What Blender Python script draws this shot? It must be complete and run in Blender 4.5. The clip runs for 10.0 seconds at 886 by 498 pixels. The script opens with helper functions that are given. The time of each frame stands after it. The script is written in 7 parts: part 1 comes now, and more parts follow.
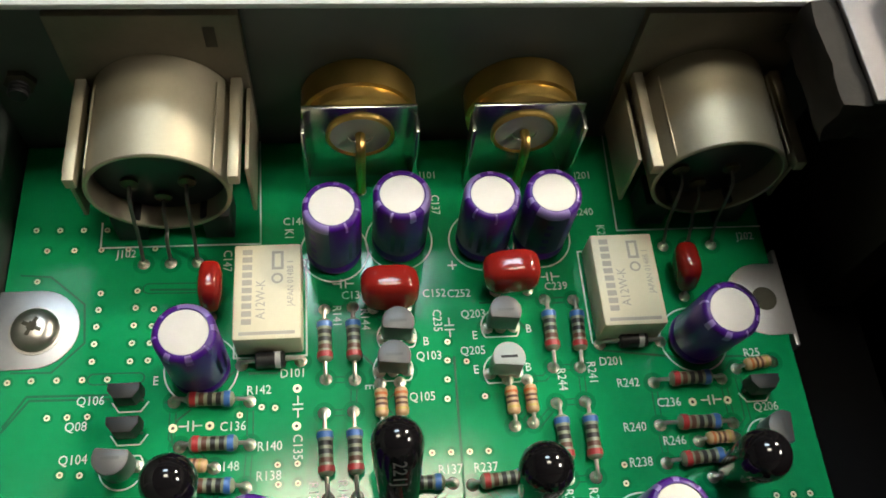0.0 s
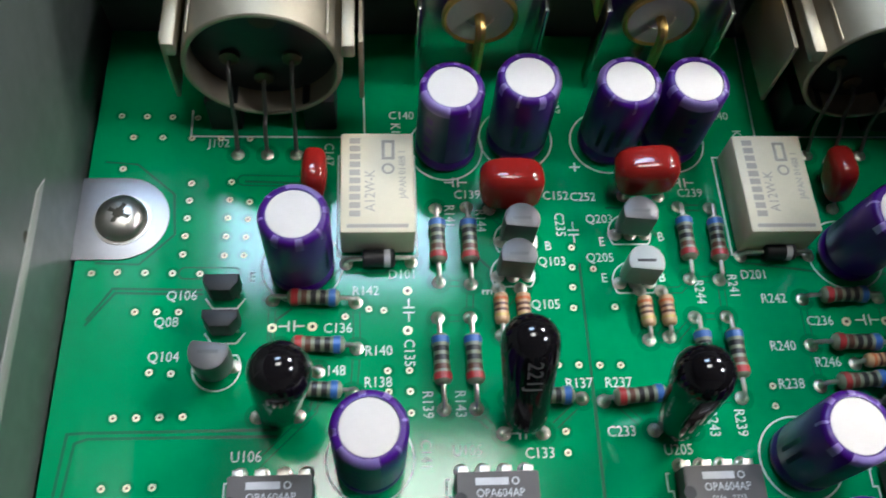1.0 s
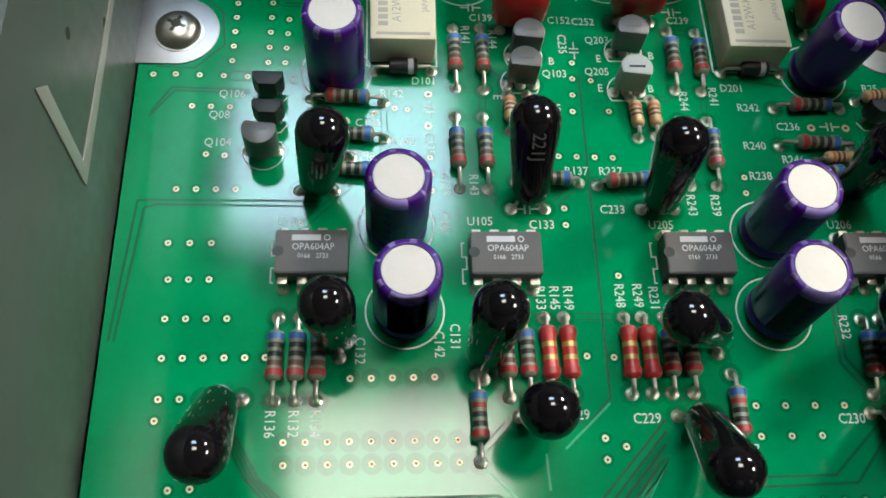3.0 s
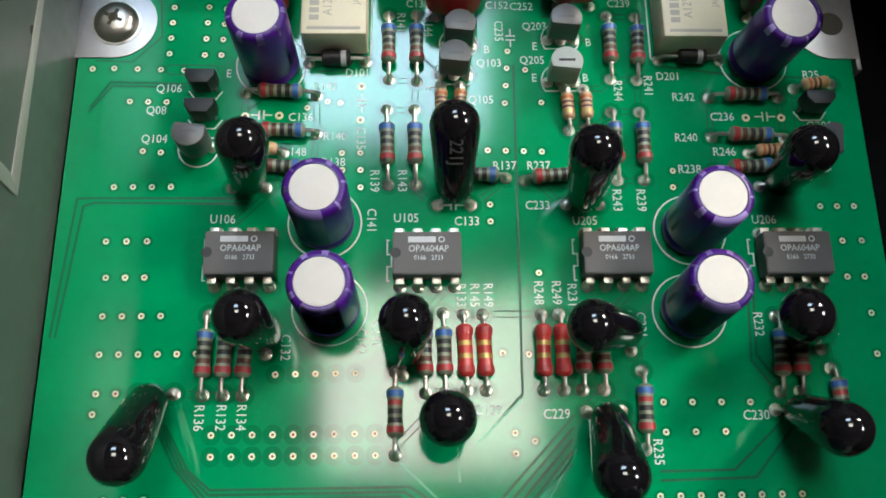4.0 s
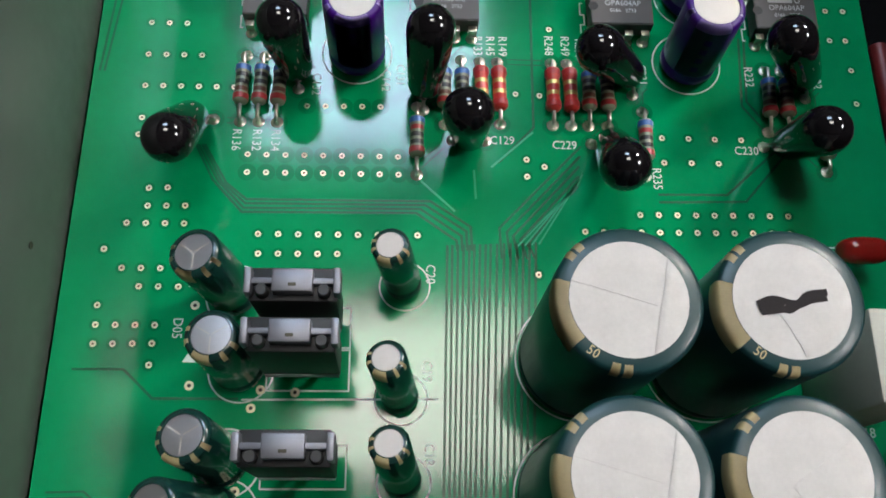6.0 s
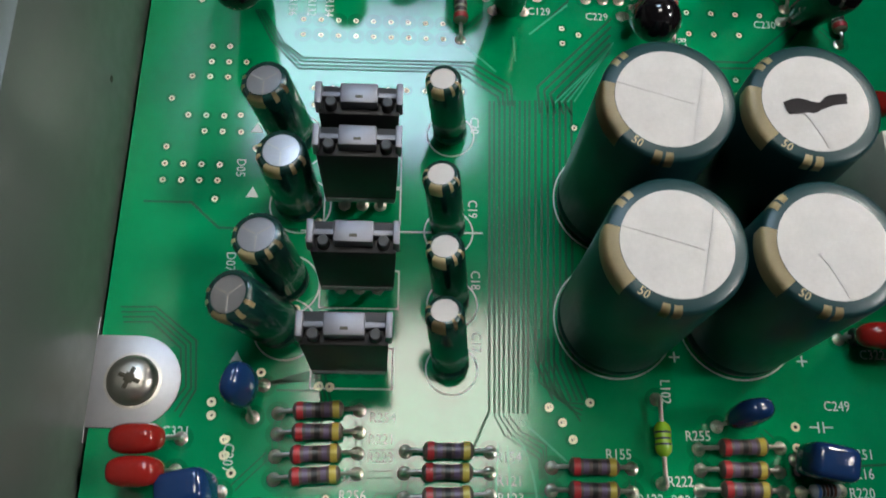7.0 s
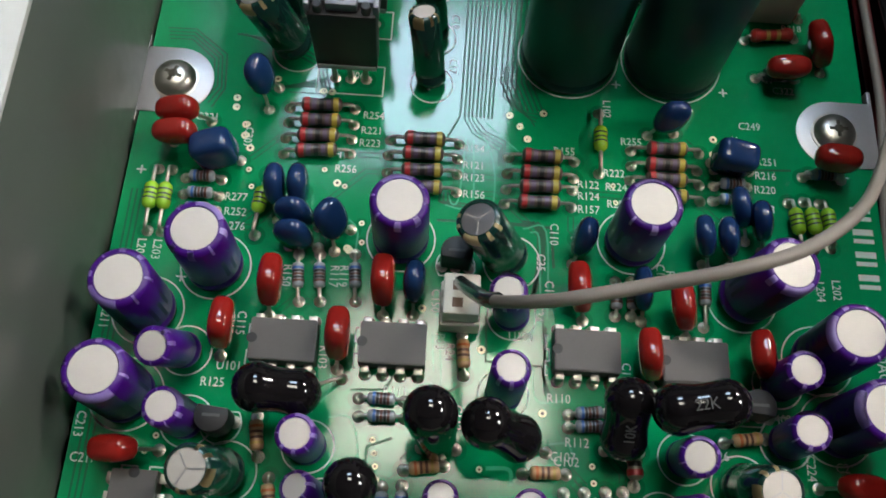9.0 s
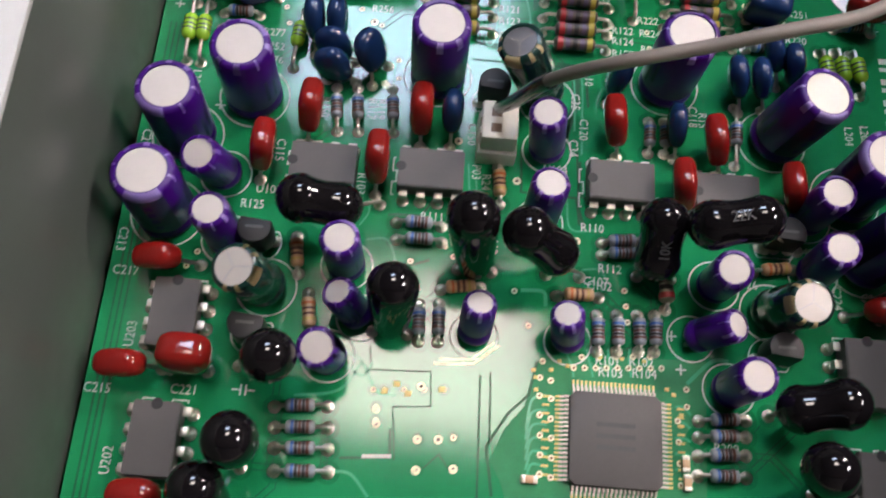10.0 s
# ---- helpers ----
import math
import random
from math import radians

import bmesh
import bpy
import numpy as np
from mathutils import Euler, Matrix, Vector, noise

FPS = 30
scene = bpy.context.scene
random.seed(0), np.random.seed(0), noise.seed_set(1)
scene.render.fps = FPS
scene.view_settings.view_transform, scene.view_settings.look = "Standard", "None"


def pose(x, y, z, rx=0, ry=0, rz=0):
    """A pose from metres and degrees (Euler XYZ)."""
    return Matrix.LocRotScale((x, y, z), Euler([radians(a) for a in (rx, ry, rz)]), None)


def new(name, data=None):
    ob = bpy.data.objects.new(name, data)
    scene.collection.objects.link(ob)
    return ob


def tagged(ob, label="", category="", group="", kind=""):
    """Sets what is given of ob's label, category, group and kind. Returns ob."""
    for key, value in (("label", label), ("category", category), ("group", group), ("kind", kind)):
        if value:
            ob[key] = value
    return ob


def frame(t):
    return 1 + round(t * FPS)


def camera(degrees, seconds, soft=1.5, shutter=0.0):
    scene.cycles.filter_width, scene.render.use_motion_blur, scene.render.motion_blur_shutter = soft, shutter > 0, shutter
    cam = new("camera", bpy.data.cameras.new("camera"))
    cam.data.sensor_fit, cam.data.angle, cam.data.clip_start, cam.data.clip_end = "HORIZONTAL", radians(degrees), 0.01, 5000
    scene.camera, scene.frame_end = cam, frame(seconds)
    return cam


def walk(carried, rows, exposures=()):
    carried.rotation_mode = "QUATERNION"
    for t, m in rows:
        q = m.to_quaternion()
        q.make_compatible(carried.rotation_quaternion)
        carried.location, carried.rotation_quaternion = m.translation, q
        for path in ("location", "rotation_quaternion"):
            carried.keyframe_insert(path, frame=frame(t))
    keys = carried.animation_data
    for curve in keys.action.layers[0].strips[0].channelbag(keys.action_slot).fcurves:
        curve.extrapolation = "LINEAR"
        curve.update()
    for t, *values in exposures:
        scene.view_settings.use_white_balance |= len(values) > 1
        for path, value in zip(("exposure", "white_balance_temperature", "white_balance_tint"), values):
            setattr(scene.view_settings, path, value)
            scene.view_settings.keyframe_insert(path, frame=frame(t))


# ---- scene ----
import functools

S = 0.001  # all drawing below is in millimetres

# ---- the camera and its way ----
cam = camera(53.43, 10.0, soft=1.7, shutter=0.2)
ROWS = [
    (0, -4.40, 24.92, 122.60, 27.475, -4.553, -4.515),
    (0.5, -5.23, 24.67, 109.96, 28.390, -3.945, -3.536),
    (1, -16.64, 19.84, 104.24, 26.774, -3.803, -2.358),
    (1.5, -25.45, 12.78, 106.20, 26.240, -3.139, -2.074),
    (2, -20.57, -6.50, 107.15, 25.737, -2.687, -1.998),
    (2.2, -21.25, -12.40, 106.10, 25.684, -3.096, -1.952),
    (3.3, -18.11, -6.88, 110.18, 23.512, -3.985, -1.679),
    (3.5, -13.95, -6.10, 108.99, 22.697, -3.489, -1.478),
    (4, -4.45, 2.98, 119.04, 17.546, -1.657, -0.776),
    (4.5, 3.84, 15.27, 124.11, 13.211, 0.170, 0.083),
    (5, 0.77, 0.28, 121.49, 14.123, 0.121, 0.241),
    (5.2, -4.39, -13.07, 118.27, 15.140, -0.473, 0.227),
    (6.3, -11.08, -47.43, 115.77, 20.548, -2.897, -0.175),
    (6.5, -14.09, -53.63, 117.30, 20.801, -3.036, -0.090),
    (7, -16.07, -67.08, 115.66, 20.942, -3.178, 0.163),
    (7.5, -15.80, -82.01, 117.29, 21.557, -2.877, 0.458),
    (8, -17.14, -95.06, 123.01, 20.389, -2.867, 1.079),
    (8.5, -11.36, -113.90, 126.99, 22.331, -1.433, 2.583),
    (9, -6.57, -119.53, 124.09, 22.072, -1.849, 3.008),
    (9.5, -1.33, -127.16, 118.43, 21.631, -2.340, 3.235),
    (10, -11.92, -140.30, 118.11, 20.346, -2.861, 3.871),
]
walk(cam, [(t, pose(x * S, y * S, z * S, rx, ry, rz)) for t, x, y, z, rx, ry, rz in ROWS], [
    (0.0, 0.26, 7000, 7), (0.5, 0.24, 6300, 8), (1.0, 0.14, 5800, 12), (1.5, 0.06, 6200, 12), (2.2, 0.0, 6300, 7), (3.5, 0.04, 6300, 7), (5.0, 0.06, 6200, 13), (6.5, -0.14, 6200, 12), (7.5, -0.18, 6300, 10), (8.5, -0.12, 6400, 12), (9.0, -0.04, 6400, 11), (9.5, 0.12, 6400, 14), (10.0, 0.1, 6500, 24)])

# ---- world and lamps: a workroom with four ceiling panels ----
world = bpy.data.worlds.new("room_air")
scene.world = world
world.use_nodes = True
world.node_tree.nodes["Background"].inputs[0].default_value = (0.80, 0.84, 0.80, 1)
world.node_tree.nodes["Background"].inputs[1].default_value = 0.055


# ---- materials ----
def material(name, colour, rough=0.5, metal=0.0, vary=0.15, grain=0.1, size=3.0, bump=0.0, coat=0.0, coat_rough=0.08, rand=0.0, spec=0.5, rough_vary=0.1, weave=0.0):
    """A surface with stains of the given size in millimetres, finer grain at an eighth of it, and a slight relief."""
    m = bpy.data.materials.new(name)
    m.use_nodes = True
    nt = m.node_tree
    b = nt.nodes["Principled BSDF"]
    tc = nt.nodes.new("ShaderNodeTexCoord")
    big = nt.nodes.new("ShaderNodeTexNoise")
    fine = nt.nodes.new("ShaderNodeTexNoise")
    big.inputs["Scale"].default_value = 1000.0 / size
    fine.inputs["Scale"].default_value = 8000.0 / size
    for n in (big, fine):
        n.inputs["Detail"].default_value = 3
        nt.links.new(tc.outputs["Object"], n.inputs["Vector"])
    add = nt.nodes.new("ShaderNodeMath")
    add.operation = "MULTIPLY_ADD"
    add.inputs[1].default_value = grain
    nt.links.new(fine.outputs["Fac"], add.inputs[0])
    mul = nt.nodes.new("ShaderNodeMath")
    mul.operation = "MULTIPLY_ADD"
    mul.inputs[1].default_value = vary * 2
    mul.inputs[2].default_value = 1.0 - vary - grain * 0.5
    nt.links.new(big.outputs["Fac"], mul.inputs[0])
    nt.links.new(mul.outputs[0], add.inputs[2])
    last = add.outputs[0]
    if rand:
        info = nt.nodes.new("ShaderNodeObjectInfo")
        r = nt.nodes.new("ShaderNodeMath")
        r.operation = "MULTIPLY_ADD"
        r.inputs[1].default_value = rand
        nt.links.new(info.outputs["Random"], r.inputs[0])
        nt.links.new(last, r.inputs[2])
        last = r.outputs[0]
    mix = nt.nodes.new("ShaderNodeMix")
    mix.data_type = "RGBA"
    mix.blend_type = "MULTIPLY"
    mix.inputs["Factor"].default_value = 1.0
    mix.inputs[6].default_value = (*colour, 1)
    nt.links.new(last, mix.inputs[7])
    nt.links.new(mix.outputs[2], b.inputs["Base Color"])
    rv = nt.nodes.new("ShaderNodeMath")
    rv.operation = "MULTIPLY_ADD"
    rv.inputs[1].default_value = rough * rough_vary * 2
    rv.inputs[2].default_value = rough * (1 - rough_vary)
    nt.links.new(fine.outputs["Fac"], rv.inputs[0])
    nt.links.new(rv.outputs[0], b.inputs["Roughness"])
    b.inputs["Metallic"].default_value = metal
    b.inputs["Specular IOR Level"].default_value = spec
    b.inputs["Coat Weight"].default_value = coat
    b.inputs["Coat Roughness"].default_value = coat_rough
    if bump:
        bp = nt.nodes.new("ShaderNodeBump")
        bp.inputs["Strength"].default_value = bump
        bp.inputs["Distance"].default_value = 0.0001
        if weave:
            # the woven glass cloth shows faintly through the lacquer
            wv = nt.nodes.new("ShaderNodeTexWave")
            wv.bands_direction = "Y"
            wv.inputs["Scale"].default_value = 900.0
            wv.inputs["Distortion"].default_value = 1.2
            wv.inputs["Detail"].default_value = 1.0
            nt.links.new(tc.outputs["Object"], wv.inputs["Vector"])
            wm = nt.nodes.new("ShaderNodeMath")
            wm.operation = "MULTIPLY_ADD"
            wm.inputs[1].default_value = weave * 0.25
            nt.links.new(wv.outputs["Fac"], wm.inputs[0])
            nt.links.new(add.outputs[0], wm.inputs[2])
            nt.links.new(wm.outputs[0], bp.inputs["Height"])
        else:
            nt.links.new(add.outputs[0], bp.inputs["Height"])
        nt.links.new(bp.outputs[0], b.inputs["Normal"])
    return m


SOLDER_MASK = material("green_solder_mask", (0.002, 0.25, 0.088), 0.10, vary=0.2, grain=0.12, size=14, bump=0.05, spec=0.45, weave=0.9)
MASK_ISLAND = material("green_mask_without_copper", (0.002, 0.180, 0.064), 0.10, spec=0.40, vary=0.15, size=5, bump=0.05)
FLUX = material("dull_green_under_flux", (0.002, 0.22, 0.075), 0.42, spec=0.35, vary=0.25, grain=0.2, size=3, bump=0.35)
MASK_GAP = material("dark_green_mask_over_bare_board", (0.002, 0.105, 0.040), 0.3, spec=0.27, vary=0.15, size=6)
FIBRE = material("pale_fibreglass_edge", (0.30, 0.30, 0.20), 0.7, vary=0.2, size=2)
SILK = material("white_legend_ink", (0.60, 0.68, 0.62), 0.6, vary=0.12, grain=0.2, size=2)
# paler green of raised tracks, with their glints put into the colour
COPPER_TRACK = material("green_mask_with_track_glints", (0.05, 0.40, 0.20), 0.16, vary=0.15, size=5, spec=0.4)
PAD_GOLD = material("yellowed_tin_pad", (0.58, 0.50, 0.17), 0.4, 0.4, vary=0.2, grain=0.2, size=0.8, bump=0.4)
SOLDER = material("tin_solder", (0.68, 0.64, 0.55), 0.28, 1.0, vary=0.3, grain=0.3, size=0.9, bump=0.8)
TINNED = material("tinned_lead", (0.52, 0.49, 0.44), 0.38, 1.0, vary=0.2, size=1.5, rand=0.1)
VIA_RING = material("tinned_via_ring", (0.70, 0.68, 0.46), 0.35, 0.25, vary=0.2, size=1, rand=0.15)
VIA_BORE = material("brown_drilled_bore", (0.13, 0.075, 0.035), 0.6, vary=0.3, size=0.6)
INSERT = material("blue_black_insulator", (0.012, 0.018, 0.020), 0.35, vary=0.2, size=4, bump=0.05)
CONTACT = material("dark_gold_contact", (0.12, 0.10, 0.06), 0.4, 0.8, vary=0.3, size=1, bump=0.2)
VIA_HOLE = material("dark_hole", (0.04, 0.035, 0.02), 0.7, vary=0.2, size=1)
ALUMINIUM = material("brushed_aluminium_can", (0.58, 0.54, 0.50), 0.62, 0.5, vary=0.06, grain=0.08, size=2.5, bump=0.06)
ALU_GREY = material("grey_aluminium_can", (0.50, 0.48, 0.49), 0.36, 0.95, vary=0.08, grain=0.08, size=2.5, bump=0.06)
PURPLE = material("purple_shrink_sleeve", (0.047, 0.003, 0.165), 0.32, vary=0.18, grain=0.08, size=5, bump=0.07, coat=0.05, rand=0.1, spec=0.35)
LILAC = material("lilac_sleeve_print", (0.31, 0.22, 0.55), 0.35, vary=0.12, size=2)
# side print, darker than on the shoulder: the can's shade is in this colour
NAVY = material("navy_shaded_sleeve_print", (0.035, 0.035, 0.115), 0.3, vary=0.12, size=2)
GREEN_SLEEVE = material("dark_green_shrink_sleeve", (0.006, 0.034, 0.028), 0.2, vary=0.2, grain=0.08, size=5, bump=0.05, coat=0.3)
RESERVOIR_SLEEVE = material("teal_green_shrink_sleeve", (0.008, 0.040, 0.043), 0.36, vary=0.15, grain=0.06, size=8, bump=0.08, coat=0.05, spec=0.4)
GOLD_PRINT = material("gold_sleeve_print", (0.50, 0.40, 0.21), 0.35, vary=0.15, size=2)
PAPER = material("white_paper_disc", (0.60, 0.57, 0.545), 0.85, vary=0.12, grain=0.12, size=3, bump=0.5)
INK = material("black_marker_ink", (0.012, 0.008, 0.009), 0.85, vary=0.2, size=2)
EPOXY_BLACK = material("glossy_black_epoxy_dip", (0.007, 0.006, 0.007), 0.07, vary=0.2, size=4, bump=0.03, spec=0.5)
EPOXY_RED = material("glossy_red_epoxy_dip", (0.23, 0.012, 0.009), 0.13, vary=0.15, size=4, bump=0.06, rand=0.12)
EPOXY_BLUE = material("glossy_dark_blue_epoxy_dip", (0.008, 0.028, 0.092), 0.14, vary=0.18, size=4, bump=0.06, rand=0.15)
MOULD_SATIN = material("satin_grey_moulded_plastic", (0.075, 0.072, 0.074), 0.36, vary=0.08, grain=0.15, size=3, bump=0.06, spec=0.6)
MOULD = material("charcoal_moulded_plastic", (0.084, 0.077, 0.074), 0.55, vary=0.08, grain=0.15, size=3, bump=0.08)
MOULD_DARK = material("black_moulded_plastic", (0.010, 0.010, 0.011), 0.5, vary=0.12, grain=0.12, size=3, bump=0.08)
MOULD_PALE = material("pale_grey_moulded_plastic", (0.33, 0.36, 0.34), 0.45, vary=0.12, grain=0.12, size=2, bump=0.08)
CLIP_GREY = material("dark_steel_spring_clip", (0.20, 0.20, 0.225), 0.45, 0.7, vary=0.12, grain=0.1, size=2, bump=0.06)
SOCKET_BROWN = material("brown_contact_slot", (0.13, 0.08, 0.05), 0.5, vary=0.2, size=1)
MARK_GREY = material("pale_grey_print", (0.50, 0.50, 0.52), 0.6, vary=0.12, size=1)
MARK_DULL = material("dull_grey_print", (0.07, 0.07, 0.07), 0.6, vary=0.12, size=1)
RELAY_CREAM = material("cream_relay_plastic", (0.64, 0.58, 0.42), 0.45, vary=0.06, grain=0.06, size=4, bump=0.05)
RELAY_INK = material("grey_brown_relay_print", (0.36, 0.33, 0.28), 0.6, vary=0.1, size=2)
WHITE_PLASTIC = material("white_nylon", (0.72, 0.70, 0.62), 0.45, vary=0.06, size=3, bump=0.05)
BODY_GREY = material("grey_green_resistor_lacquer", (0.20, 0.22, 0.15), 0.32, vary=0.15, grain=0.1, size=2, bump=0.1, rand=0.12)
BODY_TAN = material("tan_resistor_lacquer", (0.48, 0.30, 0.16), 0.35, vary=0.15, grain=0.1, size=2, bump=0.1, rand=0.15)
BODY_RED = material("red_resistor_lacquer", (0.42, 0.030, 0.025), 0.3, vary=0.12, grain=0.1, size=2, bump=0.1, rand=0.12)
BODY_BROWN = material("dark_grey_brown_resistor_lacquer", (0.085, 0.065, 0.055), 0.3, vary=0.15, grain=0.1, size=2, bump=0.1, rand=0.12)
BODY_PALE = material("pale_grey_blue_resistor_lacquer", (0.23, 0.25, 0.27), 0.35, vary=0.15, grain=0.1, size=2, bump=0.1, rand=0.2)
BANDS = {
    "red": material("red_band", (0.36, 0.028, 0.03), 0.35, size=1),
    "black": material("black_band", (0.012, 0.012, 0.012), 0.35, size=1),
    "blue": material("blue_band", (0.035, 0.12, 0.36), 0.35, size=1),
    "brown": material("brown_band", (0.10, 0.035, 0.02), 0.35, size=1),
    "orange": material("orange_band", (0.50, 0.13, 0.03), 0.35, size=1),
    "gold": material("gold_band", (0.50, 0.36, 0.12), 0.3, 0.5, size=1),
    "yellow": material("yellow_band", (0.42, 0.34, 0.06), 0.35, size=1),
    "violet": material("violet_band", (0.11, 0.08, 0.14), 0.35, size=1),
    "white": material("white_band", (0.65, 0.65, 0.62), 0.35, size=1),
}
LIME = material("lime_green_inductor_lacquer", (0.26, 0.50, 0.03), 0.25, vary=0.12, size=2, bump=0.1)
NICKEL = material("satin_nickel_shell", (0.44, 0.39, 0.29), 0.56, 0.8, vary=0.10, grain=0.12, size=6, bump=0.06)
NICKEL_DULL = material("dull_brownish_nickel_plate", (0.20, 0.175, 0.13), 0.5, 0.6, vary=0.2, grain=0.15, size=5, bump=0.08)
GOLD = material("gold_plate", (0.80, 0.54, 0.17), 0.38, 1.0, vary=0.12, size=5, bump=0.03)
BRIGHT_TIN = material("bright_tin_plate", (0.55, 0.56, 0.52), 0.22, 1.0, vary=0.08, size=6)
STEEL = material("zinc_plated_steel", (0.44, 0.43, 0.44), 0.48, 1.0, vary=0.10, grain=0.12, size=6, bump=0.08)
SCREW_STEEL = material("nickel_screw", (0.48, 0.45, 0.40), 0.34, 1.0, vary=0.2, grain=0.15, size=2, bump=0.1)
# socket wires: the shade under the barrel is put into this darker metal
WIRE_SHADED = material("wire_darkened_for_shade", (0.16, 0.15, 0.14), 0.5, 0.8, vary=0.2, size=2)
WALL_PAINT = material("grey_green_chassis_paint", (0.086, 0.102, 0.089), 0.36, vary=0.2, grain=0.15, size=22, bump=0.10, spec=0.35, rough_vary=0.3)
# pale tone that stands for light thrown on the side wall
WALL_GLARE = material("pale_paint_for_thrown_light", (0.30, 0.30, 0.27), 0.35, vary=0.15, grain=0.1, size=10, bump=0.05)
WALL_EDGE = material("white_painted_flange", (0.58, 0.59, 0.58), 0.5, vary=0.08, size=12)
# near-black: the shade of the deep gap round the board is in this colour
SHADED_STEEL = material("steel_blackened_for_shade", (0.004, 0.004, 0.0045), 0.8, vary=0.2, size=14, spec=0.05)
BENCH = material("brown_grey_bench_top", (0.34, 0.29, 0.25), 0.7, vary=0.15, grain=0.06, size=40)
ROOM_GREY = material("matt_grey_emulsion", (0.13, 0.13, 0.125), 0.9, vary=0.05, size=400)
CABLE_GREY = material("grey_cable_jacket", (0.235, 0.205, 0.18), 0.55, vary=0.12, grain=0.1, size=6, bump=0.05)
CABLE_BLACK = material("black_cable_jacket", (0.014, 0.014, 0.015), 0.2, vary=0.12, size=5)
CABLE_RED = material("dark_red_cable_jacket", (0.16, 0.02, 0.02), 0.45, vary=0.12, size=5)
CEMENT = material("pale_cement_case", (0.50, 0.49, 0.42), 0.7, vary=0.1, grain=0.12, size=4, bump=0.12)
LAMP = bpy.data.materials.new("lamp_diffuser")
LAMP.use_nodes = True
LAMP.node_tree.nodes["Principled BSDF"].inputs["Emission Color"].default_value = (0.62, 0.81, 1.0, 1)
LAMP.node_tree.nodes["Principled BSDF"].inputs["Emission Strength"].default_value = 22.5
LAMP_B = bpy.data.materials.new("second_lamp_diffuser")
LAMP_B.use_nodes = True
LAMP_B.node_tree.nodes["Principled BSDF"].inputs["Emission Color"].default_value = (1.0, 0.95, 0.82, 1)
LAMP_B.node_tree.nodes["Principled BSDF"].inputs["Emission Strength"].default_value = 18.5


LAMP_C = bpy.data.materials.new("third_lamp_diffuser")
LAMP_C.use_nodes = True
LAMP_C.node_tree.nodes["Principled BSDF"].inputs["Emission Color"].default_value = (1.0, 0.96, 0.90, 1)
LAMP_C.node_tree.nodes["Principled BSDF"].inputs["Emission Strength"].default_value = 56.0


LAMP_D = bpy.data.materials.new("far_lamp_diffuser")
LAMP_D.use_nodes = True
LAMP_D.node_tree.nodes["Principled BSDF"].inputs["Emission Color"].default_value = (1.0, 0.95, 0.85, 1)
LAMP_D.node_tree.nodes["Principled BSDF"].inputs["Emission Strength"].default_value = 138.0


# ---- drawing helpers ----
def mesh_from(bm, mat, name, sharp=35):
    bmesh.ops.scale(bm, vec=(S, S, S), verts=bm.verts)
    me = bpy.data.meshes.new(name)
    bm.normal_update()
    bm.to_mesh(me)
    bm.free()
    me.materials.append(mat)
    for p in me.polygons:
        p.use_smooth = True
    me.set_sharp_from_angle(angle=radians(sharp))
    return me


def part(name, me, parent, label="", m=None):
    """Links a mesh as one part under a thing; m is its pose there, in metres."""
    ob = new(name, me)
    ob.parent = parent
    if m is not None:
        ob.matrix_basis = m
    if label:
        tagged(ob, label)
    return ob


def thing(name, label, category, group="", m=None):
    ob = new(name)
    ob.empty_display_size = 0.002
    if m is not None:
        ob.matrix_basis = m
    return tagged(ob, label, category, group)


def at(x, y, z=0, rx=0, ry=0, rz=0):
    return pose(x * S, y * S, z * S, rx, ry, rz)


def lathe(profile, n=24, bm=None):
    """Turns (radius, height) pairs about z; the faces look away from the solid that the profile encloses."""
    bm = bm or bmesh.new()
    rings, made = [], []
    for r, z in profile:
        if r < 1e-6:
            rings.append([bm.verts.new((0, 0, z))])
        else:
            rings.append([bm.verts.new((r * math.cos(2 * math.pi * k / n), r * math.sin(2 * math.pi * k / n), z)) for k in range(n)])
    for a, b in zip(rings, rings[1:]):
        for k in range(n):
            j = (k + 1) % n
            if len(a) == 1 and len(b) == 1:
                continue
            if len(a) == 1:
                made.append(bm.faces.new((a[0], b[j], b[k])))
            elif len(b) == 1:
                made.append(bm.faces.new((a[k], a[j], b[0])))
            else:
                made.append(bm.faces.new((a[k], a[j], b[j], b[k])))
    area = sum(p[0] * q[1] - q[0] * p[1] for p, q in zip(profile, profile[1:] + profile[:1]))
    if area < -1e-9 or (abs(area) <= 1e-9 and profile[-1][1] < profile[0][1]):
        bmesh.ops.reverse_faces(bm, faces=made)
    return bm


def box(x0, y0, z0, x1, y1, z1, bevel=0.0, bm=None, segments=2):
    own = bmesh.new()
    bmesh.ops.create_cube(own, size=1)
    bmesh.ops.scale(own, vec=(x1 - x0, y1 - y0, z1 - z0), verts=own.verts)
    bmesh.ops.translate(own, vec=((x0 + x1) / 2, (y0 + y1) / 2, (z0 + z1) / 2), verts=own.verts)
    if bevel:
        bmesh.ops.bevel(own, geom=own.edges[:], offset=bevel, segments=segments, affect="EDGES", profile=0.5)
    return joined(bm, own) if bm else own


def joined(bm, other):
    me = bpy.data.meshes.new("joined_piece")
    other.to_mesh(me)
    other.free()
    bm.from_mesh(me)
    bpy.data.meshes.remove(me)
    return bm


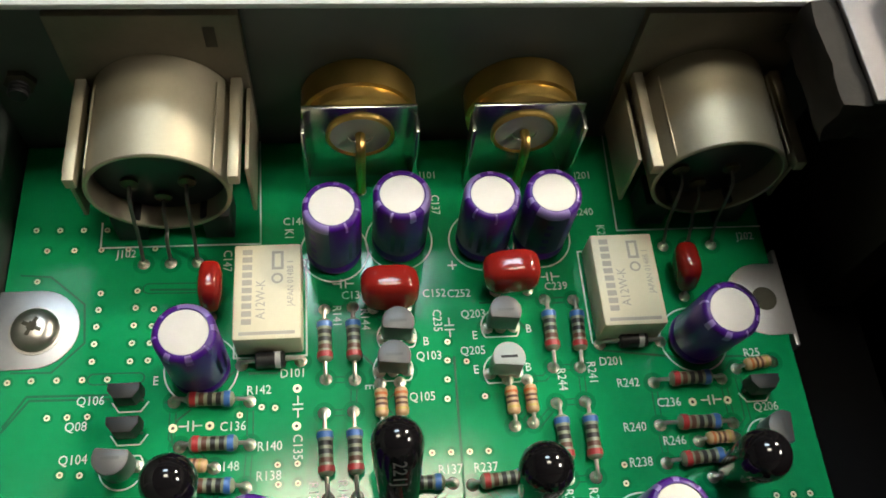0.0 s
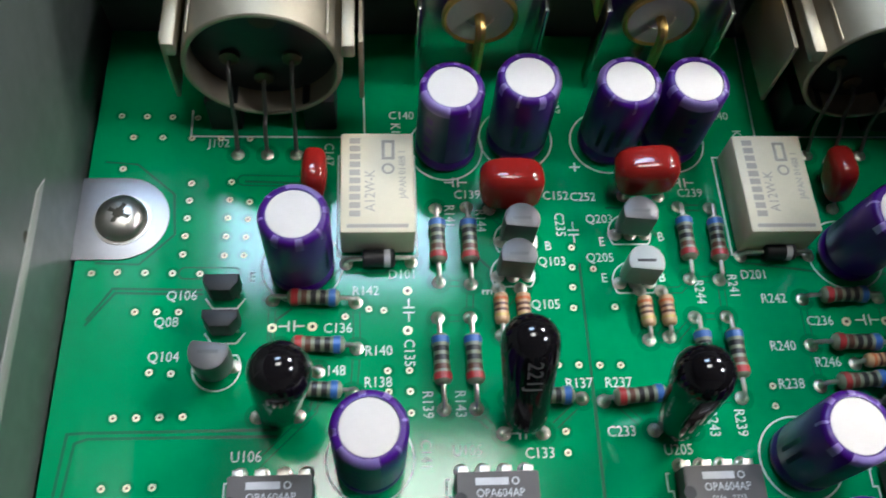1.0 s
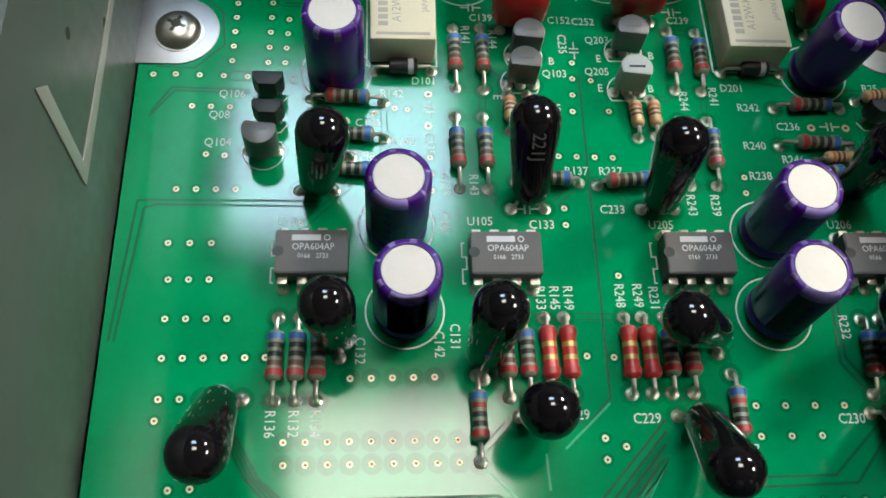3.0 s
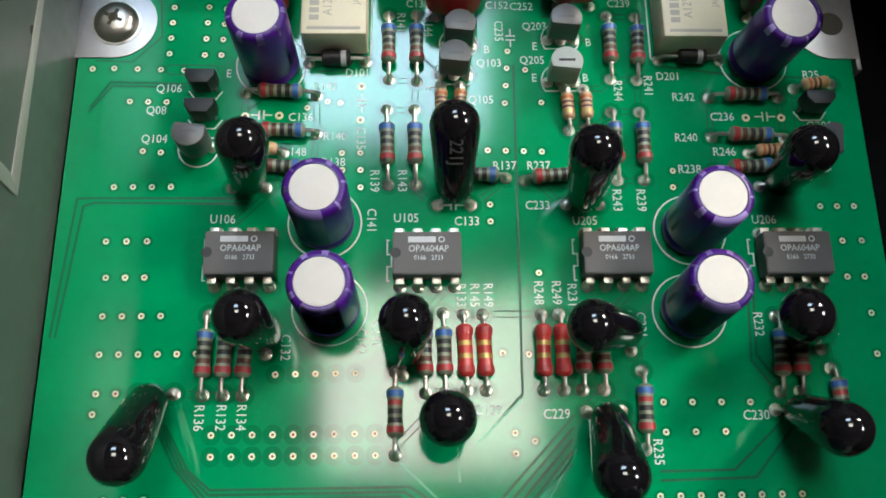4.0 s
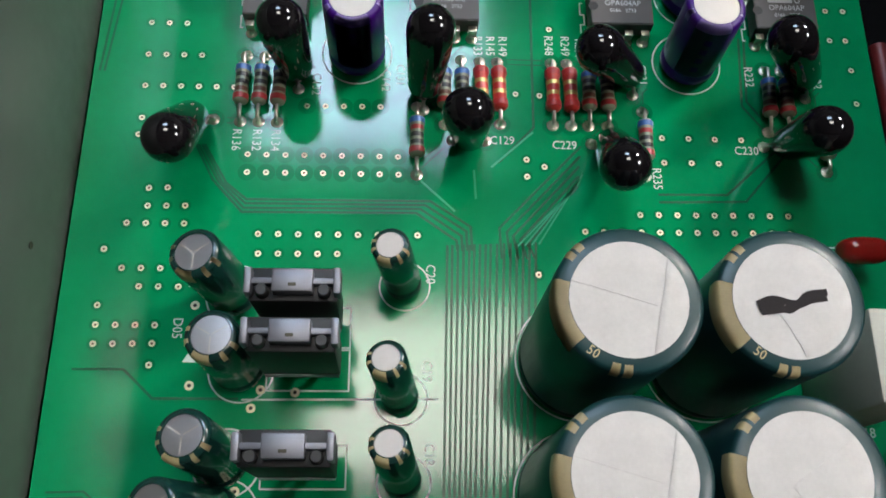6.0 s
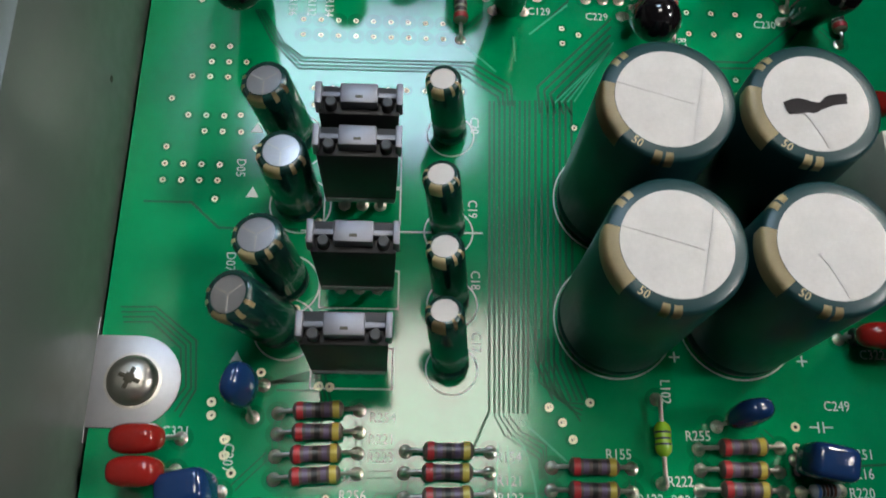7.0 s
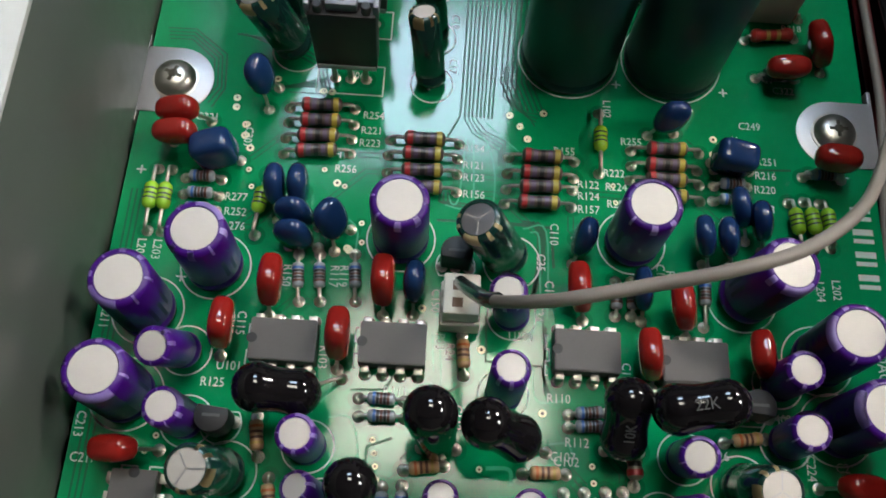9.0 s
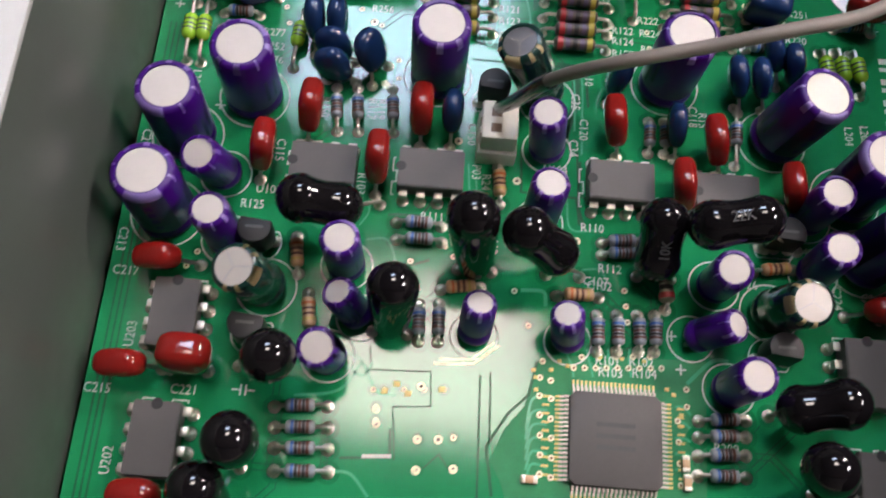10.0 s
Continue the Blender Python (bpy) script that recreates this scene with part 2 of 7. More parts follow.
def extrude_outline(points, z0, z1, bevel=0.0):
    bm = bmesh.new()
    low = [bm.verts.new((x, y, z0)) for x, y in points]
    high = [bm.verts.new((x, y, z1)) for x, y in points]
    n = len(points)
    bm.faces.new(high)
    bm.faces.new(low[::-1])
    for k in range(n):
        j = (k + 1) % n
        bm.faces.new((low[k], low[j], high[j], high[k]))
    bmesh.ops.recalc_face_normals(bm, faces=bm.faces)
    if bevel:
        bmesh.ops.bevel(bm, geom=[e for e in bm.edges if abs(e.verts[0].co.z - e.verts[1].co.z) < 1e-6], offset=bevel, segments=2, affect="EDGES", profile=0.5)
    return bm


def tube(points, r, n=10, bm=None):
    """A round wire along a line of points."""
    bm = bm or bmesh.new()
    pts = [Vector(p) for p in points]
    rings = []
    side = None
    for k, p in enumerate(pts):
        d = (pts[min(k + 1, len(pts) - 1)] - pts[max(k - 1, 0)]).normalized()
        if side is None:
            side = d.orthogonal().normalized()
        side = (side - d * side.dot(d)).normalized()
        up = d.cross(side)
        rings.append([bm.verts.new(p + r * (math.cos(2 * math.pi * i / n) * side + math.sin(2 * math.pi * i / n) * up)) for i in range(n)])
    for a, b in zip(rings, rings[1:]):
        for i in range(n):
            j = (i + 1) % n
            bm.faces.new((a[i], a[j], b[j], b[i]))
    bm.faces.new(rings[0][::-1])
    bm.faces.new(rings[-1])
    bmesh.ops.recalc_face_normals(bm, faces=bm.faces)
    return bm


def smooth_line(points, steps=8):
    """A Catmull-Rom line through the points."""
    p = [Vector(q) for q in points]
    p = [2 * p[0] - p[1]] + p + [2 * p[-1] - p[-2]]
    line = []
    for i in range(1, len(p) - 2):
        for k in range(steps):
            u = k / steps
            line.append(0.5 * (2 * p[i] + (p[i + 1] - p[i - 1]) * u + (2 * p[i - 1] - 5 * p[i] + 4 * p[i + 1] - p[i + 2]) * u * u + (3 * p[i] - p[i - 1] - 3 * p[i + 1] + p[i + 2]) * u ** 3))
    return line + [p[-2]]


def pillow(hx, hy, hz, e=2.6, n=20, m=12, taper=0.0):
    """A dipped, cushion-shaped body about the origin."""
    bm = bmesh.new()

    def sp(v, k):
        return math.copysign(abs(v) ** k, v)

    k = 2.0 / e
    rings = []
    for i in range(m + 1):
        a = -math.pi / 2 + math.pi * i / m
        if i in (0, m):
            rings.append([bm.verts.new((0, 0, hz * (-1 if i == 0 else 1)))])
            continue
        c, s = sp(math.cos(a), k), sp(math.sin(a), k)
        w = c * (1 + taper * s)
        rings.append([bm.verts.new((hx * w * sp(math.cos(2 * math.pi * j / n), k), hy * w * sp(math.sin(2 * math.pi * j / n), k), hz * s)) for j in range(n)])
    for a, b in zip(rings, rings[1:]):
        for j in range(n):
            q = (j + 1) % n
            if len(a) == 1:
                bm.faces.new((a[0], b[q], b[j]))
            elif len(b) == 1:
                bm.faces.new((a[j], a[q], b[0]))
            else:
                bm.faces.new((a[j], a[q], b[q], b[j]))
    bmesh.ops.recalc_face_normals(bm, faces=bm.faces)
    return bm


@functools.lru_cache(None)
def text_mesh(words, size, mat_name, width=0.88):
    cu = bpy.data.curves.new("lettering", "FONT")
    cu.body, cu.size, cu.align_x, cu.align_y, cu.resolution_u = words, size * S, "CENTER", "CENTER", 2
    cu.extrude = 0.004 * S
    cu.offset = 0.002 * size * S
    ob = bpy.data.objects.new("lettering", cu)
    scene.collection.objects.link(ob)
    bpy.context.view_layer.update()
    me = bpy.data.meshes.new_from_object(ob.evaluated_get(bpy.context.evaluated_depsgraph_get()))
    bpy.data.objects.remove(ob)
    bpy.data.curves.remove(cu)
    me.transform(Matrix.Diagonal((width, 1, 1, 1)))
    me.materials.clear()
    me.materials.append(bpy.data.materials[mat_name])
    return me


def axis_pose(b, t):
    """A pose at b whose z runs towards t (millimetres)."""
    d = (Vector(t) - Vector(b)).normalized()
    q = Vector((0, 0, 1)).rotation_difference(d)
    return Matrix.Translation(Vector(b) * S) @ q.to_matrix().to_4x4()


# ---- room ----
def slab(name, x0, y0, z0, x1, y1, z1, mat, label, bevel=0.0):
    return tagged(new(name, mesh_from(box(x0, y0, z0, x1, y1, z1, bevel), mat, name)), label, name.split("_")[0], kind="structure")


slab("ceiling", -2300, -1500, 1550, 2300, 2100, 1580, ROOM_GREY, "plain dim grey ceiling of the workroom")
slab("wall_north", -2300, 2100, -30, 2300, 2130, 1550, ROOM_GREY, "plain dim grey workroom wall")
slab("wall_south", -2300, -1530, -30, 2300, -1500, 1550, ROOM_GREY, "plain dim grey workroom wall")
slab("wall_west", -2330, -1500, -30, -2300, 2100, 1550, ROOM_GREY, "plain dim grey workroom wall")
slab("wall_east", 2300, -1500, -30, 2330, 2100, 1550, ROOM_GREY, "plain dim grey workroom wall")
slab("ground", -2300, -1500, -40, 2300, 2100, -14, BENCH, "brown-grey bench surface under the opened chassis")


def ceiling_light(x, y, w, d, mat):
    t = thing("ceiling_light", "rectangular white ceiling light with a glowing diffuser", "ceiling light", "ceiling lights", at(x, y, 1550))
    bm = box(-w / 2 - 15, -d / 2 - 15, -14, w / 2 + 15, -d / 2, 0)
    box(-w / 2 - 15, d / 2, -14, w / 2 + 15, d / 2 + 15, 0, bm=bm)
    box(-w / 2 - 15, -d / 2, -14, -w / 2, d / 2, 0, bm=bm)
    box(w / 2, -d / 2, -14, w / 2 + 15, d / 2, 0, bm=bm)
    part("frame", mesh_from(bm, ROOM_GREY, "frame"), t)
    part("diffuser", mesh_from(box(-w / 2, -d / 2, -10, w / 2, d / 2, -4), mat, "diffuser"), t)


ceiling_light(-90, 960, 470, 380, LAMP)
ceiling_light(25, 265, 400, 310, LAMP_B)
ceiling_light(1650, -100, 400, 400, LAMP_C)
ceiling_light(1350, 1060, 320, 320, LAMP_D)

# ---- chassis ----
slab("floor", -59.5, -210, -12, 81, 109, -9, SHADED_STEEL, "chassis bottom plate, near-black to stand for the deep shade")


def skew(bm):
    """The left edge of board and chassis runs slightly out of square."""
    for v in bm.verts:
        if v.co.x < -40:
            v.co.x += 0.002 * (v.co.y - 60)


def left_wall():
    """A painted side wall with two small holes and a slot."""
    bm = box(-58.6, -210, -12, -55.4, 111.2, 38.4, 0.2)
    skew(bm)
    for v in bm.verts:
        if v.co.z > 20:
            v.co.z += 0.02 * v.co.y
    return bm


w = tagged(new("wall_left", mesh_from(left_wall(), WALL_PAINT, "wall_left")), "grey-green painted steel side wall of the chassis", "chassis wall", kind="structure")
for y, z, r in ((57.0, 24.8, 0.75), (66.9, 14.3, 0.75), (-3.0, 10.1, 0.5)):
    part("screw_hole", mesh_from(lathe([(r, 0), (r, 0.03), (0, 0.03)], 14), VIA_HOLE, "screw_hole"), w, m=at(-55.41, y, z, 0, 90, 0))
# thin pale strips draw the patch of light the metal tab throws here
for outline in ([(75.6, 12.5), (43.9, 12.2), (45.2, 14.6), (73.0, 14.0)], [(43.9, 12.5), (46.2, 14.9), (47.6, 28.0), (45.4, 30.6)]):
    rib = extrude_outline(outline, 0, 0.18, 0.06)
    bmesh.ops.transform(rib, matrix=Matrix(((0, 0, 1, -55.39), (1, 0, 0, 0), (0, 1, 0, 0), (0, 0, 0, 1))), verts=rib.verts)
    part("pressed_edge", mesh_from(rib, WALL_GLARE, "pressed_edge"), w, "pale raised edge standing for light thrown on the wall")
lip = extrude_outline([(-64.8, -210), (-55.3, -210), (-55.3, -41.6), (-57.9, -38.9), (-58.6, -34.0), (-56.6, 0.0), (-56.3, 104.0), (-64.8, 104.0)], 38.5, 39.4, 0.15)
skew(lip)
for v in lip.verts:
    v.co.z += 0.02 * v.co.y
tagged(new("trim", mesh_from(lip, WALL_EDGE, "trim")), "white outward-turned top flange of the side wall", "trim", kind="structure")
w = tagged(new("wall_rear", mesh_from(box(-55.3, 109.2, -12, 83, 111.2, 35.15, 0.3), WALL_PAINT, "wall_rear")), "grey-green painted steel rear panel carrying the sockets", "chassis wall", kind="structure")
stud = thing("threaded_stud", "dark threaded stud in the rear panel beside a socket", "screw", "", at(-50.6, 109.1, 16.7, 90, 0, 0))
part("thread", mesh_from(lathe([(0, 3.0), (1.3, 3.0)] + [(1.5 if k % 2 else 1.25, 3.0 - 0.3 * k) for k in range(1, 10)] + [(1.5, 0.0)], 18), MOULD_DARK, "thread"), stud)
part("nut", mesh_from(lathe([(2.3, 0.0), (2.3, 0.9), (1.3, 1.1)], 6), VIA_HOLE, "nut"), stud, "dark hexagonal nut")
tagged(new("trim", mesh_from(box(-55.3, 105.2, 35.2, 83, 119, 36.2, 0.2), WALL_EDGE, "trim")), "white top flange of the rear panel", "trim", kind="structure")
# added partition; its height limits the lamp light on the board's right side
tagged(new("wall_right", mesh_from(box(81, -210, -12, 83, 109.1, 46, 0.3), SHADED_STEEL, "wall_right")), "near-black partition added beyond the board to cut side light", "chassis wall", kind="structure")

# ---- the circuit board ----
BOARD_X0, BOARD_X1, BOARD_Y0, BOARD_Y1 = -54.95, 63.0, -205.0, 108.6
board = thing("circuit_board", "green solder-masked circuit board with white legends, on metal tabs", "circuit board", m=at(0, 0, 0))
core, mask = box(BOARD_X0, BOARD_Y0, -1.6, BOARD_X1, BOARD_Y1, -0.06), box(BOARD_X0 + 0.02, BOARD_Y0 + 0.02, -0.055, BOARD_X1 - 0.02, BOARD_Y1 - 0.02, 0.0)
skew(core)
skew(mask)
part("laminate", mesh_from(core, FIBRE, "laminate"), board, "pale fibreglass core of the board")
part("solder_mask", mesh_from(mask, SOLDER_MASK, "solder_mask"), board, "glossy green lacquer over copper")


def ring_mesh(r_out, r_in, h, mat, name, n=14):
    bm = lathe([(r_in, 0), (r_in * 1.05, h), (r_out * 0.9, h), (r_out, 0)], n)
    return mesh_from(bm, mat, name)


VIA_ME = ring_mesh(0.45, 0.18, 0.05, VIA_RING, "via")
HOLE_ME = mesh_from(lathe([(0.21, 0.0), (0.21, 0.022), (0, 0.022)], 12), VIA_BORE, "drill_hole")
JOINT_ME = mesh_from(lathe([(0.92, 0), (0.88, 0.04), (0.55, 0.15), (0.38, 0.45), (0.33, 0.65), (0, 0.68)], 14), SOLDER, "solder_joint")
# round islands without copper under the lacquer, a little darker than the copper-backed field
CLEAR_ME = [mesh_from(lathe([(1.6, 0.0), (1.6, h), (0, h)], 20), MASK_ISLAND, "clearance_ring") for h in (0.004, 0.006, 0.008, 0.010)]
HALO_ME = [mesh_from(lathe([(0.85, 0.0), (0.85, h), (0, h)], 16), MASK_ISLAND, "clearance_ring") for h in (0.0045, 0.0065, 0.0085)]
WIDE_ME = [mesh_from(lathe([(1.33, 0.0), (1.33, h), (0, h)], 24), MASK_ISLAND, "clearance_ring") for h in (0.0045, 0.0065, 0.0085)]


def via_row(x0, y0, x1, y1, n, wide=False):
    for k in range(n):
        u = k / max(n - 1, 1)
        m = at(x0 + (x1 - x0) * u, y0 + (y1 - y0) * u)
        v = part("via", VIA_ME, board, m=m)
        part("drill_hole", HOLE_ME, v)
        part("clearance_ring", (WIDE_ME if wide else HALO_ME)[k % 3], v)


def solder_joint(x, y):
    part("solder_joint", JOINT_ME, board, m=at(x, y, 0, 0, 0, (x * 37 + y * 91) % 360))
    part("clearance_ring", CLEAR_ME[int(abs(x * 3 + y * 5)) % 4], board, m=at(x, y))


def ribbon(points, w, z0, z1, mat, name):
    """A flat printed line of width w through the points, mitred."""
    p = [Vector((x, y)) for x, y in points]
    bm = bmesh.new()
    sides = []
    for k, q in enumerate(p):
        a = (q - p[k - 1]).normalized() if k else (p[1] - q).normalized()
        b = (p[k + 1] - q).normalized() if k < len(p) - 1 else a
        t = (a + b).normalized()
        nrm = Vector((-t.y, t.x)) * (w / 2 / max(0.4, t.dot(a)))
        sides.append([bm.verts.new((*(q + s * nrm), z)) for s in (1, -1) for z in (z0, z1)])
    for a, b in zip(sides, sides[1:]):
        for i, j in ((1, 3), (3, 2), (2, 0), (0, 1)):
            bm.faces.new((a[i], a[j], b[j], b[i]))
    bmesh.ops.recalc_face_normals(bm, faces=bm.faces)
    return mesh_from(bm, mat, name)


def trace(points, w):
    part("trace", ribbon(points, w, 0.0, 0.012, MASK_GAP, "trace"), board)


def bare_track(points, w):
    part("bare_track", ribbon(points, w, 0.0, 0.05, VIA_RING, "bare_track"), board, "bare tinned copper track")


def copper_track(points, w=0.35):
    part("copper_track", ribbon([(q.x, q.y) for q in smooth_line([(u, v, 0) for u, v in points], 5)], w, 0.0, 0.02, COPPER_TRACK, "copper_track"), board)


def chip_pad(x, y, dx=0.9, dy=0.6, turn=0):
    part("chip_pad", mesh_from(box(-dx / 2, -dy / 2, 0, dx / 2, dy / 2, 0.07, 0.03), PAD_GOLD, "chip_pad"), board, m=at(x, y, 0, 0, 0, turn))


def chip_part(x, y, turn=0):
    """A tiny ceramic surface-mounted part with tinned ends."""
    ob = thing("chip_capacitor", "tiny tan ceramic chip soldered flat on the board", "capacitor", "chip capacitors", at(x, y, 0, 0, 0, turn))
    part("body", mesh_from(box(-0.55, -0.5, 0.05, 0.55, 0.5, 0.75, 0.06), BODY_TAN, "body"), ob)
    for k in (-1, 1):
        part("end_cap", mesh_from(box(k * 0.8 - 0.28, -0.53, 0.0, k * 0.8 + 0.28, 0.53, 0.78, 0.08), SOLDER, "end_cap"), ob)


PAD_ME = ring_mesh(0.64, 0.25, 0.06, VIA_RING, "solder_pad", 10)
WIDE_HOLE_ME = mesh_from(lathe([(0.27, 0.0), (0.27, 0.03), (0, 0.03)], 12), VIA_HOLE, "drill_hole")


def empty_pad(x, y):
    v = part("solder_pad", PAD_ME, board, m=at(x, y))
    part("drill_hole", WIDE_HOLE_ME, v)


def plus_sign(x, y):
    silk_line([(x - 0.75, y), (x + 0.75, y)], 0.25)
    silk_line([(x, y - 0.75), (x, y + 0.75)], 0.25)


def silk_arrow(x, y):
    bm = extrude_outline([(x - 0.9, y - 0.8), (x + 0.9, y - 0.8), (x, y + 0.9)], 0.0, 0.022)
    part("legend_arrow", mesh_from(bm, SILK, "legend_arrow"), board)


def slot_link(x1, y1, x2, y2):
    """A capsule-shaped clearance line round two joined holes."""
    a = math.atan2(y2 - y1, x2 - x1)
    pts = [(x2 + 0.8 * math.cos(a + radians(q)), y2 + 0.8 * math.sin(a + radians(q))) for q in range(-90, 91, 30)]
    pts += [(x1 + 0.8 * math.cos(a + radians(q)), y1 + 0.8 * math.sin(a + radians(q))) for q in range(90, 271, 30)]
    part("trace", ribbon(pts + [pts[0]], 0.2, 0.0, 0.012, MASK_GAP, "trace"), board)


def route(x1, y1, x2, y2):
    """Clearance lines along both sides of a copper run that bends once by 45 degrees."""
    dx, dy = x2 - x1, y2 - y1
    d = min(abs(dx), abs(dy))
    sx, sy = math.copysign(1, dx), math.copysign(1, dy)
    bend = Vector((x2 - sx * d, y2 - sy * d))
    p = [Vector((x1, y1)), bend, Vector((x2, y2))]
    if (p[1] - p[0]).length < 0.6 or (p[2] - p[1]).length < 0.6:
        p = [p[0], p[2]]
    legs = [(b - a).normalized() for a, b in zip(p, p[1:])]
    for side in (-0.42, 0.42):
        line = []
        for k, q in enumerate(p):
            a, b = legs[max(k - 1, 0)], legs[min(k, len(legs) - 1)]
            t = (a + b).normalized()
            q = q + Vector((-t.y, t.x)) * side / max(0.5, t.dot(a)) + (legs[0] * 1.35 if k == 0 else (legs[-1] * -1.35 if k == len(p) - 1 else Vector((0, 0))))
            line.append((q.x, q.y))
        part("trace", ribbon(line, 0.17, 0.0, 0.011, MASK_GAP, "trace"), board)


def ink_scribble(x, y, z):
    ob = thing("marker_scribble", "black marker scribble on a paper disc", "marking", "", at(x, y, z))
    for k, pts in enumerate(([(-3.6, -0.9), (-1.8, -0.5), (-0.4, -1.0), (1.2, -0.1), (3.8, 0.4)], [(-3.7, -0.4), (-2.0, 0.2), (0.4, -0.3), (1.8, 0.7), (3.9, 1.0)], [(-3.4, -1.2), (-1.0, -0.9), (0.8, -0.4), (2.2, 0.2), (3.7, 0.7)])):
        part("stroke", ribbon([(p.x, p.y) for p in smooth_line([(u, v, 0) for u, v in pts], 5)], 0.75, 0.0, 0.02 + 0.004 * k, INK, "stroke"), ob)


def silk_line(points, w):
    part("legend_line", ribbon(points, w, 0.0, 0.022, SILK, "legend_line"), board)


def silk_ring(x, y, r, w=0.22, a0=0, a1=360):
    n = max(6, int(48 * (a1 - a0) / 360))
    pts = [(x + r * math.cos(radians(a0 + (a1 - a0) * k / n)), y + r * math.sin(radians(a0 + (a1 - a0) * k / n))) for k in range(n + 1)]
    part("legend_ring", ribbon(pts, w, 0.0, 0.022, SILK, "legend_ring"), board)


def legend(words, x, y, turn, size=1.9):
    part("legend", text_mesh(words, size, SILK.name), board, m=at(x, y, 0.018, 0, 0, turn))


def capacitor_sign(x, y, turn=0):
    """The printed sign of a capacitor: two short bars with their tails."""
    for k in (-1, 1):
        c, s = math.cos(radians(turn)), math.sin(radians(turn))

        def q(u, v):
            return (x + c * u - s * v, y + s * u + c * v)

        silk_line([q(0.35 * k, -0.75), q(0.35 * k, 0.75)], 0.22)
        silk_line([q(0.4 * k, 0), q(1.6 * k, 0)], 0.2)


# ---- resistors ----
KINDS = {
    # body material, length, radius, bands
    "precision": (BODY_GREY, 6.6, 1.12, ["blue", "black", "black", "brown", "red"], "grey-green film resistor with blue, black and red bands"),
    "lowohm": (BODY_GREY, 6.6, 1.12, ["blue", "red", "black", "black", "red"], "grey-green film resistor with blue and red bands"),
    "tan": (BODY_TAN, 4.2, 0.95, ["orange", "brown", "brown", "gold"], "small tan film resistor with orange bands"),
    "red": (BODY_RED, 7.2, 1.16, ["red", "gold", "gold", "red"], "red lacquered resistor with pale gold bands"),
    "power": (BODY_BROWN, 6.5, 1.14, ["red", "violet", "black", "violet", "yellow"], "dark brown resistor with red, violet and yellow bands"),
    "small": (BODY_PALE, 3.9, 0.9, ["blue", "black", "brown", "black", "brown"], "small pale grey-blue banded resistor lying on the board"),
}


@functools.lru_cache(None)
def resistor_body(kind):
    mat, length, r, bands, _ = KINDS[kind]
    h = length / 2
    prof = [(0, -h), (r * 0.45, -h), (r * 0.85, -h + 0.25), (r, -h + 0.7), (r, -h + 1.3), (r * 0.86, -h + 1.8), (r * 0.86, h - 1.8), (r, h - 1.3), (r, h - 0.7), (r * 0.85, h - 0.25), (r * 0.45, h), (0, h)]
    if length < 5:
        prof = [(0, -h), (r * 0.5, -h), (r * 0.9, -h + 0.2), (r, -h + 0.6), (r * 0.93, -h + 1.1), (r * 0.93, h - 1.1), (r, h - 0.6), (r * 0.9, h - 0.2), (r * 0.5, h), (0, h)]
    body = mesh_from(lathe(prof, 16), mat, "body", 50)
    rings = []
    n = len(bands)
    for i, c in enumerate(bands):
        z = -h + 0.95 + (length - 1.9) * i / (n - 1)
        w = (0.34 if 0 < i < n - 1 else 0.42) if length > 5 else 0.19
        rr = (r if abs(abs(z)) > h - 1.4 else r * (0.86 if length > 5 else 0.93)) + 0.025
        rings.append(mesh_from(lathe([(rr - 0.2, z - w), (rr, z - w), (rr, z + w), (rr - 0.2, z + w)], 16), BANDS[c], c + "_band"))
    return body, rings


@functools.lru_cache(None)
def bent_lead(reach, height, start):
    """A lead that leaves the body level and bends down to the pad."""
    pts = smooth_line([(start, 0, height), ((start + reach) / 2, 0, height), (reach - 0.35, 0, height - 0.12), (reach, 0, height - 0.7), (reach, 0, 0.0)], 4)
    return mesh_from(tube(pts, 0.3, 8), TINNED, "lead")


def resistor(x1, y1, x2, y2, kind):
    _, length, r, _, label = KINDS[kind]
    d = math.hypot(x2 - x1, y2 - y1)
    reach = max(round(d * 2) / 4, length / 2 + 0.7)
    turn = math.degrees(math.atan2(y2 - y1, x2 - x1))
    z = r + 0.25
    # the first band of a stood or laid part lies towards its second pad
    turn += random.uniform(-1.8, 1.8)
    t = thing("resistor", label, "resistor", kind + " resistors", at((x1 + x2) / 2, (y1 + y2) / 2, 0, 0, 0, turn))
    body, rings = resistor_body(kind)
    flip = 90 if (kind in ("precision", "lowohm") and abs(turn) > 45) or kind in ("tan", "small") else (-90 if kind != "power" else -90)
    m = at(0, 0, z, 0, flip, 0)
    b = part("body", body, t, m=m)
    for me in rings:
        part("colour_band", me, b)
    lead = bent_lead(reach, z, length / 2 - 0.1)
    part("lead", lead, t)
    part("lead", lead, t, m=at(0, 0, 0, 0, 0, 180))
    for k in (-1, 1):
        c, s = math.cos(radians(turn)), math.sin(radians(turn))
        solder_joint((x1 + x2) / 2 + k * reach * c, (y1 + y2) / 2 + k * reach * s)


def resistor_red(x1, y1, x2, y2):
    resistor(x1, y1, x2, y2, "red")


@functools.lru_cache(None)
def diode_meshes():
    return (mesh_from(lathe([(0, -2.1), (1.0, -2.1), (1.2, -1.9), (1.2, 1.9), (1.0, 2.1), (0, 2.1)], 16), MOULD_DARK, "body"),
            mesh_from(lathe([(1.1, 0.7), (1.23, 0.7), (1.23, 1.5), (1.1, 1.5)], 16), MARK_GREY, "cathode_band"))


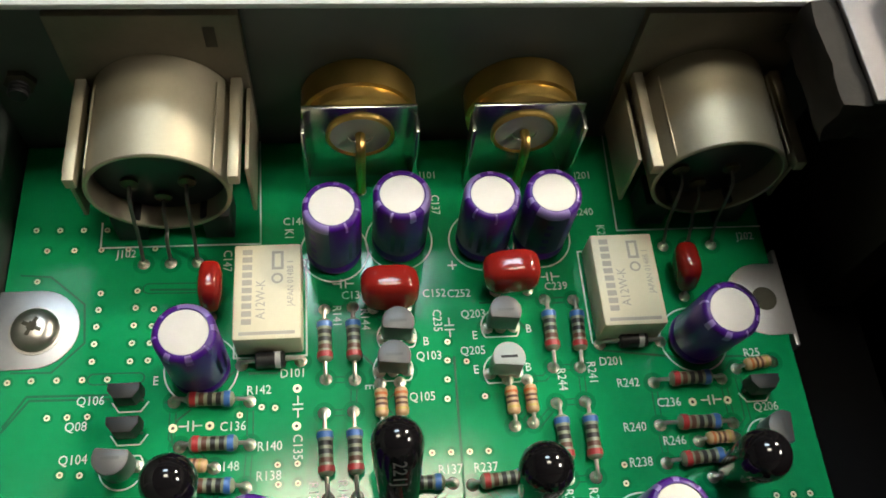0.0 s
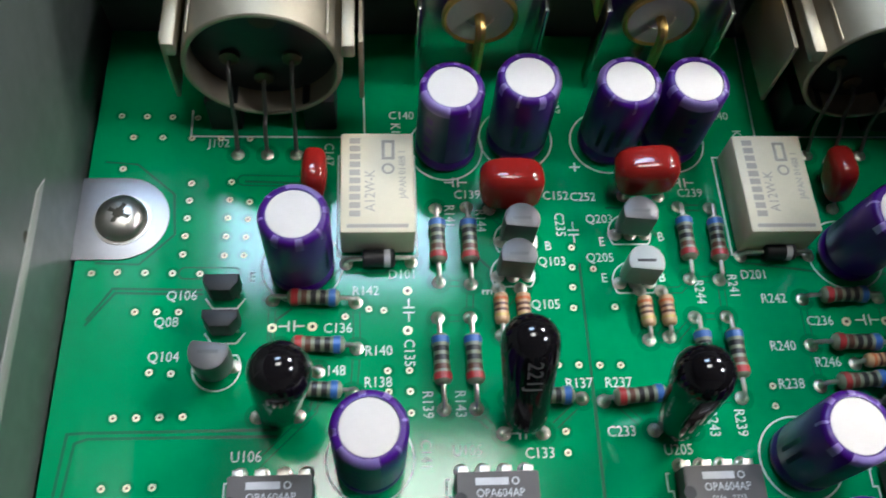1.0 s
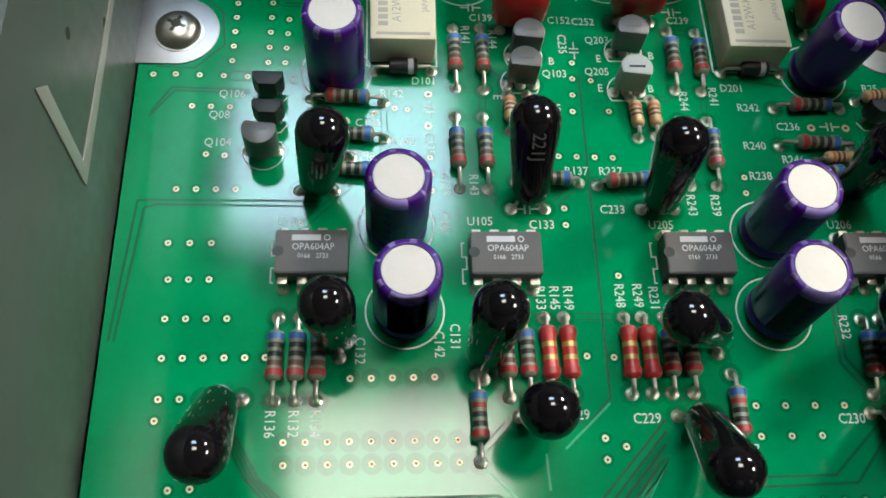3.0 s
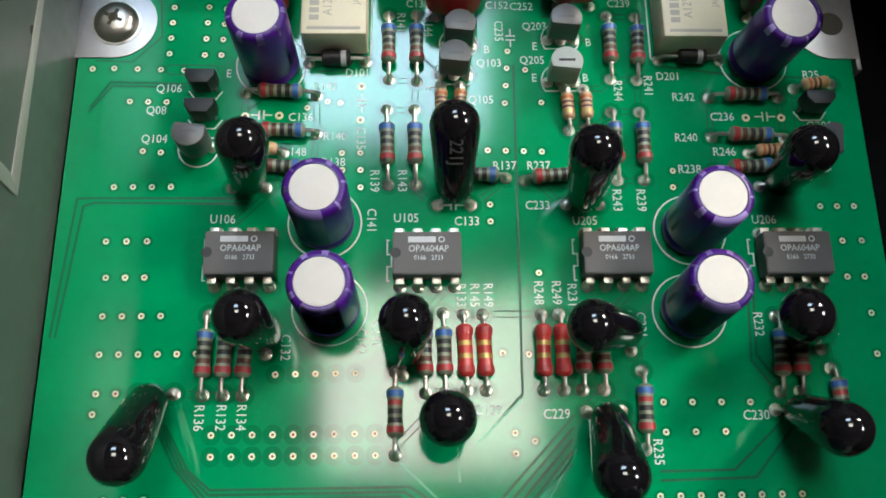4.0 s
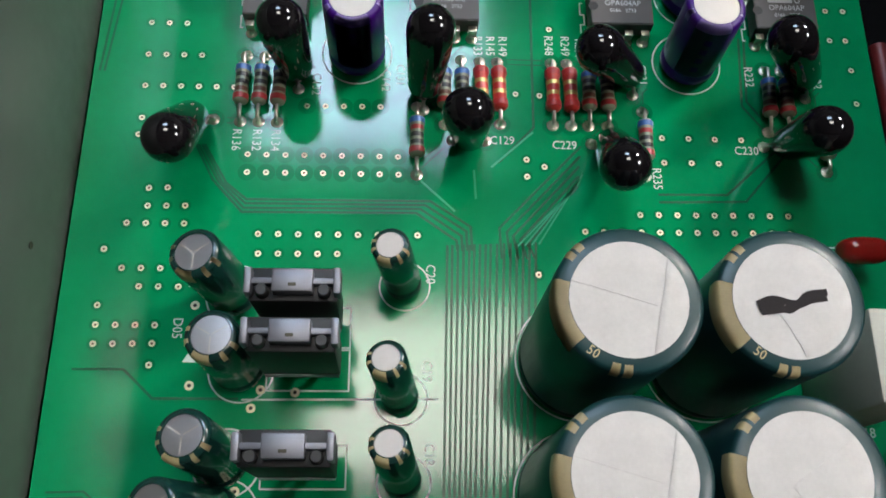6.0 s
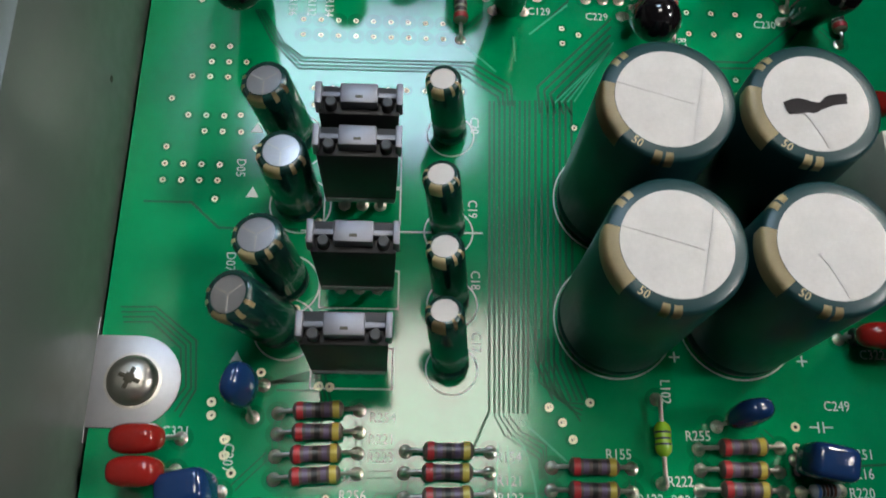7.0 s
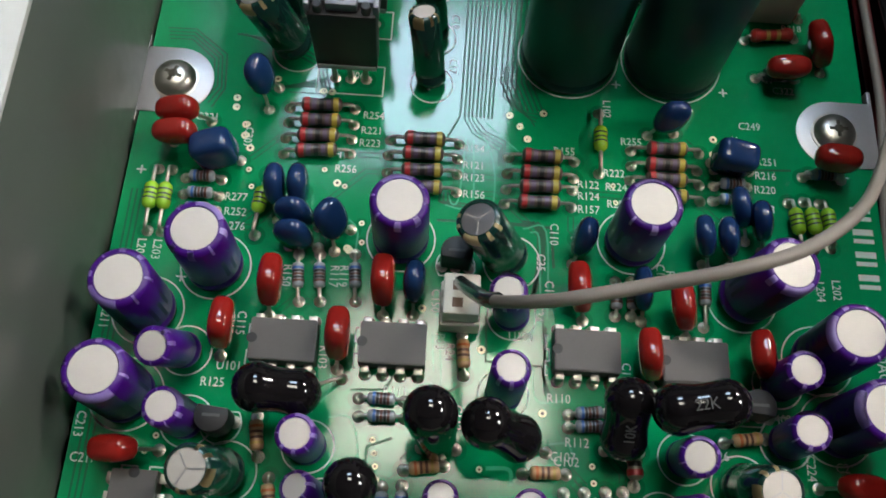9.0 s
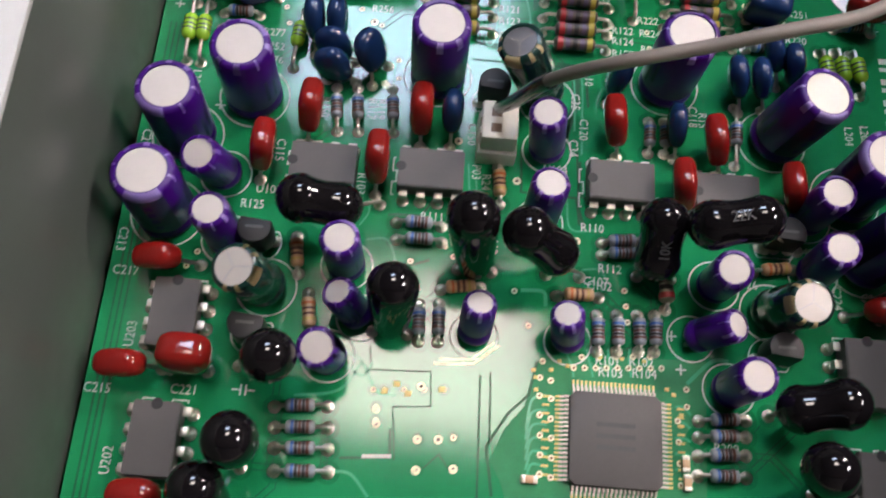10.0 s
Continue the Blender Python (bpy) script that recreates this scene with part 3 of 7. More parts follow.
def diode(x1, y1, x2, y2):
    turn = math.degrees(math.atan2(y2 - y1, x2 - x1))
    t = thing("diode", "black cylindrical diode with a grey cathode band lying on the board", "diode", "diodes", at((x1 + x2) / 2, (y1 + y2) / 2, 0, 0, 0, turn))
    body, band = diode_meshes()
    b = part("body", body, t, m=at(0, 0, 1.4, 0, 90, 0))
    part("cathode_band", band, b, "pale grey cathode band")
    reach = max(round(math.hypot(x2 - x1, y2 - y1) * 2) / 4, 3.2)
    lead = bent_lead(reach, 1.4, 2.0)
    part("lead", lead, t)
    part("lead", lead, t, m=at(0, 0, 0, 0, 0, 180))
    for k in (-1, 1):
        solder_joint((x1 + x2) / 2 + k * reach * math.cos(radians(turn)), (y1 + y2) / 2 + k * reach * math.sin(radians(turn)))


@functools.lru_cache(None)
def inductor_meshes():
    body = mesh_from(lathe([(0, -2.3), (0.5, -2.2), (1.0, -1.7), (1.12, -1.0), (1.03, 0), (1.12, 1.0), (1.0, 1.7), (0.5, 2.2), (0, 2.3)], 16), LIME, "body", 60)
    rings = [mesh_from(lathe([(0.9, z - 0.14), (1.12 - 0.06 * (z == 0), z - 0.14), (1.12 - 0.06 * (z == 0), z + 0.14), (0.9, z + 0.14)], 16), BANDS["black"], "black_band") for z in (-0.8, 0.0, 0.75)]
    return body, rings


def inductor(x1, y1, x2, y2):
    turn = math.degrees(math.atan2(y2 - y1, x2 - x1))
    t = thing("inductor", "lime green axial inductor with black bands and long bare leads", "inductor", "green inductors", at((x1 + x2) / 2, (y1 + y2) / 2, 0, 0, 0, turn))
    body, rings = inductor_meshes()
    b = part("body", body, t, m=at(0, 0, 1.7, 0, 90, 0))
    for me in rings:
        part("colour_band", me, b)
    reach = max(round(math.hypot(x2 - x1, y2 - y1) * 2) / 4, 3.8)
    lead = bent_lead(reach, 1.7, 2.1)
    part("lead", lead, t)
    part("lead", lead, t, m=at(0, 0, 0, 0, 0, 180))
    for k in (-1, 1):
        solder_joint((x1 + x2) / 2 + k * reach * math.cos(radians(turn)), (y1 + y2) / 2 + k * reach * math.sin(radians(turn)))


# ---- electrolytic capacitors ----
CANS = {
    # sleeve, print, lid, radius, height, lid radius
    "purple": (PURPLE, LILAC, ALUMINIUM, 4.2, 14.3, 3.25, "purple-sleeved electrolytic capacitor with a bright aluminium top"),
    "purple_small": (PURPLE, LILAC, ALUMINIUM, 2.65, 12.0, 2.05, "small purple-sleeved electrolytic capacitor with bright top, leaning a little"),
    "purple_tiny": (PURPLE, LILAC, ALUMINIUM, 2.3, 8.0, 1.75, "tiny purple-sleeved electrolytic capacitor with a bright aluminium top"),
    "green": (GREEN_SLEEVE, GOLD_PRINT, ALU_GREY, 3.3, 14.3, 2.45, "dark green electrolytic capacitor with a scored grey aluminium top"),
    "green_small": (GREEN_SLEEVE, GOLD_PRINT, ALUMINIUM, 2.45, 13.8, 1.75, "slim dark green electrolytic capacitor with bright top and gold print"),
    "green_light": (GREEN_SLEEVE, GOLD_PRINT, ALUMINIUM, 3.2, 12.0, 2.6, "dark green electrolytic capacitor with a bright scored top, leaning over"),
    "reservoir": (RESERVOIR_SLEEVE, GOLD_PRINT, PAPER, 8.0, 29.0, 5.85, "large dark green reservoir capacitor with a white paper disc on top"),
}


CANS["reservoir_b"] = CANS["reservoir"][:6] + ("large dark green reservoir capacitor with a folded white paper disc",)


def arc_strip(r, z0, z1, a0, a1, wrap=None, n=10):
    """A strip of print on the side of a can, which may run over its shoulder to the radius wrap."""
    bm = bmesh.new()
    levels = [(r, z0), (r, z1)] + ([(r - 0.18, z1 + 0.42), (r - 0.5, z1 + 0.63), (wrap, z1 + 0.64)] if wrap else [])
    rows = [[bm.verts.new((q * math.cos(radians(a0 + (a1 - a0) * k / n)), q * math.sin(radians(a0 + (a1 - a0) * k / n)), z)) for k in range(n + 1)] for q, z in levels]
    for a, b in zip(rows, rows[1:]):
        for k in range(n):
            bm.faces.new((a[k], a[k + 1], b[k + 1], b[k]))
    bmesh.ops.solidify(bm, geom=bm.faces[:], thickness=-0.012)
    bmesh.ops.recalc_face_normals(bm, faces=bm.faces)
    return bm


@functools.lru_cache(None)
def can_meshes(kind):
    sleeve, ink, lid, r, h, lr, _ = CANS[kind]
    n = 40 if r > 6 else 32
    prof = [(0, 0.15), (r * 0.8, 0.15), (r - 0.25, 0.25), (r, 0.6), (r, 1.7), (r - 0.28, 2.0), (r - 0.28, 2.3), (r, 2.7), (r, h - 0.65), (r - 0.18, h - 0.22), (r - 0.5, h), (lr, h + 0.02), (lr - 0.02, h - 0.2)]
    made = [("sleeve", mesh_from(lathe(prof, n), sleeve, "sleeve", 50), "")]
    e = 0.02
    if not kind.startswith("reservoir"):
        top = lathe([(lr + 0.02, h - 0.25), (lr - 0.1, h - 0.12), (lr - 0.35, h - 0.1), (0, h - 0.1)], n)
        made.append(("can_top", mesh_from(top, lid, "can_top"), "bare aluminium top"))
    else:
        top = lathe([(lr + 0.45, h + 0.005), (lr + 0.45, h + 0.04), (lr + 0.2, h + 0.05), (0, h + 0.09)], n)
        q = lr + 0.32
        a0, a1 = (-69, 45) if kind == "reservoir" else (-82, 36)
        rim = [(q * math.cos(radians(a0 + (a1 - a0) * k / 14)), q * math.sin(radians(a0 + (a1 - a0) * k / 14))) for k in range(15)]
        inner = [(0.62 * q, 0.25 * q), (0.50 * q, -0.25 * q)] if kind == "reservoir" else [(-0.28 * q, -0.14 * q)]
        flap = extrude_outline(rim + inner, h + 0.10, h + 0.17, 0.02)
        line = [(-0.97 * q, 0.33 * q), (-0.2 * q, 0.1 * q), (0.46 * q, -0.1 * q)] if kind == "reservoir" else [(-0.30 * q, -0.16 * q), (-0.05 * q, -0.5 * q), (0.12 * q, -0.96 * q)]
        crease = ribbon(line, 0.22, h + 0.03, h + 0.15, lid, "paper_crease")
        spin = Matrix.Rotation(radians(-190), 4, "Z")
        crease.transform(spin)
        flap_me = mesh_from(flap, lid, "paper_fold", 30)
        flap_me.transform(spin)
        made.append(("paper_fold", flap_me, "raised fold of the paper"))
        made.append(("paper_crease", crease, "fine crease of the paper"))
        made.append(("paper_disc", mesh_from(top, lid, "paper_disc"), "creased white paper disc"))
    if kind.startswith("purple"):
        made.append(("stripe", mesh_from(arc_strip(r + e, h - 1.2, h - 0.62, -36, 36, lr + 0.12), ink, "stripe"), "pale lilac polarity stripe"))
        # the stripe goes on down the side, darkened to navy for the shade there
        made.append(("side_stripe", mesh_from(arc_strip(r + e, 2.8, h - 1.2, -36, 36), NAVY, "side_stripe"), "polarity stripe down the side, navy to stand for shade"))
        for a in (70, 118, 163, 205, 250, 291):
            made.append(("print_mark", mesh_from(arc_strip(r + e, h - 1.6, h - 0.62, a, a + 13 if a % 2 else a + 5, r - 0.75, 4), ink, "print_mark"), ""))
        for a, z0, z1 in ((75, 4, 9), (95, 3.5, 8.5), (112, 5, 9.5), (255, 4, 9), (275, 4, 8)):
            made.append(("print_bar", mesh_from(arc_strip(r + e, z0 * h / 14.3, z1 * h / 14.3, a, a + 8, None, 3), NAVY, "print_bar"), ""))
        for k in range(4):
            made.append(("minus_sign", mesh_from(arc_strip(r + 2 * e, h * (0.28 + k * 0.15), h * (0.36 + k * 0.15), -7, 7, None, 4), sleeve, "minus_sign"), ""))
    elif kind.startswith("reservoir"):
        made.append(("stripe", mesh_from(arc_strip(r + e, h - 2.4, h - 0.62, -26, 30, lr + 0.5), ink, "stripe"), "broad gold polarity stripe"))
        for a in (-52, -62, 62, 72):
            made.append(("print_mark", mesh_from(arc_strip(r + e, h - 1.6, h - 0.62, a, a + 7, r - 1.0, 4), ink, "print_mark"), ""))
        num = text_mesh("50", 1.5, GOLD_PRINT.name).copy()
        num.transform(Matrix.Translation((6.98 * S, 0, (h + 0.03) * S)) @ Matrix.Rotation(radians(90), 4, "Z"))
        num.transform(Matrix.Rotation(radians(44), 4, "Z"))
        made.append(("value_print", num, ""))
    else:
        made.append(("stripe", mesh_from(arc_strip(r + e, h - 1.8, h - 0.62, -22, 22, lr + 0.1), ink, "stripe"), "gold polarity stripe"))
        for a in (48, 80, -60, -92):
            made.append(("print_mark", mesh_from(arc_strip(r + e, h - 1.4, h - 0.62, a, a + 11, r - 0.7, 4), ink, "print_mark"), ""))
        if kind != "green_small":
            for a in (20, 140, 260):
                g = box(0.15, -0.09, h - 0.10, lr * 0.9, 0.09, h - 0.07)
                bmesh.ops.rotate(g, verts=g.verts, cent=(0, 0, 0), matrix=Matrix.Rotation(radians(a), 3, "Z"))
                made.append(("vent_score", mesh_from(g, ALUMINIUM if kind == "green" else ALU_GREY, "vent_score"), ""))
    return made


LEG_ME = mesh_from(tube([(0, 0, 0), (0, 0, 1.2)], 0.3, 8), TINNED, "lead")


def electrolytic(x, y, kind, turn, top=None):
    label, r, h = CANS[kind][6], CANS[kind][3], CANS[kind][4]
    if top:
        t3 = Vector(top)
        b3 = Vector((x, y, 0.0))
        d = (t3 - b3).normalized()
        lift = r * math.sqrt(max(0.0, 1 - d.z * d.z)) * 0.9
        b3 = t3 - d * h if h * d.z <= t3.z else Vector((x, y, 0.0))
        b3.z = max(b3.z, lift)
        m = axis_pose(b3, b3 + d)
    else:
        m = at(x, y, 0)
    ob = thing("electrolytic_capacitor", label, "capacitor", kind.replace("_", " ") + " electrolytic capacitors", m @ pose(0, 0, 0, 0, 0, turn))
    for name, me, note in can_meshes(kind):
        part(name, me, ob, note)
    base = (m @ Vector((0, 0, 0))) / S
    for k in (-1, 1):
        q = part("lead", LEG_ME, ob, m=at(k * r * 0.5, 0, -max(0.6, base.z)))
    silk_ring(x, y, r + (0.35 if kind.startswith("reservoir") else 1.0))
    return ob


# ---- film capacitors ----
FILMS = {
    # half width, half depth, half height, roundness, material
    "red_small": (3.2, 1.75, 3.8, 3.3, EPOXY_RED, "glossy red dipped film capacitor standing on edge on the board"),
    "red_wide": (3.5, 1.9, 2.4, 2.8, EPOXY_RED, "glossy red dipped film capacitor lying low on the board"),
    "red_large": (4.3, 2.7, 3.4, 3.3, EPOXY_RED, "large glossy red dipped film capacitor standing on the board"),
    "red_mid": (3.5, 2.4, 3.0, 3.2, EPOXY_RED, "glossy red dipped film capacitor beside a chip"),
    "blue": (2.7, 1.6, 3.5, 2.5, EPOXY_BLUE, "glossy dark blue dipped capacitor standing on the board"),
    "blue_box": (3.3, 2.3, 3.2, 4.5, EPOXY_BLUE, "boxy dark blue dipped capacitor leaning on the board"),
    "black": (3.5, 3.4, 0, 2.2, EPOXY_BLACK, "glossy black bulb-shaped film capacitor standing on its leads"),
    "black_lying": (3.3, 3.1, 0, 2.2, EPOXY_BLACK, "glossy black dipped film capacitor leaning far over on its leads"),
}


@functools.lru_cache(None)
def film_body(kind, length):
    hx, hy, hz, e, mat, _ = FILMS[kind]
    if hz == 0:
        r, h = hx, length
        prof = [(0, 0), (r * 0.42, 0.15), (r * 0.64, 0.9), (r * 0.75, 2.2), (r * 0.86, h * 0.42), (r * 0.95, h * 0.62)]
        prof += [(r * math.cos(a), h - r + r * math.sin(a)) for a in [radians(q) for q in (0, 15, 30, 45, 60, 75)]] + [(0, h)]
        bm = lathe(prof, 24)
        bmesh.ops.scale(bm, vec=(1, hy / hx, 1), verts=bm.verts)
        return mesh_from(bm, mat, "body", 70)
    return mesh_from(pillow(hx, hy, hz, e, 22, 14, 0.04), mat, "body", 80)


def film_capacitor(bx, by, tx, ty, tz, kind, turn, mark=""):
    hx, hy, hz, e, mat, label = FILMS[kind]
    b, t3 = Vector((bx, by, 0.6)), Vector((tx, ty, tz))
    ax = (t3 - b).normalized()
    ob = thing("film_capacitor", label, "capacitor", kind.replace("_", " ") + " film capacitors", at(bx, by))
    spin = pose(0, 0, 0, 0, 0, turn)
    if hz == 0:
        length = round(((t3 - b).length + hx - 0.3) * 2) / 2
        start = t3 + ax * hx - ax * length
        low = 0.35 - (start.z - hx * 0.9 * math.sqrt(max(0, 1 - ax.z * ax.z)))
        if low > 0:
            start.z += low * 0.5
        m = axis_pose(start - Vector((bx, by, 0)), start + ax - Vector((bx, by, 0)))
    else:
        length = 0
        c = t3 + ax * 1.0 - ax * hz
        c.z = max(c.z, hz * 0.9 + 0.5)
        start = c - ax * hz * 0.8
        m = axis_pose(c - Vector((bx, by, 0)), c + ax - Vector((bx, by, 0)))
    body = part("body", film_body(kind, length), ob, m=m @ spin)
    half = 2.4 if hz == 0 else min(hx * 0.8, 2.5)
    for k in (-1, 1):
        q = Vector((k * half * math.cos(radians(turn)), k * half * math.sin(radians(turn)), 0))
        s = start - Vector((bx, by, 0)) + q * 0.55
        s.z = max(s.z, 0.8)
        part("lead", mesh_from(tube([q, q + Vector((0, 0, 0.7)), (q + s) / 2 + Vector((0, 0, 0.3)), s + ax * 0.9], 0.28, 7), TINNED, "lead"), ob)
        solder_joint(bx + q.x, by + q.y)
    if mark:
        # the value is stamped along the front of the body
        me = text_mesh(mark, 2.6, MARK_DULL.name)
        rot = Matrix.Rotation(radians(90), 4, "X") @ Matrix.Rotation(radians(-90), 4, "Z")
        part("value_print", me, body, "faint grey value print", m=Matrix.Translation((0, -hy * 0.985 * S, length * 0.62 * S)) @ rot)
    return ob


def film_bar(bx, by, p, q, mark=""):
    """A dipped capacitor bent over on its leads: a waisted black body from p to q."""
    p, q = Vector(p), Vector(q)
    ax = (q - p).normalized()
    length = (q - p).length
    r = 3.45
    ob = thing("film_capacitor", FILMS["black_lying"][5], "capacitor", "black film capacitors", at(bx, by))
    prof = [(0, -r * 0.98)] + [(r * 0.95 * math.cos(radians(a)), r * 0.95 * math.sin(radians(a))) for a in (-75, -60, -45, -30, -15, 0)]
    prof += [(r * (0.95 - 0.11 * math.sin(math.pi * u) + 0.05 * u), length * u) for u in (0.14, 0.28, 0.42, 0.56, 0.7, 0.85)] + [(r * math.cos(radians(a)), length + r * math.sin(radians(a))) for a in (0, 15, 30, 45, 60, 75)] + [(0, length + r)]
    o = Vector((bx, by, 0))
    body = part("body", mesh_from(lathe(prof, 24), EPOXY_BLACK, "body", 70), ob, m=axis_pose(p - o, q - o))
    for k in (-1, 1):
        d = Vector((2.4 * k, 0, 0))
        part("lead", mesh_from(tube(smooth_line([d, d + Vector((0, 0, 1.2)), (d * 0.6 + (p - o)) / 2, p - o + d * 0.5], 4), 0.28, 7), TINNED, "lead"), ob)
        solder_joint(bx + d.x, by)
    if mark:
        me = text_mesh(mark, 2.1, MARK_DULL.name)
        side = ax.cross(Vector((0, -0.12, 0.99))).normalized()
        out = side.cross(ax).normalized()
        if out.z < 0:
            side, out = -side, -out
        # letters lie on the face turned up, along the body
        along = -ax if ax.x < 0 else ax
        m3 = Matrix((along, out.cross(along), out)).transposed()
        part("value_print", me, ob, "faint grey value print", m=Matrix.Translation((p + ax * length * 0.45 + out * (r * 0.965) - o) * S) @ m3.to_4x4())
    return ob


# ---- chips ----
def dip_body():
    bm = box(-4.8, -3.2, 0.55, 4.8, 3.2, 3.75)
    for v in bm.verts:
        f = 0.955 if abs(v.co.z - 2.2) > 1 else 1.0
        v.co.y *= f
        v.co.x *= 0.985
    bmesh.ops.bevel(bm, geom=bm.edges[:], offset=0.16, segments=2, affect="EDGES")
    return mesh_from(bm, MOULD, "body")


def dip_pin():
    """A pin: a broad shoulder out of the body's side that turns down and narrows to its tip."""
    bm = box(-0.62, -4.0, 1.95, 0.62, -3.0, 2.2, 0.05)
    box(-0.62, -4.05, 0.75, 0.62, -3.78, 2.2, 0.05, bm)
    box(-0.26, -4.02, -0.1, 0.26, -3.8, 0.78, 0.0, bm)
    return mesh_from(bm, TINNED, "pin")


DIP_BODY, DIP_PIN = dip_body(), dip_pin()
DIP_NOTCH = mesh_from(lathe([(0.75, 3.74), (0.75, 3.77), (0, 3.77)], 16), MOULD_DARK, "notch")
LOGO_ME = mesh_from(box(-1.9, -0.42, 0, 1.9, 0.42, 0.012, 0), MARK_GREY, "maker_mark")
DOT_ME = mesh_from(lathe([(0.45, 0), (0.45, 0.012), (0.3, 0.012), (0.3, 0)], 14), MARK_GREY, "mark_ring")


def dip_chip(x, y, turn, mark):
    note = "charcoal eight-pin chip with pale part number print" if mark else "plain charcoal eight-pin chip soldered to the board"
    ob = thing("integrated_circuit", note, "chip", "eight-pin chips", at(x, y, 0, 0, 0, turn))
    b = part("body", DIP_BODY, ob)
    part("notch", DIP_NOTCH, b, m=at(-4.35, 0, 0))
    c, s = math.cos(radians(turn)), math.sin(radians(turn))
    for k in range(4):
        u = -3.81 + 2.54 * k
        part("pin", DIP_PIN, ob, m=at(u, 0))
        part("pin", DIP_PIN, ob, m=at(u, 0, 0, 0, 0, 180))
        for v in (-3.9, 3.9):
            part("solder_joint", JOINT_ME, board, m=at(x + c * u - s * v, y + s * u + c * v))
    if mark:
        part("maker_mark", LOGO_ME, b, "pale bar in place of the maker's mark", m=at(-0.7, 1.9, 3.76))
        part("mark_ring", DOT_ME, b, m=at(2.0, 1.9, 3.76))
        part("part_number", text_mesh("OPA604AP", 1.35, MARK_GREY.name), b, m=at(0.2, 0.55, 3.77))
        part("date_code", text_mesh("0166   2733", 0.95, MARK_GREY.name), b, m=at(0.2, -0.75, 3.77))
    pts = [(-5.2, 3.0), (-5.6, 3.0), (-5.6, 0.9), (-5.0, 0.9), (-5.0, -0.9), (-5.6, -0.9), (-5.6, -3.0), (-5.2, -3.0)]
    silk_line([(x + c * u - s * v, y + s * u + c * v) for u, v in pts], 0.2)


def flat_chip(x, y):
    ob = thing("integrated_circuit", "square charcoal surface-mounted chip with fine pins on all sides", "chip", "", at(x, y))
    half = 6.2
    bm = extrude_outline([(-half + 0.8, -half), (half - 0.8, -half), (half, -half + 0.8), (half, half - 0.8), (half - 0.8, half), (-half + 0.8, half), (-half, half - 0.8), (-half, -half + 0.8)], 0.25, 1.65, 0.15)
    for k in range(3):
        part("print_bar", mesh_from(box(-2.6, 1.6 - 1.5 * k, 1.64, 2.6, 2.2 - 1.5 * k, 1.656), MARK_DULL, "print_bar"), ob)
    part("body", mesh_from(bm, MOULD, "body"), ob)
    pm = box(-0.13, -half - 1.15, 0.02, 0.13, -half - 0.55, 0.16)
    box(-0.13, -half - 0.6, 0.14, 0.13, -half + 0.02, 0.75, bm=pm)
    me = mesh_from(pm, TINNED, "pin")
    pad = mesh_from(box(-0.16, -half - 1.75, 0.0, 0.16, -half - 0.75, 0.05, 0.02), PAD_GOLD, "pin_pad")
    for side in range(4):
        for k in range(20):
            m = at(0, 0, 0, 0, 0, 90 * side) @ at(-5.5 + k * 11.0 / 19, 0)
            part("pin", me, ob, m=m)
            part("pin_pad", pad, board, m=at(x, y) @ m)
            if k % 2 == 0 and side in (1, 3):
                part("pin_pad", pad, board, m=at(x, y) @ m @ at(0.1, -1.75))


@functools.lru_cache(None)
def to92(mat_name):
    pts = [(2.35 * math.cos(radians(a)), 2.35 * math.sin(radians(a)) + 0.2) for a in range(-35, 216, 14)]
    bm = extrude_outline(pts, 1.6, 6.3, 0.18)
    return mesh_from(bm, bpy.data.materials[mat_name], "body", 30)


def transistor(x, y, turn=0, look_=""):
    # pale variant: the lamp's sheen on its top is put into the body colour
    mat = MOULD_PALE if look_ is True else (MOULD_DARK if look_ == "dark" else MOULD_SATIN)
    note = "pale grey" if look_ is True else ("black" if look_ in ("dark", "mini") else "dark grey")
    ob = thing("transistor", note + " three-legged transistor with one flat face", "transistor", "transistors", at(x, y, 0, 0, 0, turn))
    if look_ == "mini":
        part("body", mesh_from(extrude_outline([(-2.15, 1.15), (-2.15, 0.1), (-1.2, -1.1), (1.2, -1.1), (2.15, 0.1), (2.15, 1.15)], 1.2, 4.6, 0.2), MOULD_DARK, "body"), ob)
        silk_line([(x - 2.5, y - 0.2), (x - 1.5, y - 1.6), (x + 1.5, y - 1.6), (x + 2.5, y - 0.2)], 0.2)
        for k in (-1, 0, 1):
            part("lead", mesh_from(tube([(k * 1.6, 0, 0), (k * 1.3, 0.1, 1.5)], 0.25, 6), TINNED, "lead"), ob)
        return
    part("body", to92(mat.name), ob)
    part("print_bar", mesh_from(box(-1.2, 0.1, 6.295, 1.2, 0.5, 6.31), MOULD_DARK if look_ is True else MARK_DULL, "print_bar"), ob)
    for k in (-1, 0, 1):
        part("lead", mesh_from(tube([(k * 2.0, 0, 0), (k * 2.0, 0, 0.7), (k * 1.27, 0.3, 1.3), (k * 1.27, 0.3, 1.7)], 0.25, 6), TINNED, "lead"), ob)
    c, s = math.cos(radians(turn)), math.sin(radians(turn))
    for k in (-1, 0, 1):
        solder_joint(x + c * k * 2.0, y + s * k * 2.0)
    arc = [(x + c * (2.9 * math.cos(radians(a))) - s * (2.9 * math.sin(radians(a)) + 0.2), y + s * (2.9 * math.cos(radians(a))) + c * (2.9 * math.sin(radians(a)) + 0.2)) for a in range(-35, 216, 10)]
    silk_line(arc + [arc[0]], 0.2)


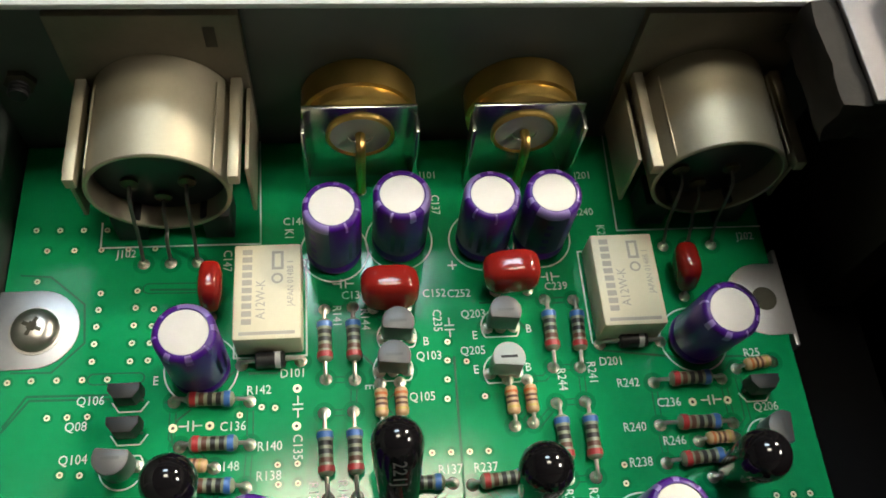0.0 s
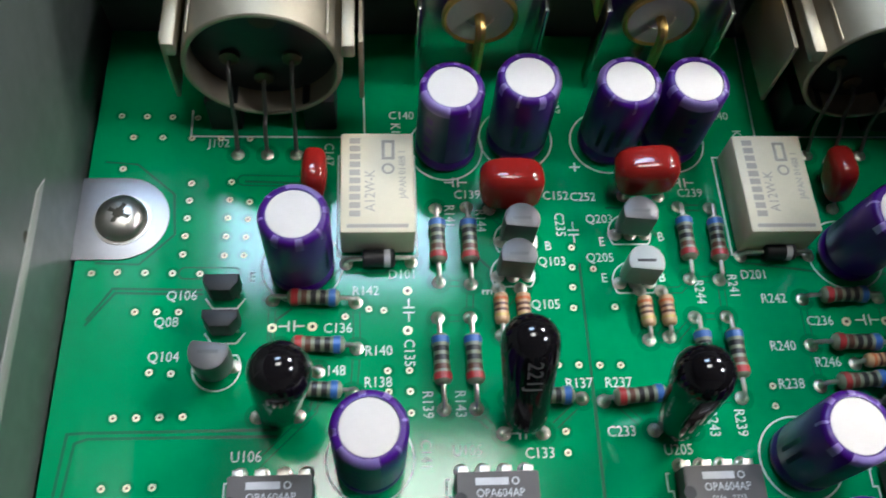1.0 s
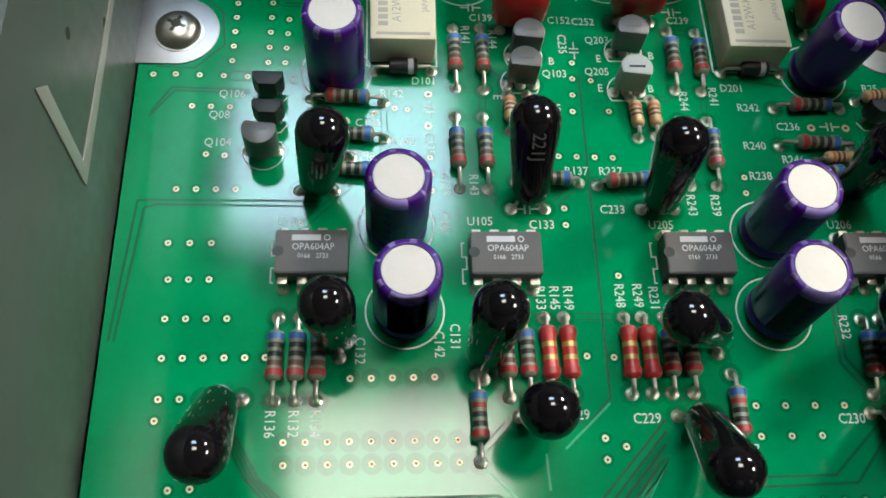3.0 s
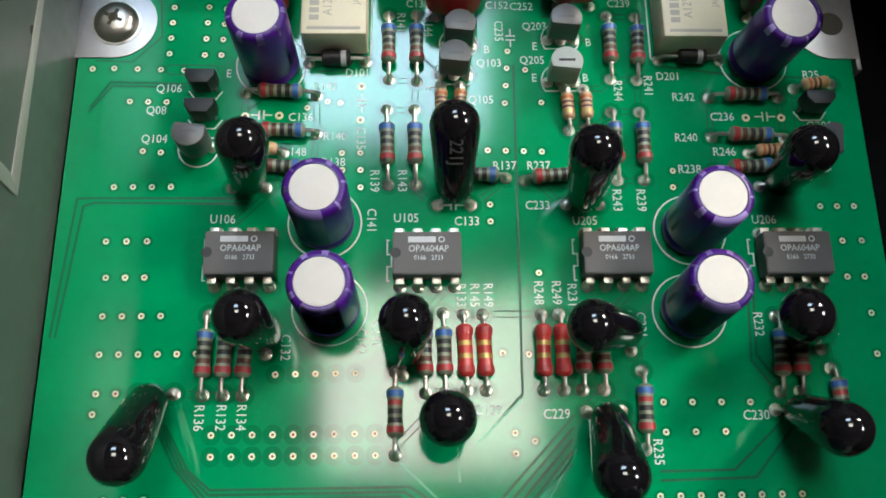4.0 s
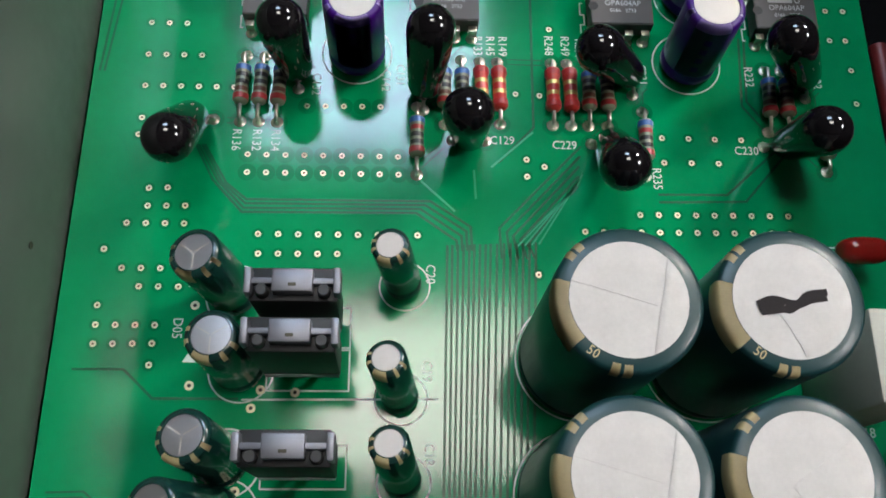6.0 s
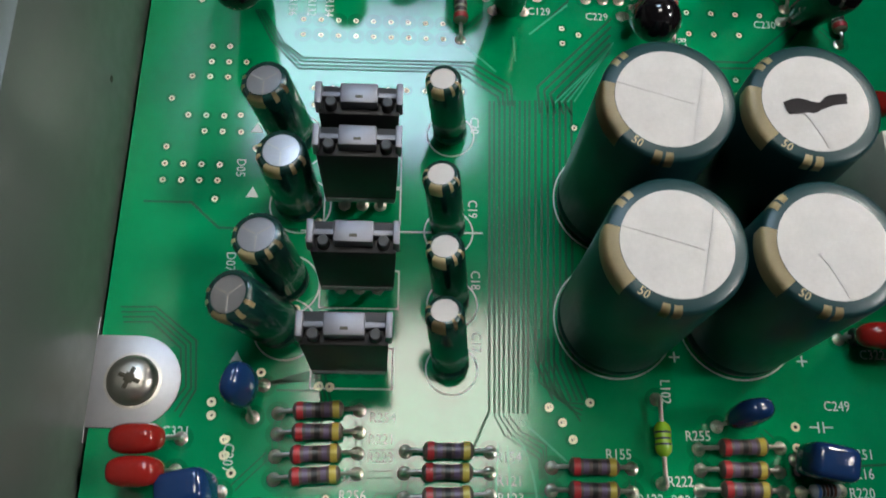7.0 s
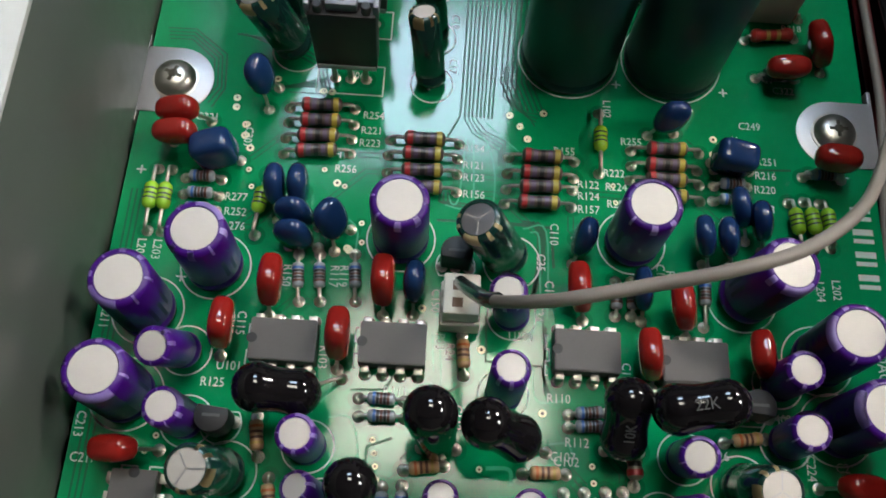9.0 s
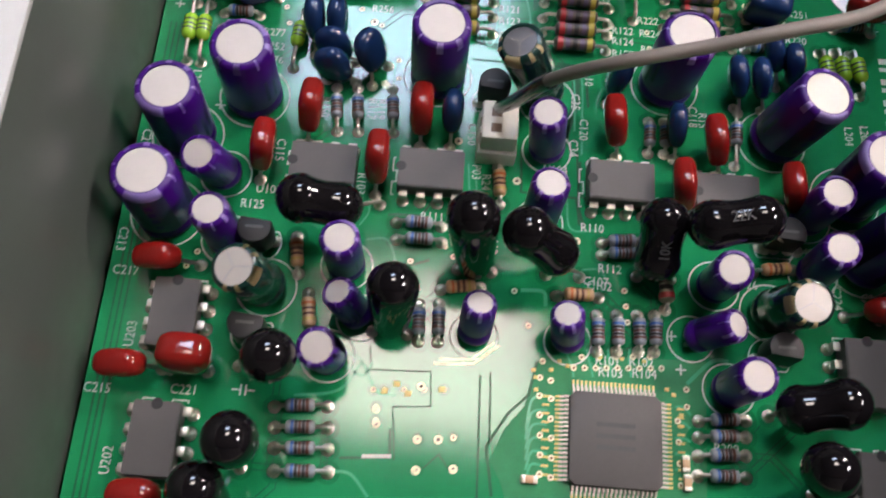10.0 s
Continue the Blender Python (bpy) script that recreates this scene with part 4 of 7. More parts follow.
def relay(x, y):
    ob = thing("relay", "cream plastic relay box with grey-brown print, soldered to the board", "relay", "relays", at(x, y))
    part("case", mesh_from(box(-4.8, -7.6, 0.3, 4.8, 7.4, 6.2, 0.35), RELAY_CREAM, "case"), ob)
    bm = box(-3.9, -6.9, 6.2, 3.9, -6.4, 6.215)
    part("print_bar", mesh_from(bm, RELAY_INK, "print_bar"), ob)
    for k in range(10):
        part("print_bar", mesh_from(box(-3.6, -5.3 + 1.22 * k, 6.2, -2.2, -4.45 + 1.22 * k, 6.215), RELAY_INK, "print_bar"), ob, "brown bar in place of the maker's name")
    part("type_print", text_mesh("A12W-K", 1.9, RELAY_INK.name), ob, m=at(-0.9, -1.5, 6.21, 0, 0, 90))
    part("type_print", text_mesh("JAPAN 01488 1", 1.3, RELAY_INK.name), ob, m=at(3.3, 1.0, 6.21, 0, 0, 90))
    u = box(0.6, 3.2, 6.2, 1.0, 6.2, 6.216)
    box(1.9, 3.2, 6.2, 2.3, 6.2, 6.216, bm=u)
    box(1.0, 3.2, 6.2, 1.9, 3.6, 6.216, bm=u)
    box(0.6, 5.8, 6.2, 2.3, 6.2, 6.216, bm=u)
    part("approval_mark", mesh_from(u, RELAY_INK, "approval_mark"), ob)
    part("approval_mark", mesh_from(lathe([(0.55, 6.2), (0.55, 6.216), (0.85, 6.216), (0.85, 6.2)], 16), RELAY_INK, "approval_mark"), ob, m=at(1.4, 1.8))
    silk_line([(x - 5.3, y - 7.9), (x - 5.3, y + 7.7), (x + 5.2, y + 7.7), (x + 5.2, y - 7.9), (x - 5.3, y - 7.9)], 0.25)


def regulator_meshes():
    body = box(-5.0, -2.1, 6.4, 5.0, 1.9, 19.4, 0.2)
    for v in body.verts:
        if v.co.z < 8:
            v.co.x *= 0.95
    bar = box(-5.2, -0.35, 19.4, 5.2, 0.35, 20.6, 0.1)
    nub = box(-2.3, -1.4, 19.4, 2.3, 1.3, 21.2, 0.2)
    post = box(-0.4, -1.6, 18.6, 0.4, 1.4, 21.2, 0.12)
    peg = lathe([(0.75, 19.3), (0.75, 20.7), (0.6, 20.9), (0, 20.9)], 12)
    foot = box(-4.6, -2.3, 6.1, 4.6, -1.7, 7.1, 0.1)
    return [mesh_from(q, m, n) for q, m, n in ((body, MOULD_DARK, "body"), (bar, CLIP_GREY, "clip_bar"), (nub, CLIP_GREY, "clip_centre"), (post, CLIP_GREY, "clip_post"), (peg, MOULD_DARK, "peg"), (foot, MOULD_PALE, "front_lip"))]


REGULATOR = regulator_meshes()
CLIP_SLOT = mesh_from(box(-0.45, -0.2, -0.02, 0.45, 0.2, 0.02), VIA_HOLE, "clip_slot")


def regulator(x, y):
    ob = thing("voltage_regulator", "upright black regulator block with a grey clip along its top edge", "regulator", "voltage regulators", at(x, y))
    body, bar, nub, post, peg, foot = REGULATOR
    part("body", body, ob)
    part("clip_bar", bar, ob, "grey spring clip bar")
    part("clip_centre", nub, ob)
    for k in (-1, 1):
        part("clip_post", post, ob, m=at(5.0 * k, 0))
        part("peg", peg, ob, m=at(3.5 * k, -1.1))
    part("front_lip", foot, ob, "pale grey lip along the lower edge")
    part("clip_slot", CLIP_SLOT, ob, m=at(0, -0.6, 21.2))
    for k in (-1, 0, 1):
        part("lead", mesh_from(box(k * 2.54 - 0.4, -0.3, 0.0, k * 2.54 + 0.4, 0.3, 6.6, 0.05), TINNED, "lead"), ob)
        solder_joint(x + k * 2.54, y)
    silk_line([(x - 5.4, y - 2.9), (x - 5.4, y + 2.6), (x + 5.4, y + 2.6), (x + 5.4, y - 2.9), (x - 5.4, y - 2.9)], 0.22)


def cement(x, y):
    ob = thing("power_resistor", "pale upright cement-cased power resistor on the board", "resistor", "", at(x + 3, y))
    part("case", mesh_from(box(-3.2, -5.5, 0.2, 4.2, 5.5, 20, 0.4), CEMENT, "case"), ob)
    for k in (-1, 1):
        part("slot", mesh_from(box(-1.2, k * 2.6 - 0.9, 19.9, 2.4, k * 2.6 + 0.9, 20.03), MOULD_DARK, "slot"), ob)


def screw(x, y):
    ob = thing("screw", "domed nickel cross-head screw holding the board to a metal tab", "screw", "board screws", at(x, y))
    r = 3.35
    head = lathe([(0, 0.4), (r, 0.4), (r, 0.7), (r * 0.94, 1.3), (r * 0.75, 1.85), (r * 0.45, 2.2), (0, 2.3)], 32)
    part("head", mesh_from(head, SCREW_STEEL, "head", 60), ob)
    cross = box(-1.5, -0.3, 1.8, 1.5, 0.3, 2.28, 0.05)
    box(-0.3, -1.5, 1.8, 0.3, 1.5, 2.275, 0.05, cross)
    box(-0.62, -0.62, 1.8, 0.62, 0.62, 2.34, 0.1, cross)
    bmesh.ops.rotate(cross, verts=cross.verts, cent=(0, 0, 0), matrix=Matrix.Rotation(x * 0.7 + y, 3, "Z"))
    part("washer", mesh_from(lathe([(0, 0.27), (3.75, 0.27), (3.75, 0.42), (3.3, 0.46), (0, 0.46)], 32), SCREW_STEEL, "washer"), ob)
    part("cross_recess", mesh_from(cross, VIA_HOLE, "cross_recess"), ob, "dark cross recess")
    return ob


def mounting_tab(x, y, side, hole=False):
    """A rounded metal tab that comes in from the chassis over the edge of the board."""
    n = 20
    edge = (BOARD_X0 - 0.9 if side < 0 else BOARD_X1 + 1.0) - x
    pts = [(6.1 * math.cos(radians(-90 + 180 * k / n)) * -side, 6.1 * math.sin(radians(-90 + 180 * k / n))) for k in range(n + 1)]
    pts += [(edge, 6.1), (edge, -6.1)]
    ob = thing("mounting_tab", "rounded zinc-plated tab lapping over the board edge", "bracket", "mounting tabs", at(x, y, 0.02))
    part("plate", mesh_from(extrude_outline(pts, 0.0, 0.24, 0.05), STEEL, "plate"), ob)
    if hole:
        part("screw_hole", mesh_from(lathe([(2.0, 0.235), (2.0, 0.265), (0, 0.265)], 24), VIA_HOLE, "screw_hole"), ob, "empty dark screw hole")
    part("upstand", mesh_from(box(edge - 0.35, -8.0, -2.0, edge + 0.35, 8.5, 0.22, 0.1), STEEL, "upstand"), ob)


def connector(x, y):
    ob = thing("cable_connector", "white nylon three-way cable connector standing on the board", "connector", "", at(x, y))
    part("base", mesh_from(box(-2.9, -3.4, 0.0, 2.9, 3.4, 3.6, 0.25), WHITE_PLASTIC, "base"), ob)
    part("housing", mesh_from(box(-2.6, -2.9, 3.6, 2.6, 3.2, 7.6, 0.35), WHITE_PLASTIC, "housing"), ob)
    for k in range(2):
        part("socket", mesh_from(box(-1.3, -1.9 + 2.5 * k, 7.58, 0.2, -0.5 + 2.5 * k, 7.64), SOCKET_BROWN, "socket"), ob)
        part("latch", mesh_from(box(-2.75, -1.9 + 2.5 * k, 4.0, -2.55, -0.7 + 2.5 * k, 7.0, 0.08), WHITE_PLASTIC, "latch"), ob)
    return ob


# ---- placing, from the rear of the board to its front ----
# plated holes in rows
via_row(-49.4, 69.2, -39.0, 68.9, 4)
via_row(-49.7, 89.8, -33.8, 89.6, 5)
via_row(-51.7, 93.4, -41.2, 93.1, 4)
via_row(-41.2, 82.4, -41.4, 71.7, 5)
via_row(-35.9, 82.6, -36.1, 71.5, 5)
via_row(-33.3, 79.5, -33.6, 71.5, 4)
via_row(-46.6, 63.7, -41.2, 63.6, 3)
via_row(-44.0, 55.7, -41.4, 55.5, 2)
via_row(-15.5, 63.5, -17.4, 63.7, 2)
via_row(6.3, 55.8, 14.3, 55.6, 4)
via_row(9.8, 72.3, 9.1, 63.5, 4)
via_row(12.4, 69.1, 14.6, 63.6, 2)
via_row(-52.6, 69.1, -52.6, 69.1, 1)
via_row(-47.6, 50.1, -39.5, 50.1, 4)
via_row(-15.1, 55.4, -14.9, 50.0, 3)
via_row(-12.4, 55.4, -12.3, 50.0, 3)
via_row(-47.9, 41.9, -42.2, 41.9, 3)
via_row(-47.4, 36.6, -42.1, 36.6, 3)
via_row(-47.3, 31.1, -39.4, 31.1, 4)
via_row(-47.2, 25.8, -34.2, 25.8, 6)
via_row(-47.1, 20.5, -44.5, 20.5, 2)
via_row(-47.3, 17.8, -47.3, 17.8, 1)
via_row(-31.5, 14.9, -9.9, 14.9, 9, True)
via_row(-31.4, 12.1, -9.8, 12.1, 9, True)
via_row(-23.4, 22.9, -12.6, 23.0, 5, True)
via_row(4.1, 55.2, 4.1, 55.2, 1)
via_row(6.4, 47.3, 6.4, 44.7, 2)
via_row(29.1, 18.7, 41.0, 18.6, 4)
via_row(29.1, 14.7, 37.2, 14.7, 3)
via_row(7.5, 25.6, 11.1, 25.4, 2)
via_row(8.8, 14.8, 8.8, 12.1, 2)
via_row(11.4, 13.7, 11.4, 13.7, 1)
via_row(13.0, 37.0, 13.0, 37.0, 1)
via_row(54.7, 46.9, 59.7, 46.9, 3)
via_row(57.2, 41.6, 60.0, 41.6, 2)
via_row(57.1, 36.2, 59.6, 36.2, 2)
via_row(33.5, 52.5, 33.3, 49.9, 2)
via_row(59.7, 30.9, 59.6, 25.1, 2)
via_row(-44.9, 9.4, -42.3, 9.5, 2)
via_row(-44.8, 6.7, -39.6, 6.8, 3)
via_row(-47.4, 4.1, -39.5, 4.1, 4)
via_row(-47.3, -2.5, -42.1, -2.5, 3)
via_row(-44.7, -5.1, -42.1, -5.1, 2)
via_row(-49.8, -10.5, -42.0, -10.5, 4)
via_row(-49.8, -13.1, -42.1, -13.0, 4)
via_row(-29.2, 2.7, -7.0, 2.8, 9)
via_row(-29.0, -0.2, -18.1, -0.1, 5)
via_row(9.9, -2.8, 23.7, -2.8, 6)
via_row(24.9, 6.4, 46.5, 6.5, 9)
via_row(16.8, 3.7, 46.4, 3.8, 12)
via_row(-50.0, 0.2, -50.0, 0.2, 1)
via_row(-39.7, -2.3, -39.7, -2.3, 1)
via_row(-39.4, -5.1, -39.4, -5.1, 1)
via_row(-42.2, -15.9, -42.2, -15.9, 1)
via_row(-49.9, -7.8, -49.9, -7.8, 1)
via_row(4.2, -45.0, 5.9, -46.9, 2)
via_row(7.2, -49.2, 10.0, -44.2, 2)
via_row(-39.9, -44.7, -39.7, -46.5, 2)
via_row(-26.4, -42.6, -24.8, -42.5, 2)
via_row(-37.5, -49.5, -37.4, -51.5, 2)
via_row(-10.5, -123.2, -5.8, -122.7, 2)
via_row(-10.3, -127.2, -5.6, -126.7, 2)
via_row(-16.4, -119.4, -16.3, -121.2, 2)
via_row(-15.5, -117.0, -7.5, -116.4, 4)
via_row(24.4, -118.2, 24.6, -126.7, 4)
via_row(-43.5, -99.5, -44.7, -101.7, 2)
via_row(1.5, -101.6, 5.8, -111.4, 3)
via_row(5.5, -113.7, 7.0, -114.0, 2)
via_row(5.5, -116.2, 7.1, -116.5, 2)
via_row(5.6, -118.8, 7.1, -119.2, 2)
via_row(5.7, -121.5, 7.2, -121.8, 2)
via_row(5.8, -124.1, 7.3, -124.4, 2)
via_row(5.8, -126.6, 7.3, -126.9, 2)
via_row(10.1, -112.0, 22.3, -111.1, 9)
via_row(11.2, -110.4, 20.7, -109.6, 5)
via_row(25.7, -113.8, 25.7, -113.8, 1)
via_row(25.7, -116.2, 25.7, -116.2, 1)
via_row(25.9, -125.9, 25.9, -125.9, 1)
via_row(-17.0, -117.1, -17.0, -117.1, 1)
via_row(-44.1, -59.1, -43.4, -62.0, 2)
via_row(-36.3, -57.6, -35.5, -60.5, 2)
via_row(-24.5, -56.8, -21.1, -59.5, 2)
via_row(-17.9, -65.6, -17.6, -68.8, 2)
via_row(21.0, -56.6, 21.4, -59.5, 2)
via_row(-18.4, -71.3, -17.8, -73.1, 2)
via_row(9.3, -57.6, 15.0, -57.3, 3)
via_row(-8.7, -95.7, -6.1, -98.7, 3)
via_row(-13.5, -98.4, -12.6, -103.8, 4)
via_row(8.1, -105.5, 8.9, -108.5, 2)
via_row(17.2, -100.3, 17.6, -104.9, 3)
chip_pad(-15.5, -117.2, 0.9, 0.8)
chip_pad(-13.9, -116.1, 0.9, 0.8)
chip_pad(-12.3, -117.3, 0.9, 0.8)
chip_pad(-7.8, -116.4, 0.9, 0.8)
empty_pad(-10.6, -116.2)
empty_pad(-10.6, -123.3)
empty_pad(-7.8, -123.1)
empty_pad(-10.5, -127.3)
empty_pad(-5.6, -126.8)
empty_pad(-16.4, -119.7)
empty_pad(-16.2, -121.6)
chip_pad(4.6, -112.7, 0.6, 0.5)
chip_pad(4.9, -113.7, 0.6, 0.5)
chip_pad(5.0, -115.4, 0.6, 0.5)
chip_pad(7.0, -112.5, 0.6, 0.5)
chip_pad(8.1, -111.2, 0.6, 0.5)
chip_pad(9.3, -111.8, 0.6, 0.5)
chip_pad(23.0, -114.0, 0.6, 0.5)
chip_pad(23.9, -114.7, 0.6, 0.5)
chip_pad(24.9, -117.4, 0.6, 0.5)
chip_pad(24.8, -118.9, 0.6, 0.5)
chip_pad(13.8, -110.2, 0.6, 0.5)
chip_pad(16.8, -110.2, 0.6, 0.5)
chip_pad(19.9, -110.3, 0.6, 0.5)
empty_pad(-29.5, 61.3)
empty_pad(-24.5, 61.4)
empty_pad(-12.4, 66.2)
empty_pad(-12.5, 60.7)
via_row(-20.4, 62.7, -20.4, 62.7, 1)
via_row(-50.5, 84.7, -50.5, 84.7, 1)
empty_pad(-36.9, -7.7)
empty_pad(-36.7, -18.6)
empty_pad(-27.4, -19.1)
empty_pad(-22.9, -19.4)
empty_pad(-28.5, -21.5)
empty_pad(-29.8, -32.0)
empty_pad(45.4, 61.1)
empty_pad(50.8, 61.1)
empty_pad(52.9, 23.1)
empty_pad(51.9, 25.6)
empty_pad(37.5, -47.1)
empty_pad(37.3, -49.9)
empty_pad(37.0, -52.9)
empty_pad(36.8, -55.6)
empty_pad(37.2, -58.3)
empty_pad(-39.9, -44.8)
empty_pad(-39.8, -46.5)
empty_pad(-37.8, -49.6)
empty_pad(-37.7, -51.6)
empty_pad(-36.6, -53.8)
empty_pad(-33.8, -40.8)
empty_pad(-26.1, -42.5)
empty_pad(-24.7, -42.6)
empty_pad(-22.3, -59.0)
empty_pad(-19.7, -69.9)
empty_pad(4.4, -44.9)
empty_pad(9.9, -44.2)
empty_pad(6.1, -46.9)
empty_pad(7.4, -49.1)
empty_pad(-19.4, -70.2)
empty_pad(-7.8, -78.7)
empty_pad(1.2, -84.5)
empty_pad(10.2, -93.3)
# printed lines and copper gaps
silk_line([(-42.0, 94.4), (-41.9, 90.0), (-17.9, 89.9), (-18.3, 109.0)], 0.25)
silk_line([(39.5, 108.8), (38.9, 90.2), (63.2, 90.2)], 0.25)
silk_line([(-29.8, -20.4), (-4.1, -20.2)], 0.25)
capacitor_sign(-27.1, 61.5, 0)
capacitor_sign(48.3, 61.3, 0)
capacitor_sign(1.1, 47.2, 0)
capacitor_sign(20.0, 47.1, 0)
capacitor_sign(20.7, 17.4, 0)
capacitor_sign(-39.3, 20.5, 0)
capacitor_sign(-5.4, 82.5, 0)
capacitor_sign(26.7, 82.4, 0)
capacitor_sign(-12.3, 63.5, 90)
capacitor_sign(10.3, 74.6, 90)
capacitor_sign(41.0, -47.1, 0)
capacitor_sign(57.4, -52.6, 0)
capacitor_sign(47.6, -35.0, 0)
capacitor_sign(-21.9, -53.9, 0)
capacitor_sign(-34.3, -118.5, 0)
copper_track([(-22.0, -113.6), (-18.7, -115.3), (-17.4, -113.3)], 0.40)
copper_track([(2.4, -101.4), (5.6, -101.4), (6.0, -103.5)], 0.55)
copper_track([(-16.4, -83.1), (-15.9, -89.0)], 0.50)
copper_track([(25.8, -113.0), (29.4, -109.6), (31.8, -109.4)], 0.55)
ink_scribble(31.7, -14.8, 29.18)
trace([(-54.1, 28.1), (-52.6, 48.3), (-50.9, 48.4), (-28.2, 48.3)], 0.36)
trace([(-53.4, 28.1), (-51.6, 47.2), (-50.1, 47.7), (-28.2, 47.5)], 0.36)
trace([(10.6, 70.0), (10.0, 20.0), (4.7, 14.3)], 0.36)
trace([(-39.0, 16.4), (-36.1, 10.8), (-31.7, 6.0), (-7.2, 6.2), (-1.5, 2.1), (-1.4, 0.6)], 0.36)
trace([(-38.6, 16.4), (-35.4, 10.7), (-31.5, 6.6), (-6.6, 6.8), (-0.8, 2.8), (-0.7, 0.6)], 0.36)
trace([(-38.1, 16.4), (-34.8, 10.5), (-31.3, 7.3), (-5.9, 7.4), (-0.1, 3.5), (0.0, 0.6)], 0.36)
trace([(-37.7, 16.4), (-34.2, 10.4), (-31.2, 7.9), (-5.2, 8.0), (0.5, 4.2), (0.7, 0.6)], 0.36)
trace([(16.9, 17.1), (4.6, 4.1), (4.8, -0.5)], 0.36)
trace([(16.7, 15.5), (5.6, 3.5), (6.0, -0.5)], 0.36)
trace([(16.5, 13.9), (6.5, 2.9), (7.2, -0.5)], 0.36)
trace([(16.3, 12.3), (7.5, 2.3), (8.4, -0.5)], 0.36)
trace([(16.1, 10.7), (8.5, 1.7), (9.6, -0.5)], 0.36)
trace([(48.2, 18.9), (37.9, 9.7), (27.8, 9.6)], 0.36)
trace([(48.0, 17.0), (40.6, 8.7), (27.8, 8.4)], 0.36)
trace([(-2.8, 1.4), (-3.6, -45.5), (-5.8, -50.4)], 0.36)
trace([(-2.1, 1.4), (-2.9, -45.9)], 0.36)
trace([(-1.3, 1.5), (-2.3, -45.9)], 0.36)
trace([(-0.5, 1.5), (-1.7, -45.8)], 0.36)
trace([(0.3, 1.5), (-1.0, -45.8)], 0.36)
trace([(1.0, 1.6), (-0.4, -45.8)], 0.36)
trace([(1.8, 1.6), (0.2, -45.8)], 0.36)
trace([(2.6, 1.6), (0.9, -45.8)], 0.36)
trace([(3.3, 1.7), (1.5, -45.8)], 0.36)
trace([(4.2, 1.7), (2.8, -38.6), (5.0, -44.0)], 0.36)
trace([(5.2, 1.8), (3.6, -38.6), (5.8, -44.0)], 0.36)
trace([(6.1, 1.8), (4.5, -38.5), (6.6, -44.0)], 0.36)
trace([(7.0, 1.8), (5.3, -38.5), (7.4, -44.0)], 0.36)
trace([(7.9, 1.9), (6.2, -38.5), (8.2, -44.0)], 0.36)
trace([(8.8, 1.9), (7.0, -38.5), (9.0, -43.9)], 0.36)
trace([(9.7, 2.0), (7.9, -38.5), (9.8, -43.9)], 0.36)
trace([(6.9, -63.6), (9.3, -64.0), (9.3, -70.5), (8.0, -77.7)], 0.36)
trace([(7.6, -63.6), (9.7, -64.3), (9.6, -70.5), (8.0, -78.1)], 0.36)
trace([(8.4, -63.6), (10.0, -64.6), (9.9, -70.5), (8.0, -78.4)], 0.36)
trace([(9.1, -63.6), (10.3, -64.9), (10.2, -70.5), (8.0, -78.8)], 0.36)
trace([(-6.2, -59.4), (-6.2, -61.1), (-1.7, -62.6)], 0.36)
trace([(-5.6, -59.4), (-5.6, -61.1), (-1.7, -62.0)], 0.36)
trace([(-4.9, -59.4), (-4.9, -61.1), (-1.7, -61.3)], 0.36)
trace([(-41.6, -32.5), (-32.1, -33.4), (-26.5, -36.9), (-24.5, -44.4), (-26.5, -49.8)], 0.36)
trace([(-41.0, -32.4), (-32.2, -34.3), (-27.0, -37.4), (-25.1, -44.4), (-27.0, -49.8)], 0.36)
trace([(-40.3, -32.4), (-32.4, -35.3), (-27.5, -37.9), (-25.6, -44.5), (-27.4, -49.9)], 0.36)
trace([(-2.7, -114.0), (-2.3, -130.4)], 0.3)
trace([(-1.3, -113.5), (-1.0, -123.0)], 0.3)
trace([(-14.2, -119.2), (-9.1, -118.8), (-9.4, -114.3)], 0.22)
trace([(-14.2, -119.2), (-13.4, -126.2)], 0.22)
trace([(-18.0, -111.0), (-17.6, -114.4), (-9.4, -114.1)], 0.22)
trace([(-5.8, -127.4), (-7.6, -125.0), (-9.6, -127.0)], 0.22)
bare_track([(-9.1, -112.9), (-3.7, -112.5), (-0.3, -109.7)], 0.4)
bare_track([(-8.4, -112.2), (-4.0, -111.9), (-1.0, -109.3)], 0.3)
trace([(-20.6, -126.4), (-14.0, -125.9), (-14.3, -122.2)], 0.36)
trace([(-0.4, -129.9), (-1.4, -123.5), (1.4, -118.8), (4.0, -116.3), (5.0, -111.5)], 0.4)
trace([(-17.3, -91.5), (-12.4, -91.2), (-11.0, -88.7), (-11.4, -83.6)], 0.36)
trace([(1.7, -79.3), (1.9, -86.2), (10.1, -86.5), (10.6, -90.7)], 0.36)
trace([(10.1, -78.8), (10.5, -85.7), (12.2, -87.3)], 0.36)
trace([(35.2, -52.6), (49.7, -51.9)], 0.36)
trace([(35.0, -55.7), (40.4, -55.3)], 0.36)
trace([(-34.1, 82.7), (-25.9, 82.4)], 0.36)
trace([(-11.2, 73.8), (-15.3, 68.7), (-19.3, 68.8)], 0.36)
trace([(32.6, 69.9), (44.6, 68.2), (56.2, 67.8)], 0.36)
trace([(-3.8, 71.8), (1.4, 66.3), (3.9, 66.3)], 0.36)
trace([(15.2, 78.4), (18.7, 78.4), (22.0, 73.7)], 0.36)
trace([(42.6, 36.2), (41.8, 24.3), (44.6, 20.4)], 0.36)
trace([(43.4, 36.2), (42.6, 25.1), (45.3, 21.2)], 0.36)
